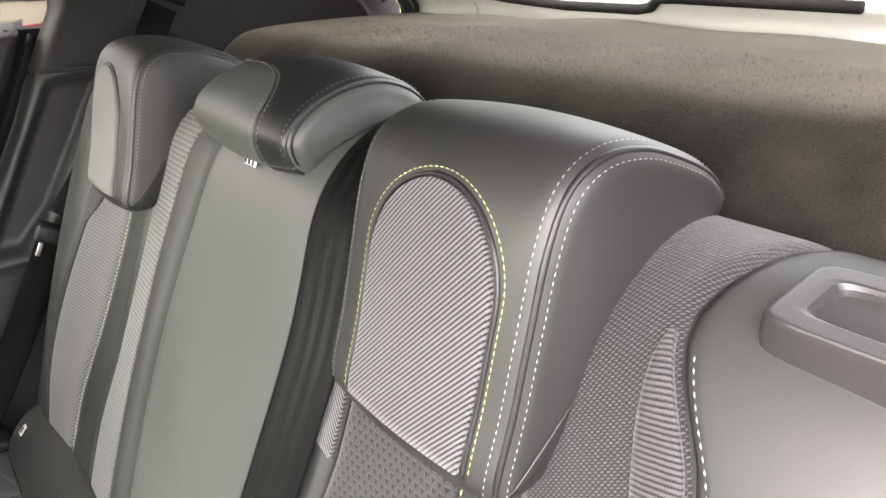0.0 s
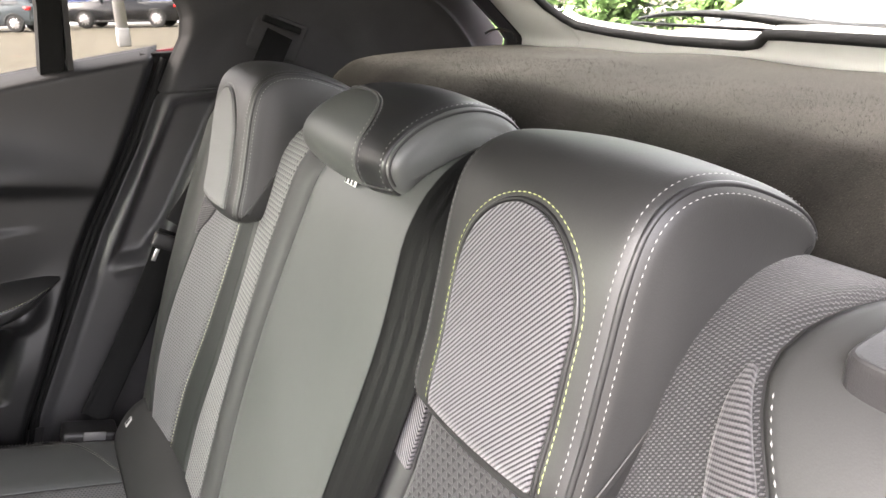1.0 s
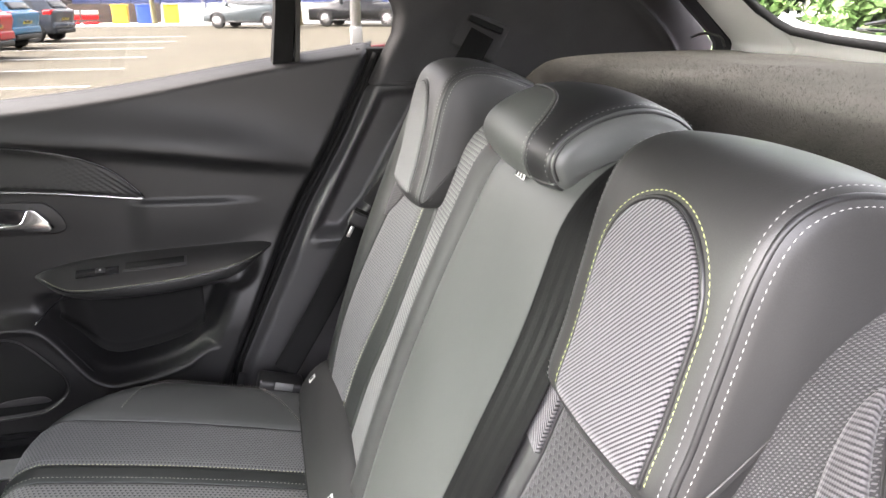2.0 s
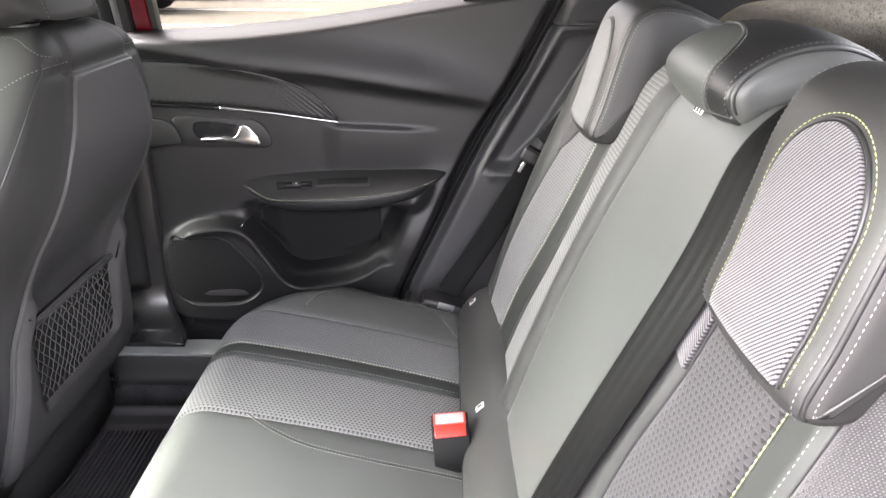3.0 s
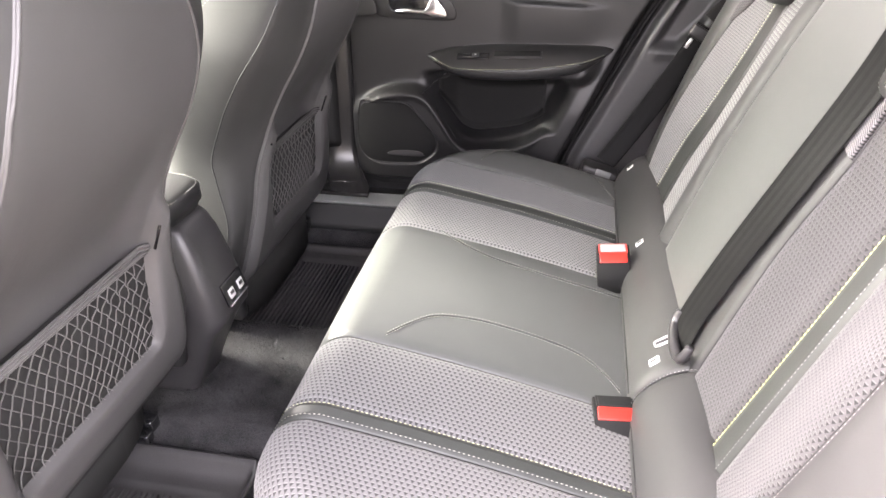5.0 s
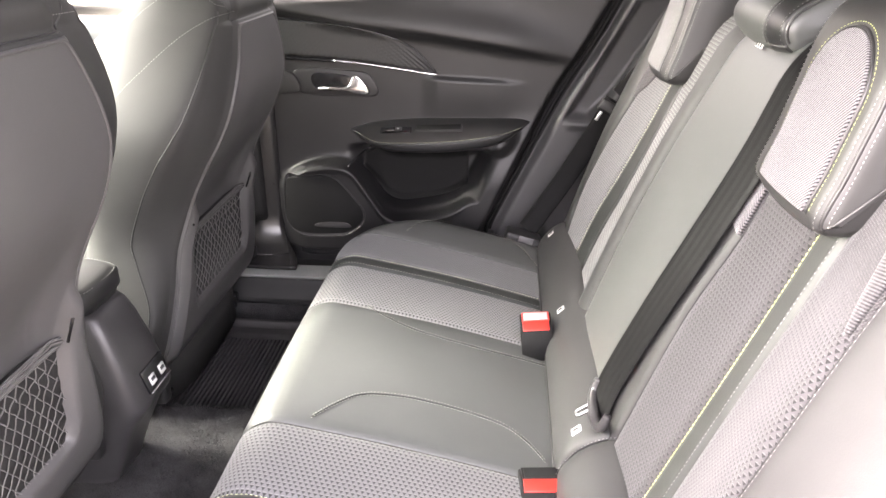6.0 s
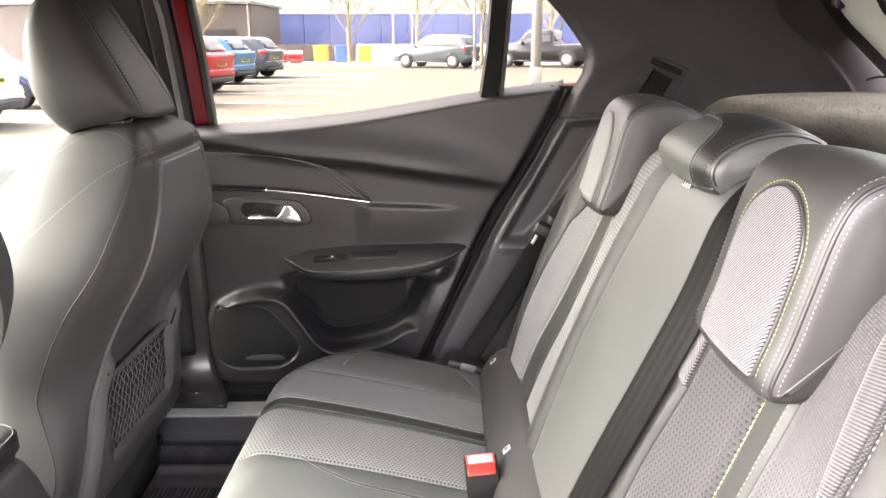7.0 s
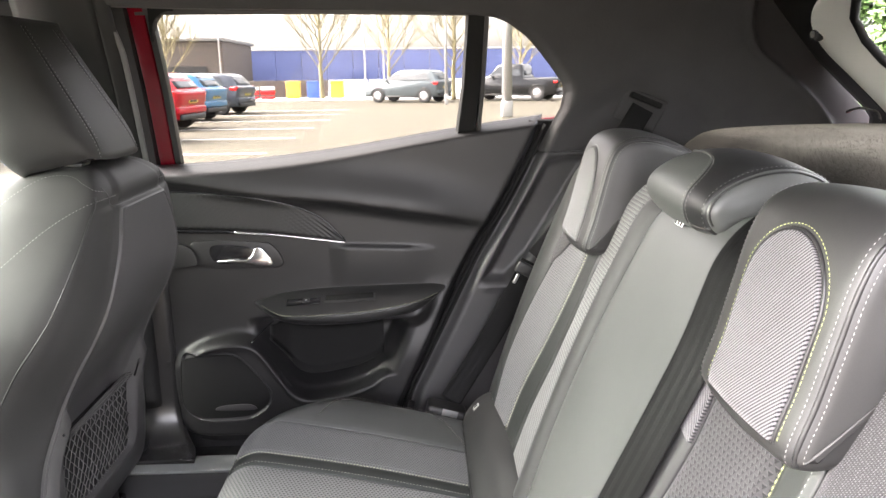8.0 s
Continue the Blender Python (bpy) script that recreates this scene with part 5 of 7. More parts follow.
at = Matrix.Translation((0.008, -0.133, 0.6755)) @ Matrix.Rotation(radians(-32), 4, "Y") @ Matrix.Rotation(radians(8), 4, "Z")
ring = [at @ p for p in super_ring(0, 0, 0.017, 0.006, 0, 5, 24)]
tube("rim", ring, 0.0018, STEEL, slot, 6, closed=True)
part("opening", block(0.030, 0.008, 0.002, 0.0005, 1, at @ Matrix.Translation((0, 0, -0.0008))), PLASTIC, slot)

# ---- headrests ----
HEAD_SIDE = [(0.135, 1.060), (0.146, 1.100), (0.156, 1.142), (0.167, 1.186), (0.181, 1.213), (0.205, 1.225), (0.236, 1.224), (0.268, 1.214), (0.300, 1.199),
             (0.317, 1.182), (0.313, 1.166), (0.288, 1.155), (0.262, 1.141), (0.233, 1.114), (0.208, 1.078), (0.188, 1.058), (0.166, 1.049), (0.145, 1.049)]
MID_SIDE = [(0.197, 1.158), (0.192, 1.174), (0.200, 1.190), (0.222, 1.205), (0.250, 1.214), (0.280, 1.216), (0.306, 1.209), (0.325, 1.196), (0.330, 1.184), (0.318, 1.178),
            (0.290, 1.172), (0.258, 1.164), (0.228, 1.153), (0.208, 1.150)]


def pillow(profile, y0, y1, r, dome, lobes=None):
    """A closed side line pushed across from y0 to y1 with rounded rims; dome swells the middle."""
    line = spline([(x, 0, z) for x, z in profile], 5, closed=True)
    n = len(line)
    nor = []
    for k in range(n):
        d = (line[(k + 1) % n] - line[k - 1]).normalized()
        nor.append(Vector((d.z, 0, -d.x)))
    mid = sum(line, Vector()) / n
    if sum((line[k] - mid).dot(nor[k]) for k in range(n)) < 0:
        nor = [-q for q in nor]
    rows = [(0.0, r)] + [(r - r * math.cos(t), r - r * math.sin(t)) for t in span(0.3, math.pi / 2, 6)]
    wide = abs(y1 - y0)
    rows = rows + [(d, 0.0) for d in span(r, wide - r, 16)[1:-1]] + [(wide - d, i) for d, i in reversed(rows)]
    sg = 1 if y1 > y0 else -1
    rings = []
    for f in (0.35, 0.7, 0.9):
        rings.append([Vector((mid.x + (p.x - q.x * r - mid.x) * f, y0 - sg * 0.006 * (1 - f * f), mid.z + (p.z - q.z * r - mid.z) * f)) for p, q in zip(line, nor)])
    for d, inset in rows:
        swell = dome * math.sin(math.pi * d / wide) ** 0.8 if 0 < d < wide else 0
        rings.append([Vector((p.x + q.x * (swell - inset), y0 + sg * d, p.z + q.z * (swell - inset))) for p, q in zip(line, nor)])
    for f in (0.9, 0.7, 0.35):
        rings.append([Vector((mid.x + (p.x - q.x * r - mid.x) * f, y1 + sg * 0.006 * (1 - f * f), mid.z + (p.z - q.z * r - mid.z) * f)) for p, q in zip(line, nor)])
    v, f = loft(rings)
    return v, f, line, nor


def build_headrest(sign):
    """An outer headrest: leather saddle with an arched ribbed cloth inset, lime stitching and double side seams."""
    inner, outer = 0.224 * sign, 0.395 * sign
    rest = thing("rear_headrest", "grey leather rear headrest with an arched ribbed cloth inset", "headrest", "rear headrests")
    y0, y1 = (outer, inner) if sign < 0 else (inner, outer)
    v, f, line, nor = pillow(HEAD_SIDE, y0, y1, 0.016, 0.007)
    body = mesh_object("cushion", v, f, LEATHER_HEAD, rest)
    tree = tree_of(body)
    centre = 0.3145 * sign
    foot, top, arch = 1.062, 1.203, 0.055
    def half(z, grow=0.0):
        h = 0.0535 + grow
        peak = top + grow
        if z > peak - arch:
            return h * math.sqrt(max(0.0, 1 - ((z - (peak - arch)) / arch) ** 2))
        return h
    def face(y, z, off):
        hit = tree.ray_cast(Vector((-0.2, y, z)), Vector((1, 0, 0)))
        return Vector((0.14, y, z)) if hit[0] is None else hit[0] + hit[1] * off
    zs = span(foot, top - arch, 14) + [top - arch + arch * math.sin(t) for t in span(0.08, math.pi / 2 - 0.02, 14)]
    sheet("inset", lambda a, z: face(centre - a * half(z) , z, 0.0025 - 0.003 * (abs(a) > 0.97)), [-1, -0.96] + span(-0.9, 0.9, 13) + [0.96, 1], zs, TWILL if sign < 0 else CLOTH_INSET, rest, 0.004,
          lambda a, z: (a * half(z), z), "pale ribbed cloth inset")
    rim = []
    for g in (0.0022, 0.0058):
        row = [(centre + sg * half(z, g), z) for sg, zz in ((1, span(foot, top + g - arch, 30) + [top + g - arch + arch * math.sin(t) for t in span(0.05, math.pi / 2, 24)]),) for z in zz]
        row += [(2 * centre - y, z) for y, z in reversed(row[:-1])]
        rim.append(cast(tree, [(0.2, y, z) for y, z in row], (1, 0, 0)))
    tube("inset_piping", [p + n * 0.0002 for p, n in rim[0]], 0.0015, LEATHER_BLACK if sign < 0 else LEATHER_HEAD, rest, 8)
    stitches("lime_stitching", [rim[1]], THREAD_LIME if sign < 0 else THREAD_GREY, rest, 0.0038, 0.0006, 0.00042)
    hi = 47
    def over(y, lift):
        """(point, normal) along the front and top of the saddle at y."""
        out = []
        for k in range(-3, hi):
            p, q = line[k], nor[k]
            hit = tree.ray_cast(Vector((p.x, y, p.z)) + q * 0.05, -q)
            if hit[0] is not None:
                out.append((hit[0] + hit[1] * lift, hit[1]))
        return out
    def beside(y, sg, inset):
        """(point, normal) on the side cheek, inset from its rim."""
        out = []
        for k in range(-3, hi):
            p, q = line[k], nor[k]
            hit = tree.ray_cast(Vector((p.x - q.x * inset, y + sg * 0.1, p.z - q.z * inset)), Vector((0, -sg, 0)))
            if hit[0] is not None:
                out.append((hit[0] + hit[1] * 0.0003, hit[1]))
        return out
    for y, sg in ((inner, -sign), (outer, sign)):
        tube("side_piping", [p for p, _ in over(y - sg * 0.0060, -0.0008)], 0.0021, LEATHER_BLACK, rest, 8)
        stitches("stitching", [over(y - sg * 0.0112, 0.0002), beside(y, sg, 0.0070)], THREAD_GREY, rest, 0.0030, 0.0014, 0.00034)
    return rest


build_headrest(-1)
build_headrest(1)

mid_head = thing("rear_headrest", "low grey and black leather centre headrest with curved seams", "headrest", "rear headrests")
mv, mf, mline, mnor = pillow(MID_SIDE, -0.092, 0.128, 0.013, 0.010)
mid_body = mesh_object("cushion", mv, mf, LEATHER, mid_head)
mid_tree = tree_of(mid_body)


def mid_face(y, k, off):
    """A point on the centre headrest, k along its side line from the lower front over the top."""
    i = int(k)
    j = min(i + 1, len(mline) - 1)
    p, q = mline[i].lerp(mline[j], k - i), mnor[i].lerp(mnor[j], k - i)
    hit = mid_tree.ray_cast(Vector((p.x, y, p.z)) + q * 0.05, -q)
    return (hit[0] + q * off, q) if hit[0] is not None else (Vector((p.x, y, p.z)) + q * off, q)


def mid_band(y0, y1, name, mat):
    ks = span(-4, 38, 100)
    def fn(a, k):
        lo, hi = y0(k), y1(k)
        return mid_face(lo + (hi - lo) * a, k % len(mline) if k < 0 else k, 0.0016 - 0.0022 * (a < 0.02 or a > 0.98))[0]
    return sheet(name, fn, [0, 0.03] + span(0.1, 0.9, 8) + [0.97, 1], ks, mat, mid_head, 0.003)


def wave(k):
    return curve_at([(0, -0.038), (9, -0.037), (12, -0.033), (15, -0.018), (16.8, 0.0), (18, 0.024), (18.8, 0.05), (19.6, 0.09), (20.6, 0.124), (40, 0.124)], k)


mid_band(lambda k: wave(k), lambda k: -0.0835, "black_band", LEATHER_BLACK)
for edge in (lambda k: wave(k) + 0.005, lambda k: wave(k) - 0.006, lambda k: -0.0790):
    stitches("stitching", [[mid_face(edge(k), k, 0.002) for k in span(0, 36, 90)]], THREAD_GREY, mid_head, 0.003, 0.0022, 0.0006)
tube("rim_piping", [mid_face(-0.0862, k, 0.0004)[0] for k in span(0, 36, 80)], 0.0015, RUBBER, mid_head, 6)
tube("curved_piping", [mid_face(wave(k), k, 0.0012)[0] for k in span(0, 21, 80)], 0.0015, RUBBER, mid_head, 6)
tag = thing("headrest_label", "tiny white cloth label with dark bars under the headrest", "label")
lab = Matrix.Translation((0.197, 0.004, 1.149)) @ Matrix.Rotation(radians(20), 4, "Y")
part("cloth", block(0.002, 0.024, 0.018, 0.0006, 1, lab), PLASTIC_LIGHTENED, tag)
for k in range(3):
    part("bar", block(0.002, 0.004, 0.016, 0.0004, 1, lab @ Matrix.Translation((-0.0006, -0.008 + 0.008 * k, 0))), PLASTIC, tag)

# ---- belts and buckles ----
belt = thing("seat_belt", "black centre seat belt webbing across the backrest", "seat belt", "seat belts")
path_uv = spline([(-0.150, 0.012, 0), (-0.143, 0.06, 0), (-0.152, 0.16, 0), (-0.168, 0.28, 0), (-0.178, 0.39, 0), (-0.172, 0.47, 0), (-0.160, 0.56, 0), (-0.150, 0.62, 0)], 10)
ribbon("webbing", [back_point(p.x, p.y, 0.013) for p in path_uv], [(back_normal(p.y) + Vector((0, -0.30, 0))).normalized() for p in path_uv], 0.052, 0.0014, WEBBING, belt)
tube("belt_guide", spline([back_point(u, v, 0.020) for u, v in ((-0.121, 0.040), (-0.126, 0.022), (-0.150, 0.012), (-0.185, 0.013), (-0.202, 0.022), (-0.204, 0.042))], 6), lambda f: 0.0055 + 0.002 * math.sin(math.pi * f), PLASTIC_SOFT, belt, 10, "curved black plastic belt guide")


def build_buckle(m, label, pale):
    """A buckle whose slanted top holds the tongue slot and whose bevelled front holds the button."""
    buckle = thing("seat_belt_buckle", label, "seat belt buckle", "belt buckles")
    def shaped(outline, a, b, bevel):
        bm = prism(outline, "x", a, b, bevel, 2)
        bm.transform(m)
        return bm
    part("housing", shaped([(-0.015, -0.034), (-0.016, 0.016), (-0.004, 0.034), (0.013, 0.044), (0.016, 0.042), (0.015, -0.034)], -0.027, 0.027, 0.002), GRILLE, buckle)
    part("button", shaped([(-0.0160, 0.0195), (-0.0130, 0.0165), (-0.0035, 0.0305), (-0.0065, 0.0345)], -0.0225, 0.0225, 0.0012), RED_BUTTON, buckle, "bright red release button")
    rim = part("slot_rim", shaped([(-0.0045, 0.0310), (0.0145, 0.0420), (0.0138, 0.0462), (-0.0056, 0.0350)], -0.0235, 0.0235, 0.0008), RED_BUTTON if pale else GRILLE, buckle)
    part("tongue_slot", shaped([(-0.0040, 0.0330), (0.0118, 0.0422), (0.0112, 0.0456), (-0.0048, 0.0364)], -0.0205, 0.0205, 0.0006), BUCKLE_INSERT if pale else GRILLE, rim)
    part("collar", block(0.030, 0.012, 0.034, 0.004, 2, m @ Matrix.Translation((0, 0, -0.046))), PLASTIC, buckle)
    part("stalk", block(0.022, 0.004, 0.030, 0.001, 2, m @ Matrix.Translation((0.0, 0.0, -0.072))), STEEL, buckle)
    return buckle


build_buckle(Matrix.Translation((-0.050, 0.116, 0.628)) @ Matrix.Rotation(radians(-20), 4, "X") @ Matrix.Rotation(radians(-6), 4, "Y"), "black seat belt buckle with red button standing on the cushion", True)
build_buckle(Matrix.Translation((-0.054, -0.230, 0.588)) @ Matrix.Rotation(radians(6), 4, "Z") @ Matrix.Rotation(radians(-34), 4, "X"), "black seat belt buckle with red button tilted in the cushion gap", False)

# ---- front seats ----
def seat_back_x(z):
    return -0.694 + 0.27 * (z - 0.752)


SIDE_HALF = [(0.46, 0.262), (0.52, 0.276), (0.57, 0.276), (0.65, 0.250), (0.74, 0.232), (0.80, 0.234), (0.85, 0.244), (0.92, 0.256), (0.97, 0.254), (1.02, 0.236), (1.06, 0.214), (1.10, 0.186), (1.13, 0.163), (1.16, 0.140), (1.18, 0.112), (1.188, 0.085)]
REAR_HALF = [(0.46, 0.235), (0.55, 0.232), (0.65, 0.208), (0.74, 0.190), (0.82, 0.172), (0.90, 0.166), (0.96, 0.160), (1.02, 0.148), (1.08, 0.122), (1.127, 0.100), (1.16, 0.088), (1.188, 0.06)]
REAR_OFF = [(0.46, 0.0), (0.56, 0.010), (0.66, 0.004), (0.74, -0.006), (0.82, 0.0), (0.88, 0.014), (0.94, 0.034), (1.0, 0.043), (1.06, 0.036), (1.12, 0.018), (1.127, 0.015), (1.134, 0.007), (1.146, 0.008), (1.16, 0.002), (1.18, -0.024), (1.188, -0.045)]
SIDE_OFF = [(0.46, -0.02), (0.63, -0.022), (0.73, -0.067), (0.77, -0.080), (0.855, -0.062), (0.90, -0.046), (0.955, -0.026), (1.03, -0.012), (1.10, -0.012), (1.16, -0.025), (1.188, -0.06)]
DEEP = [(0.46, 0.16), (0.7, 0.185), (0.88, 0.225), (0.97, 0.240), (1.03, 0.240), (1.08, 0.232), (1.12, 0.212), (1.16, 0.180), (1.18, 0.150), (1.188, 0.12)]


def build_front_seat(cy, dx, dz, label):
    seat = thing("front_seat", label, "car seat", "front seats")
    rings = []
    zs = span(0.47, 1.11, 40) + [1.119, 1.124, 1.128, 1.131, 1.135, 1.142, 1.15, 1.16, 1.17, 1.178, 1.184, 1.188]
    for z in zs:
        xb = seat_back_x(z) + dx
        hr, hs = curve_at(REAR_HALF, z), curve_at(SIDE_HALF, z)
        ro, so, dp = curve_at(REAR_OFF, z), curve_at(SIDE_OFF, z), curve_at(DEEP, z)
        half = [(ro, hr * k / 9) for k in range(0, 9)] + [(ro - 0.0015, hr - 0.004), (ro - 0.007, hr + 0.003)]
        half += [(p.x, p.y) for p in spline([(ro - 0.007, hr + 0.003, 0), (ro * 0.4 + so * 0.6 + 0.006, hr * 0.35 + hs * 0.65 + 0.004, 0), (so, hs, 0), (so * 0.5 - dp * 0.5, hs - 0.004, 0), (-dp * 0.90, hs - 0.034, 0), (-dp, hs - 0.085 if hs > 0.12 else hs * 0.4, 0), (-dp * 0.93, 0, 0)], 5)[1:]]
        ring = []
        for sg in (1, -1):
            side = half if sg > 0 else list(reversed(half))[1:-1]
            for off, y in side:
                rear = smoothstep((off - ro + 0.02) / 0.02)
                flat = 1 - smoothstep((abs(y) / hr - 0.55) / 0.38)
                dip = -0.030 * math.exp(-(((z - 0.775) / 0.085) ** 2)) * rear * flat
                ring.append(Vector((xb + off + dip, cy + sg * y, z)))
        rings.append(ring)
    v, f = loft(rings)
    shell = mesh_object("backrest", v, f, LEATHER_FRONT, seat)
    tree = tree_of(shell)
    sgs = (1, -1)
    def at_side(pairs, sg):
        return cast(tree, [Vector((seat_back_x(z) + dx + off, cy + sg * 0.5, z)) for off, z in pairs], (0, -sg, 0))
    for sg in sgs:
        # the seam that sweeps from the shoulder down to the foot
        hits = at_side([(curve_at(SIDE_OFF, z) + 0.004 + 0.010 * smoothstep((z - 0.92) / 0.08), z) for z in span(1.150, 0.50, 90)], sg)
        tube("side_seam", [p - n * 0.0003 for p, n in hits], 0.0015, RUBBER, seat, 6)
        # shoulder seam from the panel's corner up to the post
        hits = cast(tree, [Vector((-0.3, cy + sg * (0.100 + 0.022 * t), 1.128 + 0.034 * t)) for t in span(0, 1, 16)], (-1, 0, 0))
        tube("shoulder_seam", [p - n * 0.0003 for p, n in hits], 0.0014, RUBBER, seat, 6)
        seams = [[(-0.150, 0.992), (-0.126, 1.026), (-0.101, 1.057), (-0.056, 1.109), (-0.019, 1.137), (0.006, 1.147)],
                 [(-0.180, 1.085), (-0.160, 1.118), (-0.135, 1.150), (-0.100, 1.176), (-0.061, 1.179), (-0.031, 1.168), (-0.004, 1.156)]]
        stitches("stitching", [at_side([(p.x, p.z) for p in spline([(o, 0, z) for o, z in row], 12)], sg) for row in seams], THREAD_GREY, seat, 0.0032, 0.0022, 0.0006)
    hits = cast(tree, [Vector((-0.3, cy + y, 1.1305)) for y in span(-0.102, 0.102, 40)], (-1, 0, 0))
    tube("panel_seam", [p - n * 0.0006 for p, n in hits], 0.0018, RUBBER, seat, 6)
    # pocket panel with an elastic net
    def on_back(y, z, off):
        hit = tree.ray_cast(Vector((0, cy + y, z)), Vector((-1, 0, 0)))
        return (hit[0] if hit[0] is not None else Vector((seat_back_x(z) + dx, cy + y, z))) + Vector((off, 0, 0))
    def net_half(z):
        return curve_at([(0.59, 0.128), (0.62, 0.134), (0.68, 0.141), (0.78, 0.149)], z)
    def frame_rise(y, z):
        a = abs(y)
        inside = (1 - smoothstep((a - net_half(z)) / 0.008)) * smoothstep((z - 0.592) / 0.012)
        ends = smoothstep((curve_at(REAR_HALF, z) - 0.004 - a) / 0.012) * smoothstep((z - 0.505) / 0.02) * smoothstep((0.83 - z) / 0.04)
        return 0.002 + 0.019 * ends * (1 - inside)
    zs_panel = [0.505, 0.512, 0.52, 0.54, 0.56, 0.58, 0.59, 0.595, 0.60, 0.606, 0.62] + span(0.65, 0.84, 10) + span(0.86, 1.10, 14) + [1.11, 1.118, 1.124, 1.127]
    fracs = [-1, -0.97, -0.92] + span(-0.88, -0.6, 12) + span(-0.5, 0.5, 7) + span(0.6, 0.88, 12) + [0.92, 0.97, 1]
    panel = sheet("pocket_panel", lambda a, z: on_back(a * (curve_at(REAR_HALF, z) - 0.003), z, frame_rise(a * (curve_at(REAR_HALF, z) - 0.003), z)), fracs, zs_panel, VINYL, seat, 0.006, label="grey moulded vinyl seat back panel")
    ptree = tree_of(panel)
    rim_line = [(-1, z) for z in span(0.53, 1.105, 40)] + [(-0.985, 1.116), (-0.95, 1.122)] + [(a, 1.1245) for a in span(-0.88, 0.88, 24)] + [(0.95, 1.122), (0.985, 1.116)] + [(1, z) for z in span(1.105, 0.53, 40)]
    rim_pts = []
    for a, z in rim_line:
        hit = ptree.ray_cast(Vector((0, cy + a * (curve_at(REAR_HALF, z) - 0.0065), z)), Vector((-1, 0, 0)))
        if hit[0] is not None:
            rim_pts.append(hit[0])
    tube("panel_rim", rim_pts, 0.0022, VINYL, seat, 8, "rounded edge of the seat back panel")
    def on_panel(y, z, off):
        hit = ptree.ray_cast(Vector((0, cy + y, z)), Vector((-1, 0, 0)))
        return (hit[0] + Vector((off, 0, 0))) if hit[0] is not None else on_back(y, z, off + 0.01)
    def on_frame(y, z, off):
        """A point on the plane stretched between the frame's two posts."""
        edge = net_half(z) + 0.003
        lo, hi = on_panel(-edge, z, 0), on_panel(edge, z, 0)
        p = lo.lerp(hi, (y + edge) / (2 * edge))
        q = on_panel(y, z, 0.004)
        return Vector((max(p.x - 0.008, q.x) + off, cy + y, z))
    # dark sheet behind the net, painting in the pocket's shade
    sheet("net_shade_sheet", lambda a, z: on_panel(a * net_half(z), z, 0.0015), span(-1, 1, 30), span(0.600, 0.742, 14), VINYL_SHADED, seat, 0.002)
    net = []
    rows, cols = 10, 15
    for sg in sgs:
        for k in range(-rows, cols + rows):
            line = []
            for i in range(0, 31):
                b = i / 30
                a = (k + b * rows * 0.55 if sg > 0 else k + (1 - b) * rows * 0.55) / cols * 2 - 1
                if abs(a) > 1:
                    continue
                z = 0.600 + b * 0.137
                line.append(on_frame(a * net_half(z), z, 0.0006 * math.sin(i * 1.4 + k)))
            if len(line) > 3:
                net.append(line)
    nv, nf = [], []
    for line in net:
        for a, b in zip(line, line[1:]):
            d = (b - a)
            w = d.cross(Vector((1, 0, 0))).normalized() * 0.00055
            o = len(nv)
            nv += [a - w, a + w, b + w, b - w, a - w + Vector((0.0014, 0, 0)), a + w + Vector((0.0014, 0, 0)), b + w + Vector((0.0014, 0, 0)), b - w + Vector((0.0014, 0, 0))]
            nf += [(o + 4, o + 5, o + 6, o + 7), (o, o + 1, o + 5, o + 4), (o + 2, o + 3, o + 7, o + 6), (o + 1, o + 2, o + 6, o + 5), (o + 3, o, o + 4, o + 7)]
    tagged(mesh_object("pocket_net", nv, nf, NET, seat, smooth=False), "grey elastic mesh of the seat pocket", kind="stuff")
    for k in range(4):
        z = 0.737 + 0.0046 * k
        tube("net_band", [on_frame(a * net_half(z), z, 0.002) for a in span(-1, 1, 30)], 0.0020, NET, seat, 6)
    for sg in sgs:
        tube("net_clip", [on_panel(sg * 0.152, 0.742, 0.002), on_panel(sg * 0.154, 0.775, 0.002), on_panel(sg * 0.168, 0.782, 0.002)], 0.0022, GLOSS_BLACK, seat, 6)
    # lower skirt below the panel
    sheet("skirt", lambda a, z: Vector((seat_back_x(z) + dx - 0.004 - 0.012 * smoothstep((0.5 - z) / 0.05) - 0.10 * smoothstep((abs(a) - 0.80) / 0.22), cy + a * 0.262, z + 0.012 * a * a)), span(-1, 1, 30), span(0.435, 0.505, 8), VINYL, seat, 0.006)
    # headrest
    heads = []
    for k, z in enumerate(span(1.196, 1.412, 19)):
        f = k / 18
        rear = -0.594 - 0.122 * f
        front = curve_at([(1.196, -0.752), (1.21, -0.766), (1.25, -0.781), (1.30, -0.786), (1.347, -0.776), (1.385, -0.752), (1.40, -0.738), (1.412, -0.724)], z)
        pinch = (1 - abs(2 * f - 1) ** 4) ** 0.5 if 0 < f < 1 else 0.42
        ring = []
        for s in range(52):
            t = 2 * math.pi * s / 52
            c, q = math.cos(t), math.sin(t)
            x = math.copysign(abs(c) ** (0.4 if c > 0 else 0.72), c)
            soft = pinch if c > 0 else pinch * (0.80 + 0.20 * math.sin(math.pi * min(1.0, f + 0.12)))
            hw = (0.130 - 0.014 * smoothstep((x + 0.2) / 1.2) - 0.026 * f * f) * (0.72 + 0.28 * pinch)
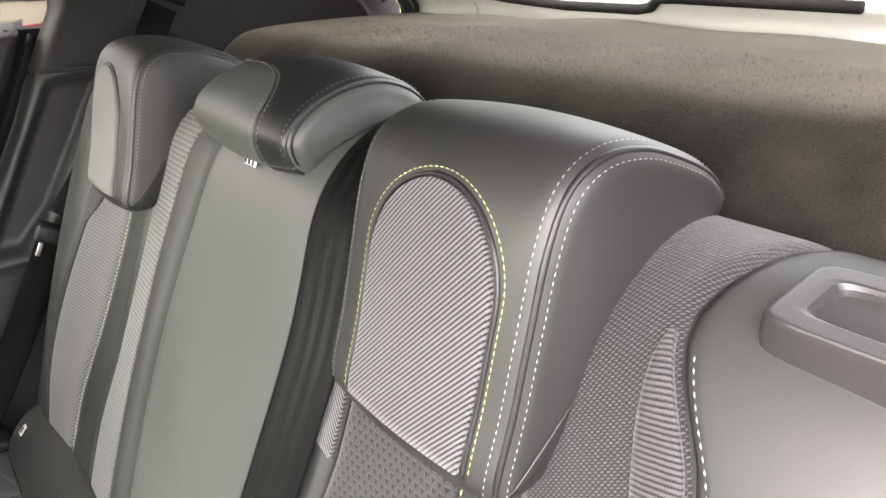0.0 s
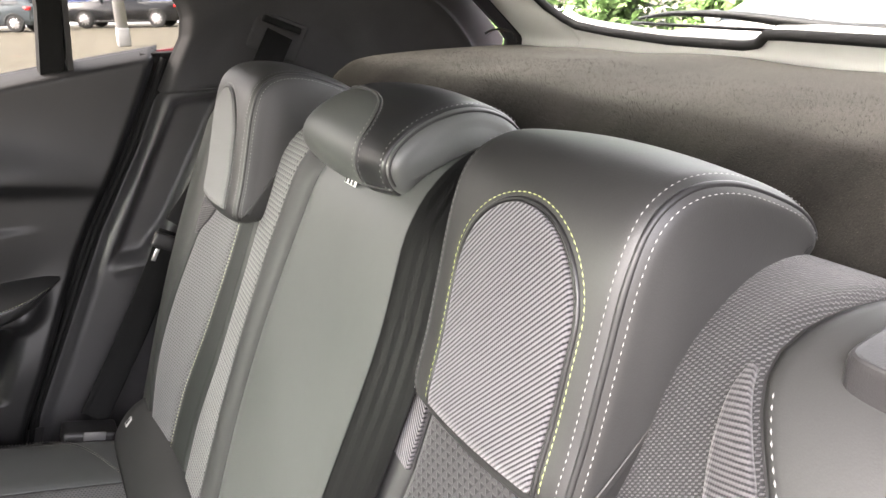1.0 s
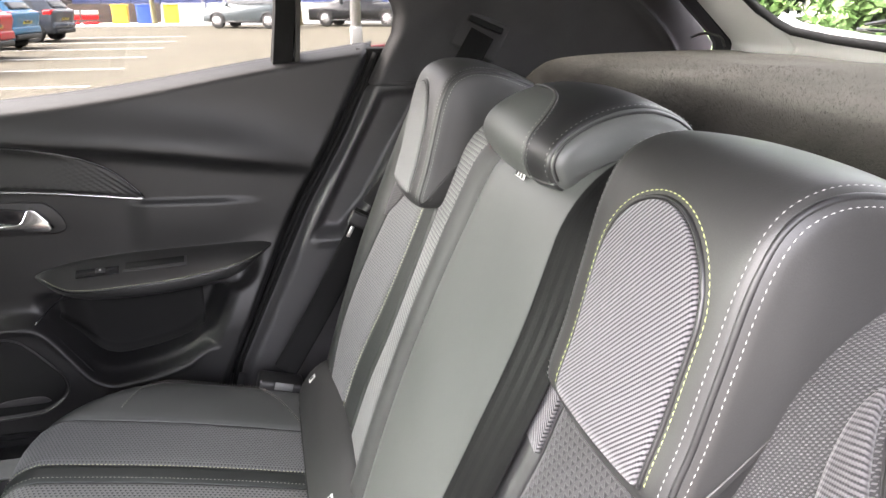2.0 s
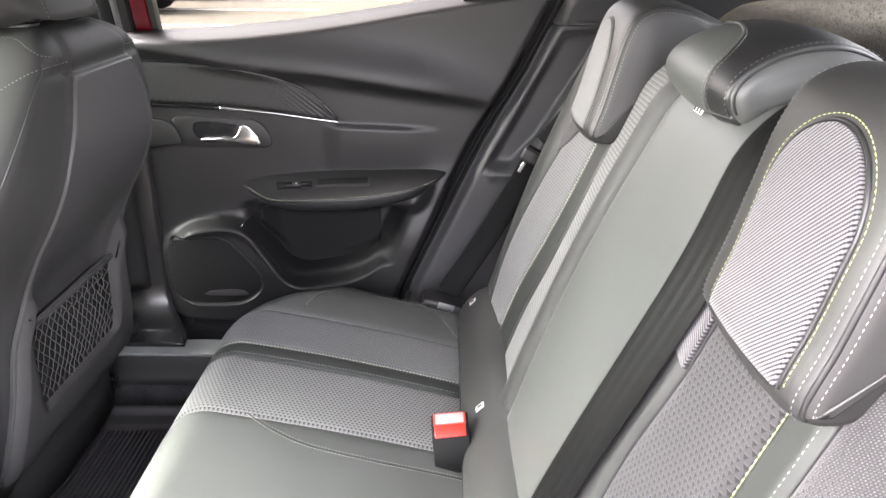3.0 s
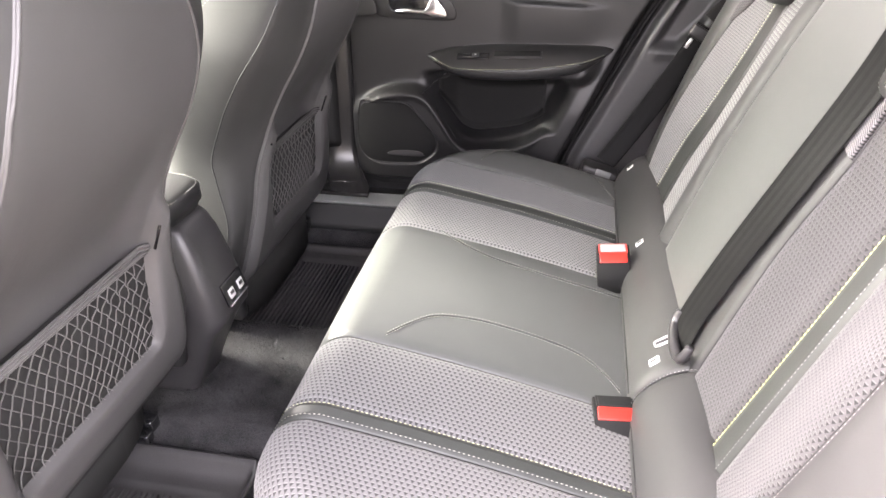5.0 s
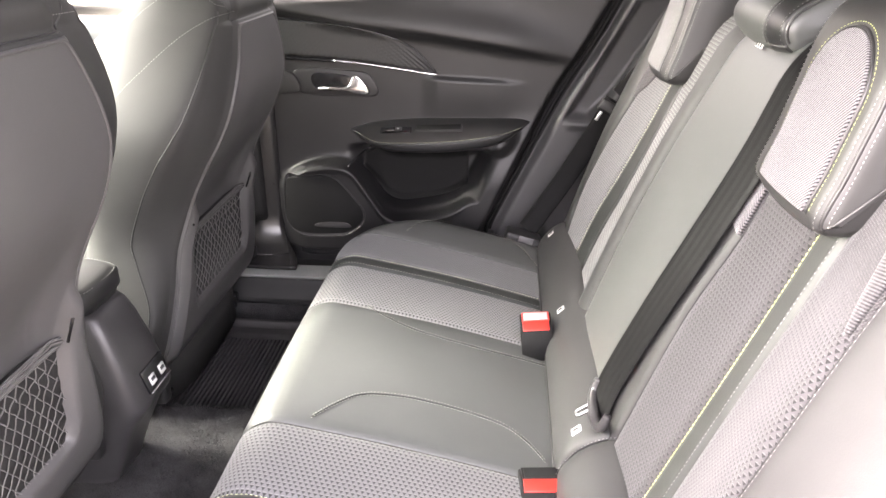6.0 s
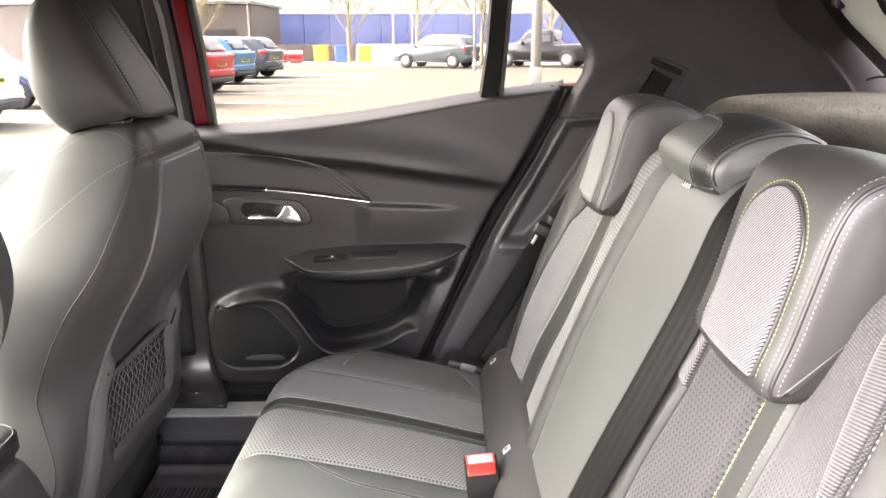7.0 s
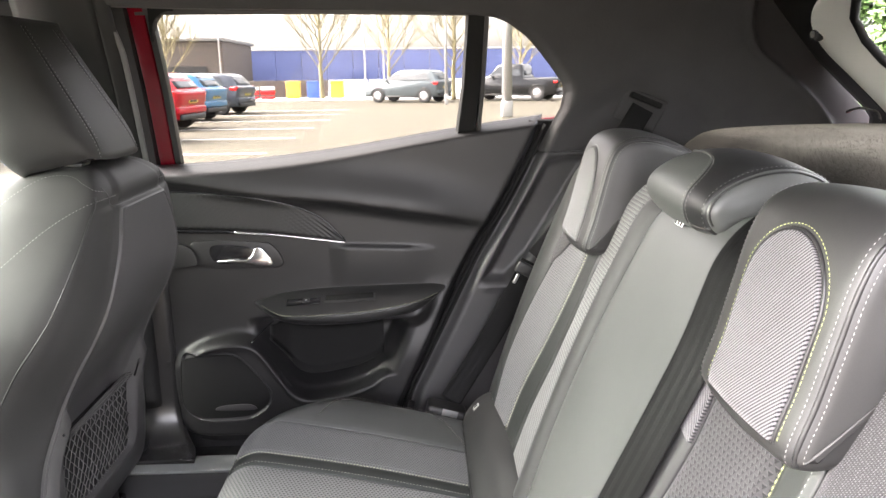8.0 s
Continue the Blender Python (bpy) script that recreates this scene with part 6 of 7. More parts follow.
            ring.append(Vector((dx + (rear + front) / 2 + (rear - front) / 2 * x * (0.85 + 0.15 * soft - (0.22 * (1 - soft) if c < 0 else 0)), cy + hw * math.copysign(abs(q) ** (0.5 if c > 0 else 0.62), q), z + 0.010 * (1 - f) * (q * q) * (x > 0) - 0.026 * (1 - f) ** 2 * smoothstep(-x))))
        heads.append(ring)
    hv, hf = loft(heads)
    head = mesh_object("headrest", hv, hf, LEATHER_FRONT, seat, None, "grey leather headrest")
    htree = tree_of(head)
    for sg in sgs:
        hits = cast(htree, [Vector((-0.3, cy + sg * (0.070 - 0.022 * t), 1.196 + 0.205 * t)) for t in span(0, 1, 40)], (-1, 0, 0))
        tube("head_seam", [p - n * 0.0004 for p, n in hits], 0.0018, RUBBER, head, 6)
        stitches("stitching", [[(p + Vector((0, sg * o, 0)), n) for p, n in hits] for o in (0.006, -0.006)], THREAD_GREY, head, 0.0035, 0.0025, 0.0006)
        tube("post", [Vector((dx - 0.655, cy + sg * 0.062, 1.10)), Vector((dx - 0.668, cy + sg * 0.062, 1.22))], 0.006, CHROME, head, 10)
        part("post_guide", block(0.034, 0.034, 0.014, 0.005, 3, Matrix.Translation((dx - 0.652, cy + sg * 0.062, 1.190))), GLOSS_BLACK, seat)
    # lower frame and cushion
    v, f = loft([super_ring(-1.02, cy, 0.27, 0.25, z, 4.0, 36) for z in (0.40, 0.47)] + [super_ring(-1.02, cy, 0.275, 0.262, z, 4.0, 36) for z in (0.53, 0.60)] + [super_ring(-1.02, cy, 0.25, 0.23, 0.632, 4.0, 36)])
    mesh_object("cushion", v, f, LEATHER_FRONT, seat)
    for sg in sgs:
        part("hinge_cover", block(0.10, 0.03, 0.09, 0.012, 3, Matrix.Translation((-0.78, cy + sg * 0.262, 0.50))), PLASTIC, seat)
        rail = part("rail", block(0.40, 0.022, 0.022, 0.004, 2, Matrix.Translation((-1.00, cy + sg * 0.204, 0.405 - dz))), PLASTIC, seat)
        part("rail_cap", block(0.030, 0.026, 0.026, 0.008, 3, Matrix.Translation((-0.788, cy + sg * 0.210, 0.424 - dz))), GLOSS_BLACK, rail)
        part("rail_bolt", block(0.036, 0.020, 0.020, 0.006, 3, Matrix.Translation((-0.786, cy + sg * 0.184, 0.418 - dz))), GLOSS_BLACK, rail)
    seat.location.z = dz
    return seat


NET = varied("dark_elastic", (0.060, 0.0585, 0.058), (0.105, 0.102, 0.10), (0.5, 0.7), 1500.0, 40.0)
VINYL = leather("grey_vinyl", (0.050, 0.0485, 0.0485), (0.066, 0.0645, 0.0645), (0.40, 0.54))
# the back panel's vinyl, darkened in colour for shade inside the pocket
VINYL_SHADED = leather("shaded_vinyl", (0.010, 0.010, 0.010), (0.016, 0.016, 0.0155), (0.5, 0.65))
build_front_seat(0.372, 0.0, 0.0, "grey leather front seat with a net pocket on its back")
build_front_seat(-0.372, 0.033, 0.055, "grey leather front seat with net pocket beside the doorway")


# ---- centre console ----
console = thing("centre_console", "black centre console end with two charging sockets", "console")
secs = []
for z, rear, half, front in [(0.40, -0.748, 0.060, -1.3), (0.44, -0.738, 0.061, -1.3), (0.50, -0.712, 0.064, -1.3), (0.545, -0.690, 0.068, -1.3), (0.572, -0.670, 0.070, -1.3), (0.582, -0.668, 0.070, -1.3), (0.66, -0.688, 0.068, -1.3), (0.71, -0.704, 0.063, -1.3), (0.735, -0.716, 0.058, -1.3), (0.745, -0.728, 0.054, -1.3)]:
    secs.append([Vector(((rear + front) / 2 + (rear - front) / 2 * math.copysign(abs(math.cos(t)) ** 0.25, math.cos(t)), -0.025 + half * math.copysign(abs(math.sin(t)) ** 0.30, math.sin(t)), z)) for t in span(0, 2 * math.pi, 49)[:-1]])
v, f = loft(secs)
mesh_object("body", v, f, PLASTIC_SOFT, console)
v, f = loft([super_ring(-0.95, -0.025, 0.222, 0.076, z, 4.5, 40) for z in (0.745, 0.750)] + [super_ring(-0.95, -0.025, 0.228, 0.082, z, 4.5, 40) for z in (0.756, 0.778)] + [super_ring(-0.95, -0.025, 0.214, 0.068, 0.787, 4.5, 40)])
lid = mesh_object("armrest_lid", v, f, LEATHER_BLACK, console, None, "black leather armrest lid with grey stitching")
stitches("stitching", [[(p + Vector((0, 0, 0.0005)), Vector((0, 0, 1))) for p in super_ring(-0.95, -0.025, 0.2235, 0.0775, 0.7815, 4.5, 120)]], THREAD_GREY, lid, 0.0035, 0.002, 0.0006)
at = Matrix.Translation((-0.676, -0.018, 0.612)) @ Matrix.Rotation(radians(-16), 4, "Y") @ Matrix.Rotation(radians(0), 4, "Z")
sockets = part("socket_plate", block(0.006, 0.068, 0.042, 0.0025, 3, at @ Matrix.Translation((0.002, 0, 0))), GLOSS_BLACK, console, "gloss black charging socket plate")
for k in (-1, 1):
    part("charging_socket", block(0.003, 0.017, 0.016, 0.001, 2, at @ Matrix.Translation((0.005, 0.016 * k, -0.002))), WHITE_TAG, sockets, "white-rimmed charging socket")
    part("socket_slot", block(0.003, 0.011, 0.006, 0.0005, 1, at @ Matrix.Translation((0.0062, 0.016 * k, -0.001))), PLASTIC, sockets)
part("plate_edge", block(0.004, 0.066, 0.003, 0.001, 2, at @ Matrix.Translation((0.005, 0, -0.019))), CHROME, sockets)

# dashboard across the front
dash = thing("dashboard", "black dashboard across the front of the cabin", "dashboard")
v, f = loft([[Vector((x, y, z)) for x, z in [(-1.95, 0.5), (-1.60, 0.52), (-1.58, 0.80), (-1.55, 1.00), (-1.62, 1.04), (-1.95, 1.06)]] for y in span(-0.66, 0.66, 5)])
mesh_object("body", v, f, PLASTIC, dash, smooth=False)
screen = thing("window_screen", "raked front windscreen", "car window", kind="structure")
sheet("pane", lambda y, a: (-2.05 + 0.72 * a, y, 1.06 + 0.43 * a), span(-0.66, 0.66, 4), [0, 1], SCREEN_GLASS, screen, 0.004, smooth=False)

# ---- far seat belt on the pillar ----
belt2 = thing("seat_belt", "black seat belt hanging along the side pillar with its tongue", "seat belt", "seat belts")
pts = spline([(0.345, 0.640, 1.250), (0.27, 0.628, 1.13), (0.19, 0.618, 1.02), (0.128, 0.610, 0.945)], 8)
ribbon("webbing", pts, [Vector((-0.35, -0.9, 0.1)).normalized()] * len(pts), 0.046, 0.0014, WEBBING, belt2)
pts = spline([(0.118, 0.612, 0.935), (0.085, 0.628, 0.86), (0.02, 0.632, 0.74), (-0.055, 0.616, 0.625)], 8)
ribbon("lap_webbing", pts, [Vector((-0.25, -0.95, 0.1)).normalized()] * len(pts), 0.046, 0.0014, WEBBING, belt2)
at = Matrix.Translation((0.106, 0.600, 0.922)) @ Matrix.Rotation(radians(28), 4, "Y")
part("tongue_grip", block(0.050, 0.014, 0.026, 0.005, 3, at), PLASTIC, belt2)
part("tongue_plate", block(0.007, 0.003, 0.022, 0.0012, 2, at @ Matrix.Translation((-0.012, -0.002, -0.026))), STEEL, belt2, "bright steel belt tongue")
part("floor_anchor", block(0.085, 0.05, 0.032, 0.008, 3, Matrix.Translation((-0.068, 0.585, 0.612)) @ Matrix.Rotation(radians(16), 4, "Y")), PLASTIC, belt2)
part("anchor_label", block(0.034, 0.003, 0.016, 0.001, 1, Matrix.Translation((-0.060, 0.560, 0.620)) @ Matrix.Rotation(radians(16), 4, "Y")), PLASTIC_GREY, belt2)

# ---- outside ----
ASPHALT = varied("sunlit_asphalt", (0.062, 0.056, 0.041), (0.094, 0.085, 0.064), (0.8, 0.95), 9.0, 0.25, 0.3, 0.01, spec=0.2)
ROAD_PAINT = varied("worn_white_paint", (0.55, 0.55, 0.53), (0.75, 0.75, 0.72), (0.6, 0.8), 20.0, 2.0)
BLUE_CLAD = varied("blue_cladding", (0.055, 0.075, 0.19), (0.075, 0.10, 0.24), (0.45, 0.6), 3.0, 0.3)
BROWN_CLAD = varied("brown_cladding", (0.05, 0.04, 0.035), (0.075, 0.06, 0.05), (0.6, 0.8), 3.0, 0.3)
WHITE_WALL = varied("white_wall", (0.6, 0.6, 0.6), (0.75, 0.75, 0.74), (0.6, 0.8), 4.0, 0.5)
YELLOW = varied("yellow_plastic", (0.7, 0.42, 0.03), (0.8, 0.5, 0.05), (0.4, 0.6), 20.0, 2.0)
BLUE = varied("blue_plastic", (0.03, 0.08, 0.35), (0.05, 0.12, 0.42), (0.4, 0.6), 20.0, 2.0)
BARK = varied("grey_brown_bark", (0.15, 0.13, 0.068), (0.24, 0.21, 0.115), (0.85, 0.95), 30.0, 3.0, 0.6, 0.02)
LEAF = varied("hedge_leaf", (0.04, 0.09, 0.02), (0.10, 0.17, 0.05), (0.5, 0.7), 12.0, 1.5)
GALVANISED = varied("galvanised_steel", (0.30, 0.30, 0.30), (0.40, 0.40, 0.40), (0.45, 0.6), 30.0, 3.0, metal=0.4)
TYRE = varied("tyre_rubber", (0.014, 0.014, 0.014), (0.022, 0.022, 0.022), (0.7, 0.85), 60.0, 6.0)
ALLOY = varied("alloy_wheel", (0.45, 0.45, 0.46), (0.55, 0.55, 0.56), (0.25, 0.35), 60.0, 6.0, metal=0.8)
TINT = material("dark_car_glass", (0.02, 0.025, 0.03), 0.05)
LAMP_RED = material("red_tail_lamp", (0.5, 0.01, 0.01), 0.15)
PLATE = varied("number_plate_yellow", (0.65, 0.5, 0.05), (0.75, 0.58, 0.08), (0.4, 0.5), 40.0, 5.0)


def car_paint(name, color):
    return varied(name, tuple(c * 0.9 for c in color), color, (0.14, 0.22), 300.0, 2.0, 0.01, 0.0002)


ground = mesh_object("ground", [(-600, -600, 0), (600, -600, 0), (600, 600, 0), (-600, 600, 0)], [(0, 1, 2, 3)], ASPHALT, smooth=False)
tagged(ground, "pale sunlit asphalt of a car park", "ground", kind="structure")
for y in (8.7, 11.9, 15.05, 18.1, 21.5, 24.9, 28.3):
    ln = part("bay_line", block(6.4, 0.11, 0.006, 0, 1, Matrix.Translation((-6.0, y, 0.004))), ROAD_PAINT, None, smooth=False)
    tagged(ln, "worn white painted parking bay line", "road marking", "parking bay lines")
kerb_pave = part("pavement", block(90, 14, 0.10, 0.02, 2, Matrix.Translation((0, 46.5, 0.05))), WHITE_WALL, None, smooth=False)
tagged(kerb_pave, "pale concrete pavement beyond the car park", "pavement", kind="structure")

CAR_FORMS = {
    "hatch": dict(length=4.1, width=1.76, height=1.46, roof=[(-1.95, 0.62), (-2.03, 0.95), (-1.86, 1.05), (-1.52, 1.40), (-0.9, 1.46), (0.1, 1.43), (0.95, 0.98), (1.85, 0.80), (2.05, 0.60)], wheel=0.31, axle=(-1.28, 1.27), side_glass=[(-1.45, 1.02), (-1.28, 1.33), (-0.8, 1.38), (0.1, 1.36), (0.82, 1.0)], rear_glass=(1.07, 1.36)),
    "suv": dict(length=4.2, width=1.80, height=1.58, roof=[(-2.02, 0.65), (-2.08, 1.0), (-1.95, 1.12), (-1.62, 1.50), (-0.9, 1.58), (0.15, 1.54), (0.98, 1.08), (1.9, 0.94), (2.1, 0.68)], wheel=0.34, axle=(-1.3, 1.28), side_glass=[(-1.6, 1.10), (-1.36, 1.42), (-0.8, 1.48), (0.15, 1.46), (0.85, 1.10)], rear_glass=(1.14, 1.46)),
    "pickup": dict(length=5.3, width=1.86, height=1.82, roof=[(-2.62, 0.75), (-2.65, 1.12), (-1.05, 1.14), (-0.85, 1.20), (-0.70, 1.76), (0.0, 1.82), (0.55, 1.78), (1.15, 1.22), (2.4, 1.10), (2.6, 0.75)], wheel=0.38, axle=(-1.6, 1.6), side_glass=[(-0.70, 1.24), (-0.58, 1.68), (0.0, 1.73), (0.50, 1.70), (0.95, 1.24)], rear_glass=(1.26, 1.70)),
}


def build_car(kind, paint, m, label):
    """A parked car: length along x (its rear at -x), wheels on z = 0."""
    form = CAR_FORMS[kind]
    car = thing("parked_car", label, "car", "parked cars")
    car.matrix_world = m
    half = form["width"] / 2
    prof = [(p.x, p.z) for p in spline([(x, 0, z) for x, z in form["roof"]], 5)]
    xs = [p[0] for p in prof]
    shell = prof + [(prof[-1][0] - 0.04, 0.28), (prof[0][0] + 0.04, 0.28)]
    waist = 1.0 if kind != "pickup" else 1.15
    rings = []
    for f in (-1.0, -0.97, -0.9, -0.78, -0.6, 0.0, 0.6, 0.78, 0.9, 0.97, 1.0):
        ring = []
        for x, z in shell:
            pinch = 0.16 * smoothstep((z - waist + 0.05) / 0.5)
            flat = max(0.0, abs(f) - 0.78) / 0.22
            zz = z - (0.05 * flat * flat if z > 0.5 else -0.03 * flat)
            xx = x * (1 - 0.05 * flat * flat)
            ring.append(Vector((xx, half * f * (1 - pinch), zz)))
        rings.append(ring)
    v, fc = loft(rings)
    mesh_object("body", v, fc, paint, car)
    gl = form["side_glass"]
    for sg in (-1, 1):
        ring = []
        for off in (-0.012, 0.006):
            ring.append([Vector((x, sg * (half * (1 - 0.16 * smoothstep((z - waist + 0.05) / 0.5)) + off), z)) for x, z in gl])
        gv, gf = loft(ring)
        win = mesh_object("side_window", gv, gf, TINT, car, smooth=False)
        part("window_pillar", block(0.05, 0.012, 0.42, 0.004, 1, Matrix.Translation((-0.35 if kind != "pickup" else -0.1, sg * (half * 0.91 + 0.006), waist + 0.22)) @ Matrix.Rotation(radians(sg * 18), 4, "X")), paint, win)
        part("mirror", block(0.12, 0.16, 0.12, 0.03, 2, Matrix.Translation((0.75, sg * (half + 0.06), waist + 0.05))), paint, car)
        part("tail_lamp", block(0.30, 0.40, 0.15, 0.05, 3, Matrix.Translation((prof[0][0] + 0.12, sg * (half - 0.185), 0.93)) @ Matrix.Rotation(radians(-sg * 10), 4, "Z")), LAMP_RED, car, "red tail lamp")
        part("sill_trim", block(form["length"] * 0.62, 0.03, 0.10, 0.01, 1, Matrix.Translation((0, sg * half * 0.985, 0.30))), PLASTIC, car)
        for ax in form["axle"]:
            r = form["wheel"]
            arch = tube("wheel_arch", [Vector((ax + (r + 0.045) * math.cos(t), sg * (half - 0.005), r + (r + 0.045) * math.sin(t))) for t in span(-0.1, math.pi + 0.1, 18)], 0.035, PLASTIC, car, 6)
            wheel = part("wheel", prism([(ax + r * math.cos(t), r + r * math.sin(t)) for t in span(0, 2 * math.pi, 33)[:-1]], "y", sg * (half - 0.20), sg * (half + 0.012), 0.03, 2), TYRE, car)
            spokes = bmesh.new()
            for k in range(5):
                b2 = block(0.06, 0.02, r * 1.28, 0.01, 1, Matrix.Translation((ax, sg * (half + 0.012), r)) @ Matrix.Rotation(radians(36 * k), 4, "Y"))
                me = bpy.data.meshes.new("tmp")
                b2.to_mesh(me), b2.free()
                spokes.from_mesh(me)
                bpy.data.meshes.remove(me)
            rimv = prism([(ax + r * 0.66 * math.cos(t), r + r * 0.66 * math.sin(t)) for t in span(0, 2 * math.pi, 25)[:-1]], "y", sg * (half - 0.05), sg * (half + 0.004), 0.0)
            part("disc", rimv, PLASTIC, wheel)
            part("rim", spokes, ALLOY, wheel)
    lo, hi = form["rear_glass"]
    def rear_x(z):
        return curve_at(sorted((zz, x) for x, zz in form["roof"][:4]), z) if kind != "pickup" else -0.85 + 0.15 * (z - 1.2) / 0.56
    sheet("rear_window", lambda y, z: (rear_x(z) - 0.012, y, z), span(-half * 0.66, half * 0.66, 5), span(lo, hi, 6), TINT, car, 0.02)
    plate = part("number_plate", block(0.02, 0.52, 0.11, 0.004, 1, Matrix.Translation((prof[0][0] - 0.035, 0, 0.74))), PLATE, car, "yellow number plate with plain dark bars")
    for k in range(2):
        part("bar", block(0.008, 0.18, 0.06, 0, 1, Matrix.Translation((prof[0][0] - 0.046, -0.11 + 0.22 * k, 0.74))), PLASTIC, plate)
    part("bumper", block(0.16, form["width"] * 0.94, 0.20, 0.05, 2, Matrix.Translation((prof[0][0] + 0.06, 0, 0.52))), paint, car)
    part("diffuser", block(0.18, form["width"] * 0.80, 0.15, 0.04, 2, Matrix.Translation((prof[0][0] + 0.05, 0, 0.34))), PLASTIC, car)
    return car


def parked(x, y, turn):
    return Matrix.Translation((x, y, 0)) @ Matrix.Rotation(radians(turn), 4, "Z")


build_car("suv", car_paint("grey_paint", (0.10, 0.12, 0.13)), parked(-0.50, 36.0, 154), "dark grey parked crossover seen from its side")
build_car("pickup", car_paint("black_paint", (0.02, 0.021, 0.023)), parked(4.9, 36.6, 153), "black parked pickup truck with a double cab")
build_car("hatch", car_paint("red_paint", (0.45, 0.01, 0.02)), parked(-7.9, 18.6, 172), "bright red parked hatchback in a bay")
build_car("hatch", car_paint("blue_paint", (0.04, 0.16, 0.30)), parked(-8.35, 22.6, 171), "mid blue parked hatchback in a bay")
build_car("hatch", car_paint("slate_paint", (0.06, 0.07, 0.09)), parked(-8.3, 26.6, 171), "slate grey parked hatchback")
build_car("suv", car_paint("white_paint", (0.75, 0.75, 0.75)), parked(-9.2, 10.4, 184), "white parked crossover in a bay")
build_car("hatch", car_paint("deep_blue_paint", (0.02, 0.05, 0.32)), parked(-7.5, 14.6, 182), "deep blue parked hatchback")

# building across the car park
hall = thing("retail_building", "long low building with blue cladding above white panels", "building")
part("white_base", block(60, 6, 1.9, 0, 1, Matrix.Translation((12, 60, 0.95))), WHITE_WALL, hall, smooth=False)
for k in range(26):
    part("blue_panel", block(1.96, 0.25, 2.35, 0.02, 1, Matrix.Translation((-14.0 + 2.0 * k, 56.9, 2.10))), BLUE_CLAD, hall, smooth=False)
part("roof_edge", block(60, 6.6, 0.14, 0.03, 1, Matrix.Translation((12, 60, 3.34))), GALVANISED, hall, smooth=False)
for k in range(12):
    part("doorway", block(1.5, 0.12, 0.95 + 0.25 * (k % 3 == 0), 0.02, 1, Matrix.Translation((-12.5 + 4.1 * k, 56.95, 0.50))), BLUE_CLAD if k % 4 == 2 else PLASTIC_GREY, hall, smooth=False)
shed = thing("brown_building", "dark brown clad warehouse at the car park edge", "building")
part("wall", block(16, 8, 3.5, 0.05, 1, Matrix.Translation((-20.0, 49, 1.75))), BROWN_CLAD, shed, smooth=False)
part("roof", block(16.4, 8.4, 0.2, 0.05, 1, Matrix.Translation((-20.0, 49, 3.6))), PLASTIC_GREY, shed, smooth=False)
for k in range(4):
    part("shutter", block(2.4, 0.1, 2.0, 0.02, 1, Matrix.Translation((-25 + 3.6 * k, 44.97, 1.0))), PLASTIC, shed, smooth=False)
for x, mt, lb in ((-7.2, YELLOW, "yellow bin beside the low wall"), (-4.67, YELLOW, "yellow bin beside the low wall"), (-6.0, BLUE, "blue bin beside the low wall"), (-1.4, BLUE, "blue bin beside the low wall")):
    bn = thing("bin", lb, "bin", "bins by the wall")
    part("body", block(0.75, 0.7, 0.9, 0.06, 2, Matrix.Translation((x, 41.5, 0.55))), mt, bn)
    part("lid", block(0.80, 0.75, 0.08, 0.03, 2, Matrix.Translation((x, 41.5, 1.03))), mt, bn)
for x in (-9.4, -8.5):
    br = thing("barrier", "red and white plastic barrier by the low wall", "barrier", "barriers")
    part("rail", block(0.8, 0.12, 0.22, 0.04, 2, Matrix.Translation((x, 40.6, 0.45))), LAMP_RED, br)
    part("board", block(0.8, 0.10, 0.18, 0.03, 2, Matrix.Translation((x, 40.6, 0.70))), WHITE_WALL, br)
    part("foot", block(0.7, 0.45, 0.24, 0.04, 2, Matrix.Translation((x, 40.6, 0.12))), LAMP_RED, br)
low_wall = thing("low_wall", "low white panelled wall along the pavement", "wall")
for k in range(12):
    part("panel", block(2.3, 0.1, 1.0, 0.02, 1, Matrix.Translation((-9.0 + 2.4 * k, 43.5, 0.60))), WHITE_WALL if k not in (0, 1) else BROWN_CLAD, low_wall, smooth=False)
for x, y, r, h in ((1.24, 31.8, 0.07, 8.0), (2.75, 22.0, 0.17, 9.0), (-3.2, 44.0, 0.06, 9.0), (-11.4, 42.0, 0.05, 7.0), (-2.4, 52.0, 0.06, 8.0)):
    lp = thing("street_lamp", "tall pale metal lamp post in the car park", "street lamp", "lamp posts")
    tube("post", [(x, y, 0), (x, y, h * 0.5), (x, y, h)], lambda f, r=r: r * (1 - 0.35 * f), GALVANISED, lp, 12)
    part("base", block(r * 2.02, r * 2.02, 0.5, 0.03, 2, Matrix.Translation((x, y, 0.25))), GALVANISED, lp)
    part("lamp_head", block(0.9, 0.25, 0.12, 0.04, 2, Matrix.Translation((x - 0.5, y, h))), GALVANISED, lp)


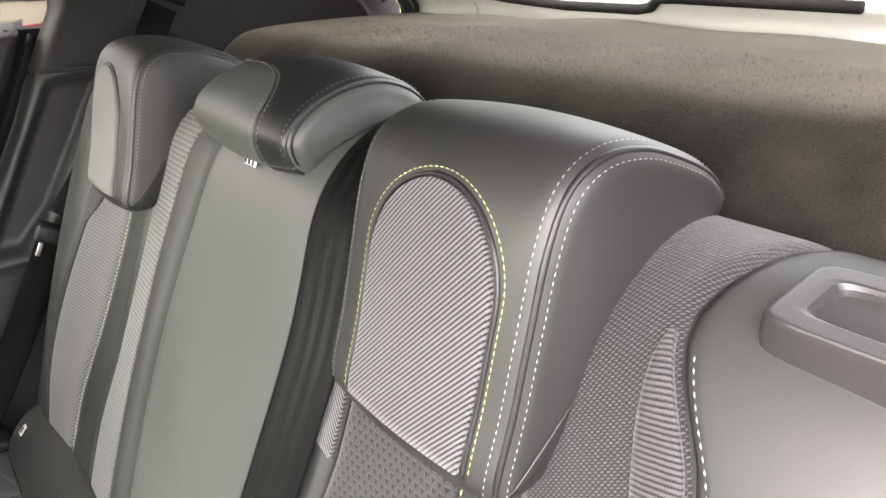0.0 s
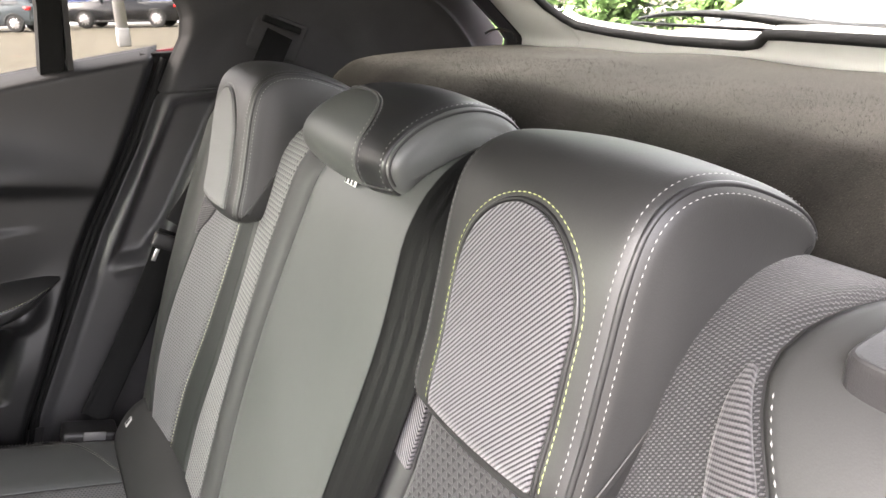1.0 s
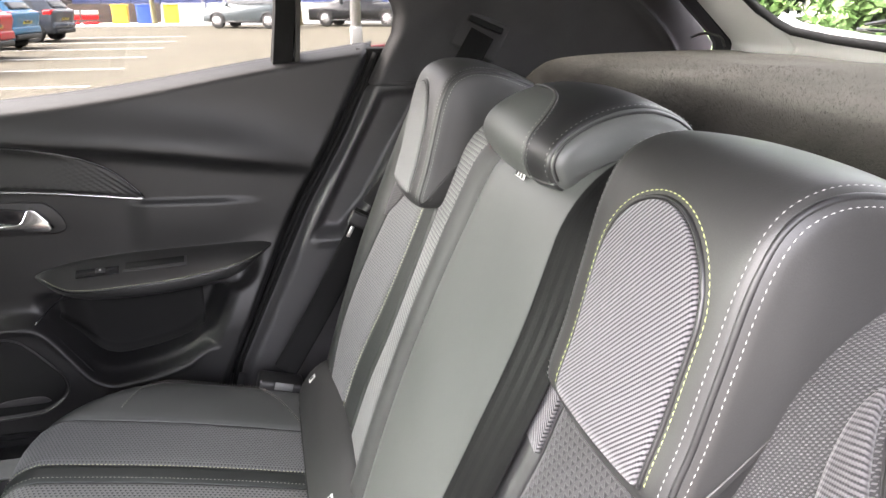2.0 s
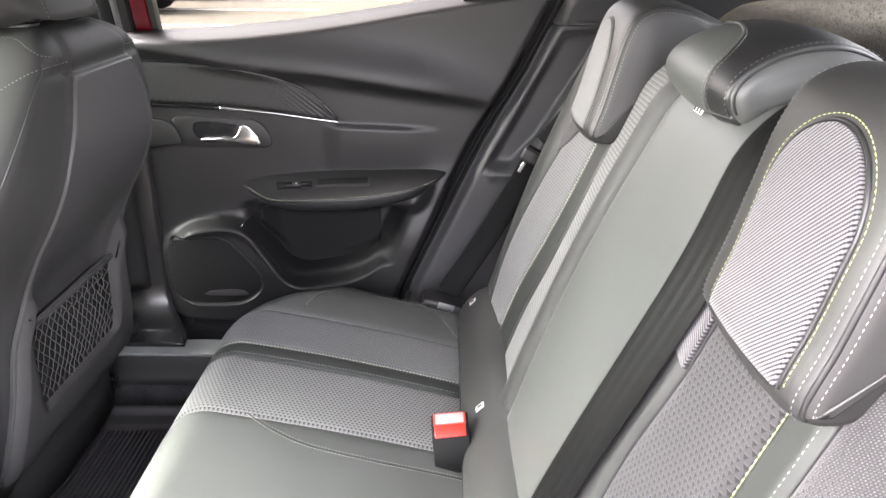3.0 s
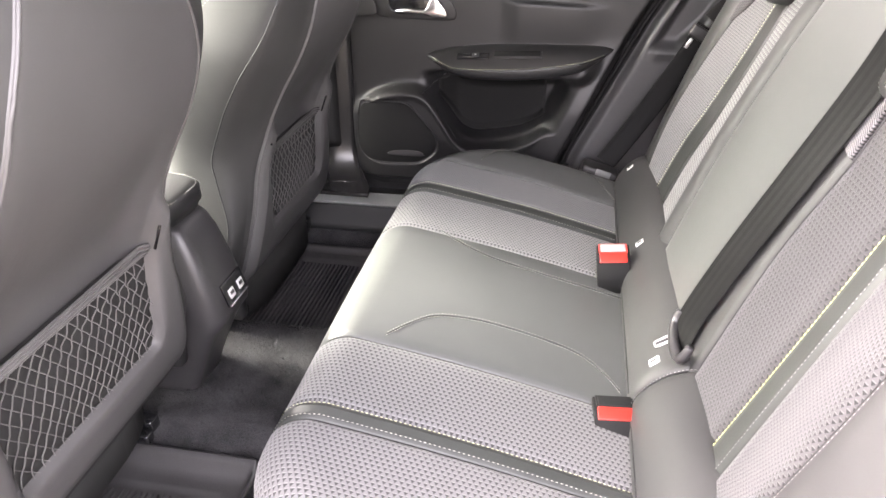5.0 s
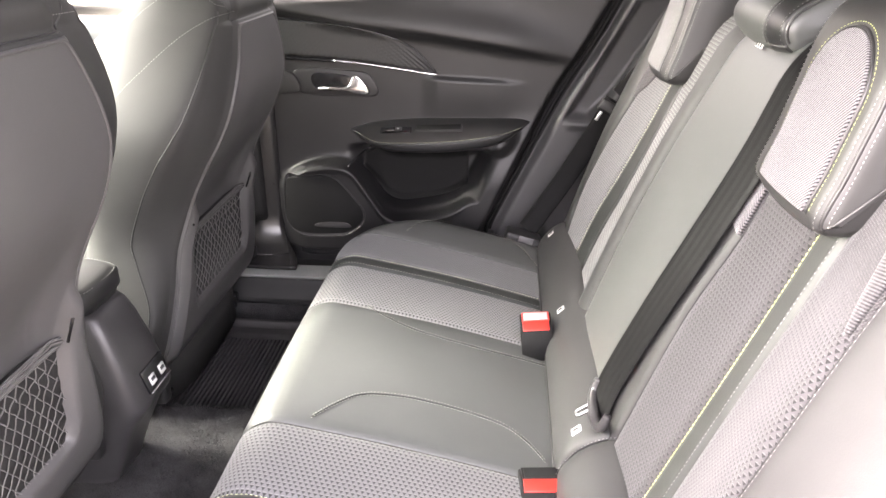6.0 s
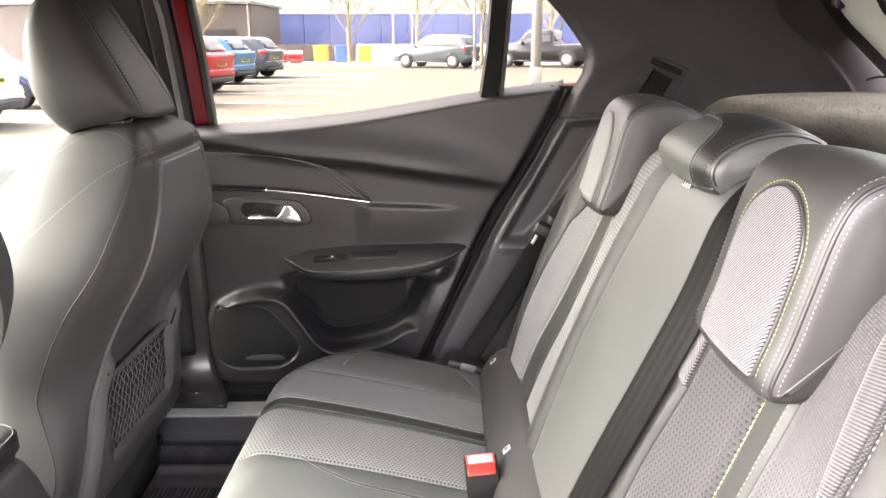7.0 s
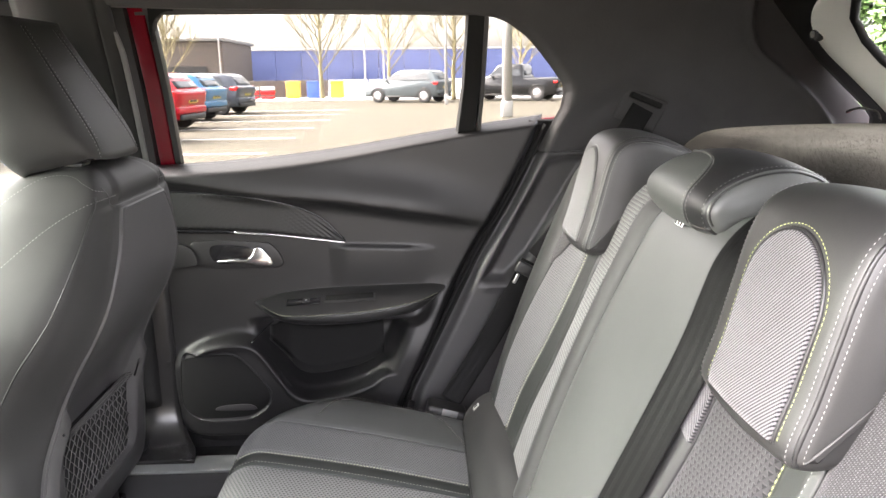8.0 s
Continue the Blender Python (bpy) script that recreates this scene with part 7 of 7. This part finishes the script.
def build_tree(x, y, h, seed, label):
    """A bare winter tree: tapered trunk, rising limbs and fine twigs."""
    rng = random.Random(seed)
    tree_ob = thing("tree", label, "tree", "bare trees")
    tube("trunk", spline([(x, y, 0), (x + rng.uniform(-0.05, 0.05), y, h * 0.22), (x + rng.uniform(-0.1, 0.1), y, h * 0.5), (x + rng.uniform(-0.2, 0.2), y, h * 0.95)], 5), lambda f: 0.13 * (1 - f) ** 0.8 + 0.012, BARK, tree_ob, 10)
    tv, tf = [], []
    def bough(p, d, ln, r, level):
        q = p + d * ln
        side = d.cross(Vector((0.3, 0.9, 0.2))).normalized()
        other = d.cross(side)
        o = len(tv)
        for base, rad in ((p, r), (q, r * 0.55)):
            for s in range(4):
                t = s * math.pi / 2
                tv.append(base + (side * math.cos(t) + other * math.sin(t)) * rad)
        for s in range(4):
            tf.append((o + s, o + (s + 1) % 4, o + 4 + (s + 1) % 4, o + 4 + s))
        if level < 4:
            for k in range(4 if level < 3 else 5):
                nd = (d + Vector((rng.uniform(-0.6, 0.6), rng.uniform(-0.6, 0.6), rng.uniform(0.0, 0.6)))).normalized()
                bough(p.lerp(q, rng.uniform(0.45, 1.0)), nd, ln * rng.uniform(0.55, 0.8), r * 0.52, level + 1)
    for k in range(24):
        z = h * (0.20 + 0.029 * k)
        t = k * 2.4 + rng.uniform(-0.4, 0.4)
        bough(Vector((x, y, z)), Vector((math.cos(t), math.sin(t), 1.25)).normalized(), h * (0.30 - 0.007 * k), 0.036 + 0.012 * (k % 3 == 0), 1)
    tagged(mesh_object("crown", tv, tf, BARK, tree_ob), kind="stuff")
    return tree_ob


build_tree(-5.4, 40.3, 7.0, 3, "bare winter tree with pale brown upright limbs")
build_tree(-1.8, 45.1, 7.5, 5, "bare winter tree with pale brown upright limbs")
build_tree(1.95, 39.0, 6.5, 8, "bare winter tree beside a lamp post")
build_tree(-14.2, 41.0, 6.0, 11, "bare winter tree before the brown building")
build_tree(6.6, 46.0, 6.5, 13, "bare winter tree beyond the pickup")

# hedge and shrubs behind the car
hedge = thing("hedge", "dense leafy green hedge behind the car", "hedge", kind="stuff")
h_rng = random.Random(21)
hv2, hf2 = [], []
for k in range(110000):
    y = h_rng.uniform(-6, 26)
    z = h_rng.uniform(0.1, 1.7 + 4.6 * smoothstep((y - 6.0) / 5.0))
    x = 10.5 + 0.6 * math.sin(y * 1.7) + 0.4 * math.sin(y * 4.1 + z * 2) + h_rng.uniform(-0.5, 0.9)
    p = Vector((x, y, z))
    a = Vector((h_rng.uniform(-1, 1), h_rng.uniform(-1, 1), h_rng.uniform(-1, 1))).normalized() * h_rng.uniform(0.06, 0.13) * (1.0 + 0.5 * smoothstep((y - 6.0) / 5.0))
    b = a.orthogonal().normalized() * a.length * 0.45
    o = len(hv2)
    hv2 += [p - a, p + b, p + a, p - b]
    hf2.append((o, o + 1, o + 2, o + 3))
mesh_object("leaves", hv2, hf2, LEAF, hedge, smooth=False)
build_car("hatch", car_paint("silver_paint", (0.45, 0.45, 0.46)), parked(7.6, 4.2, 90), "silver parked hatchback behind the car")
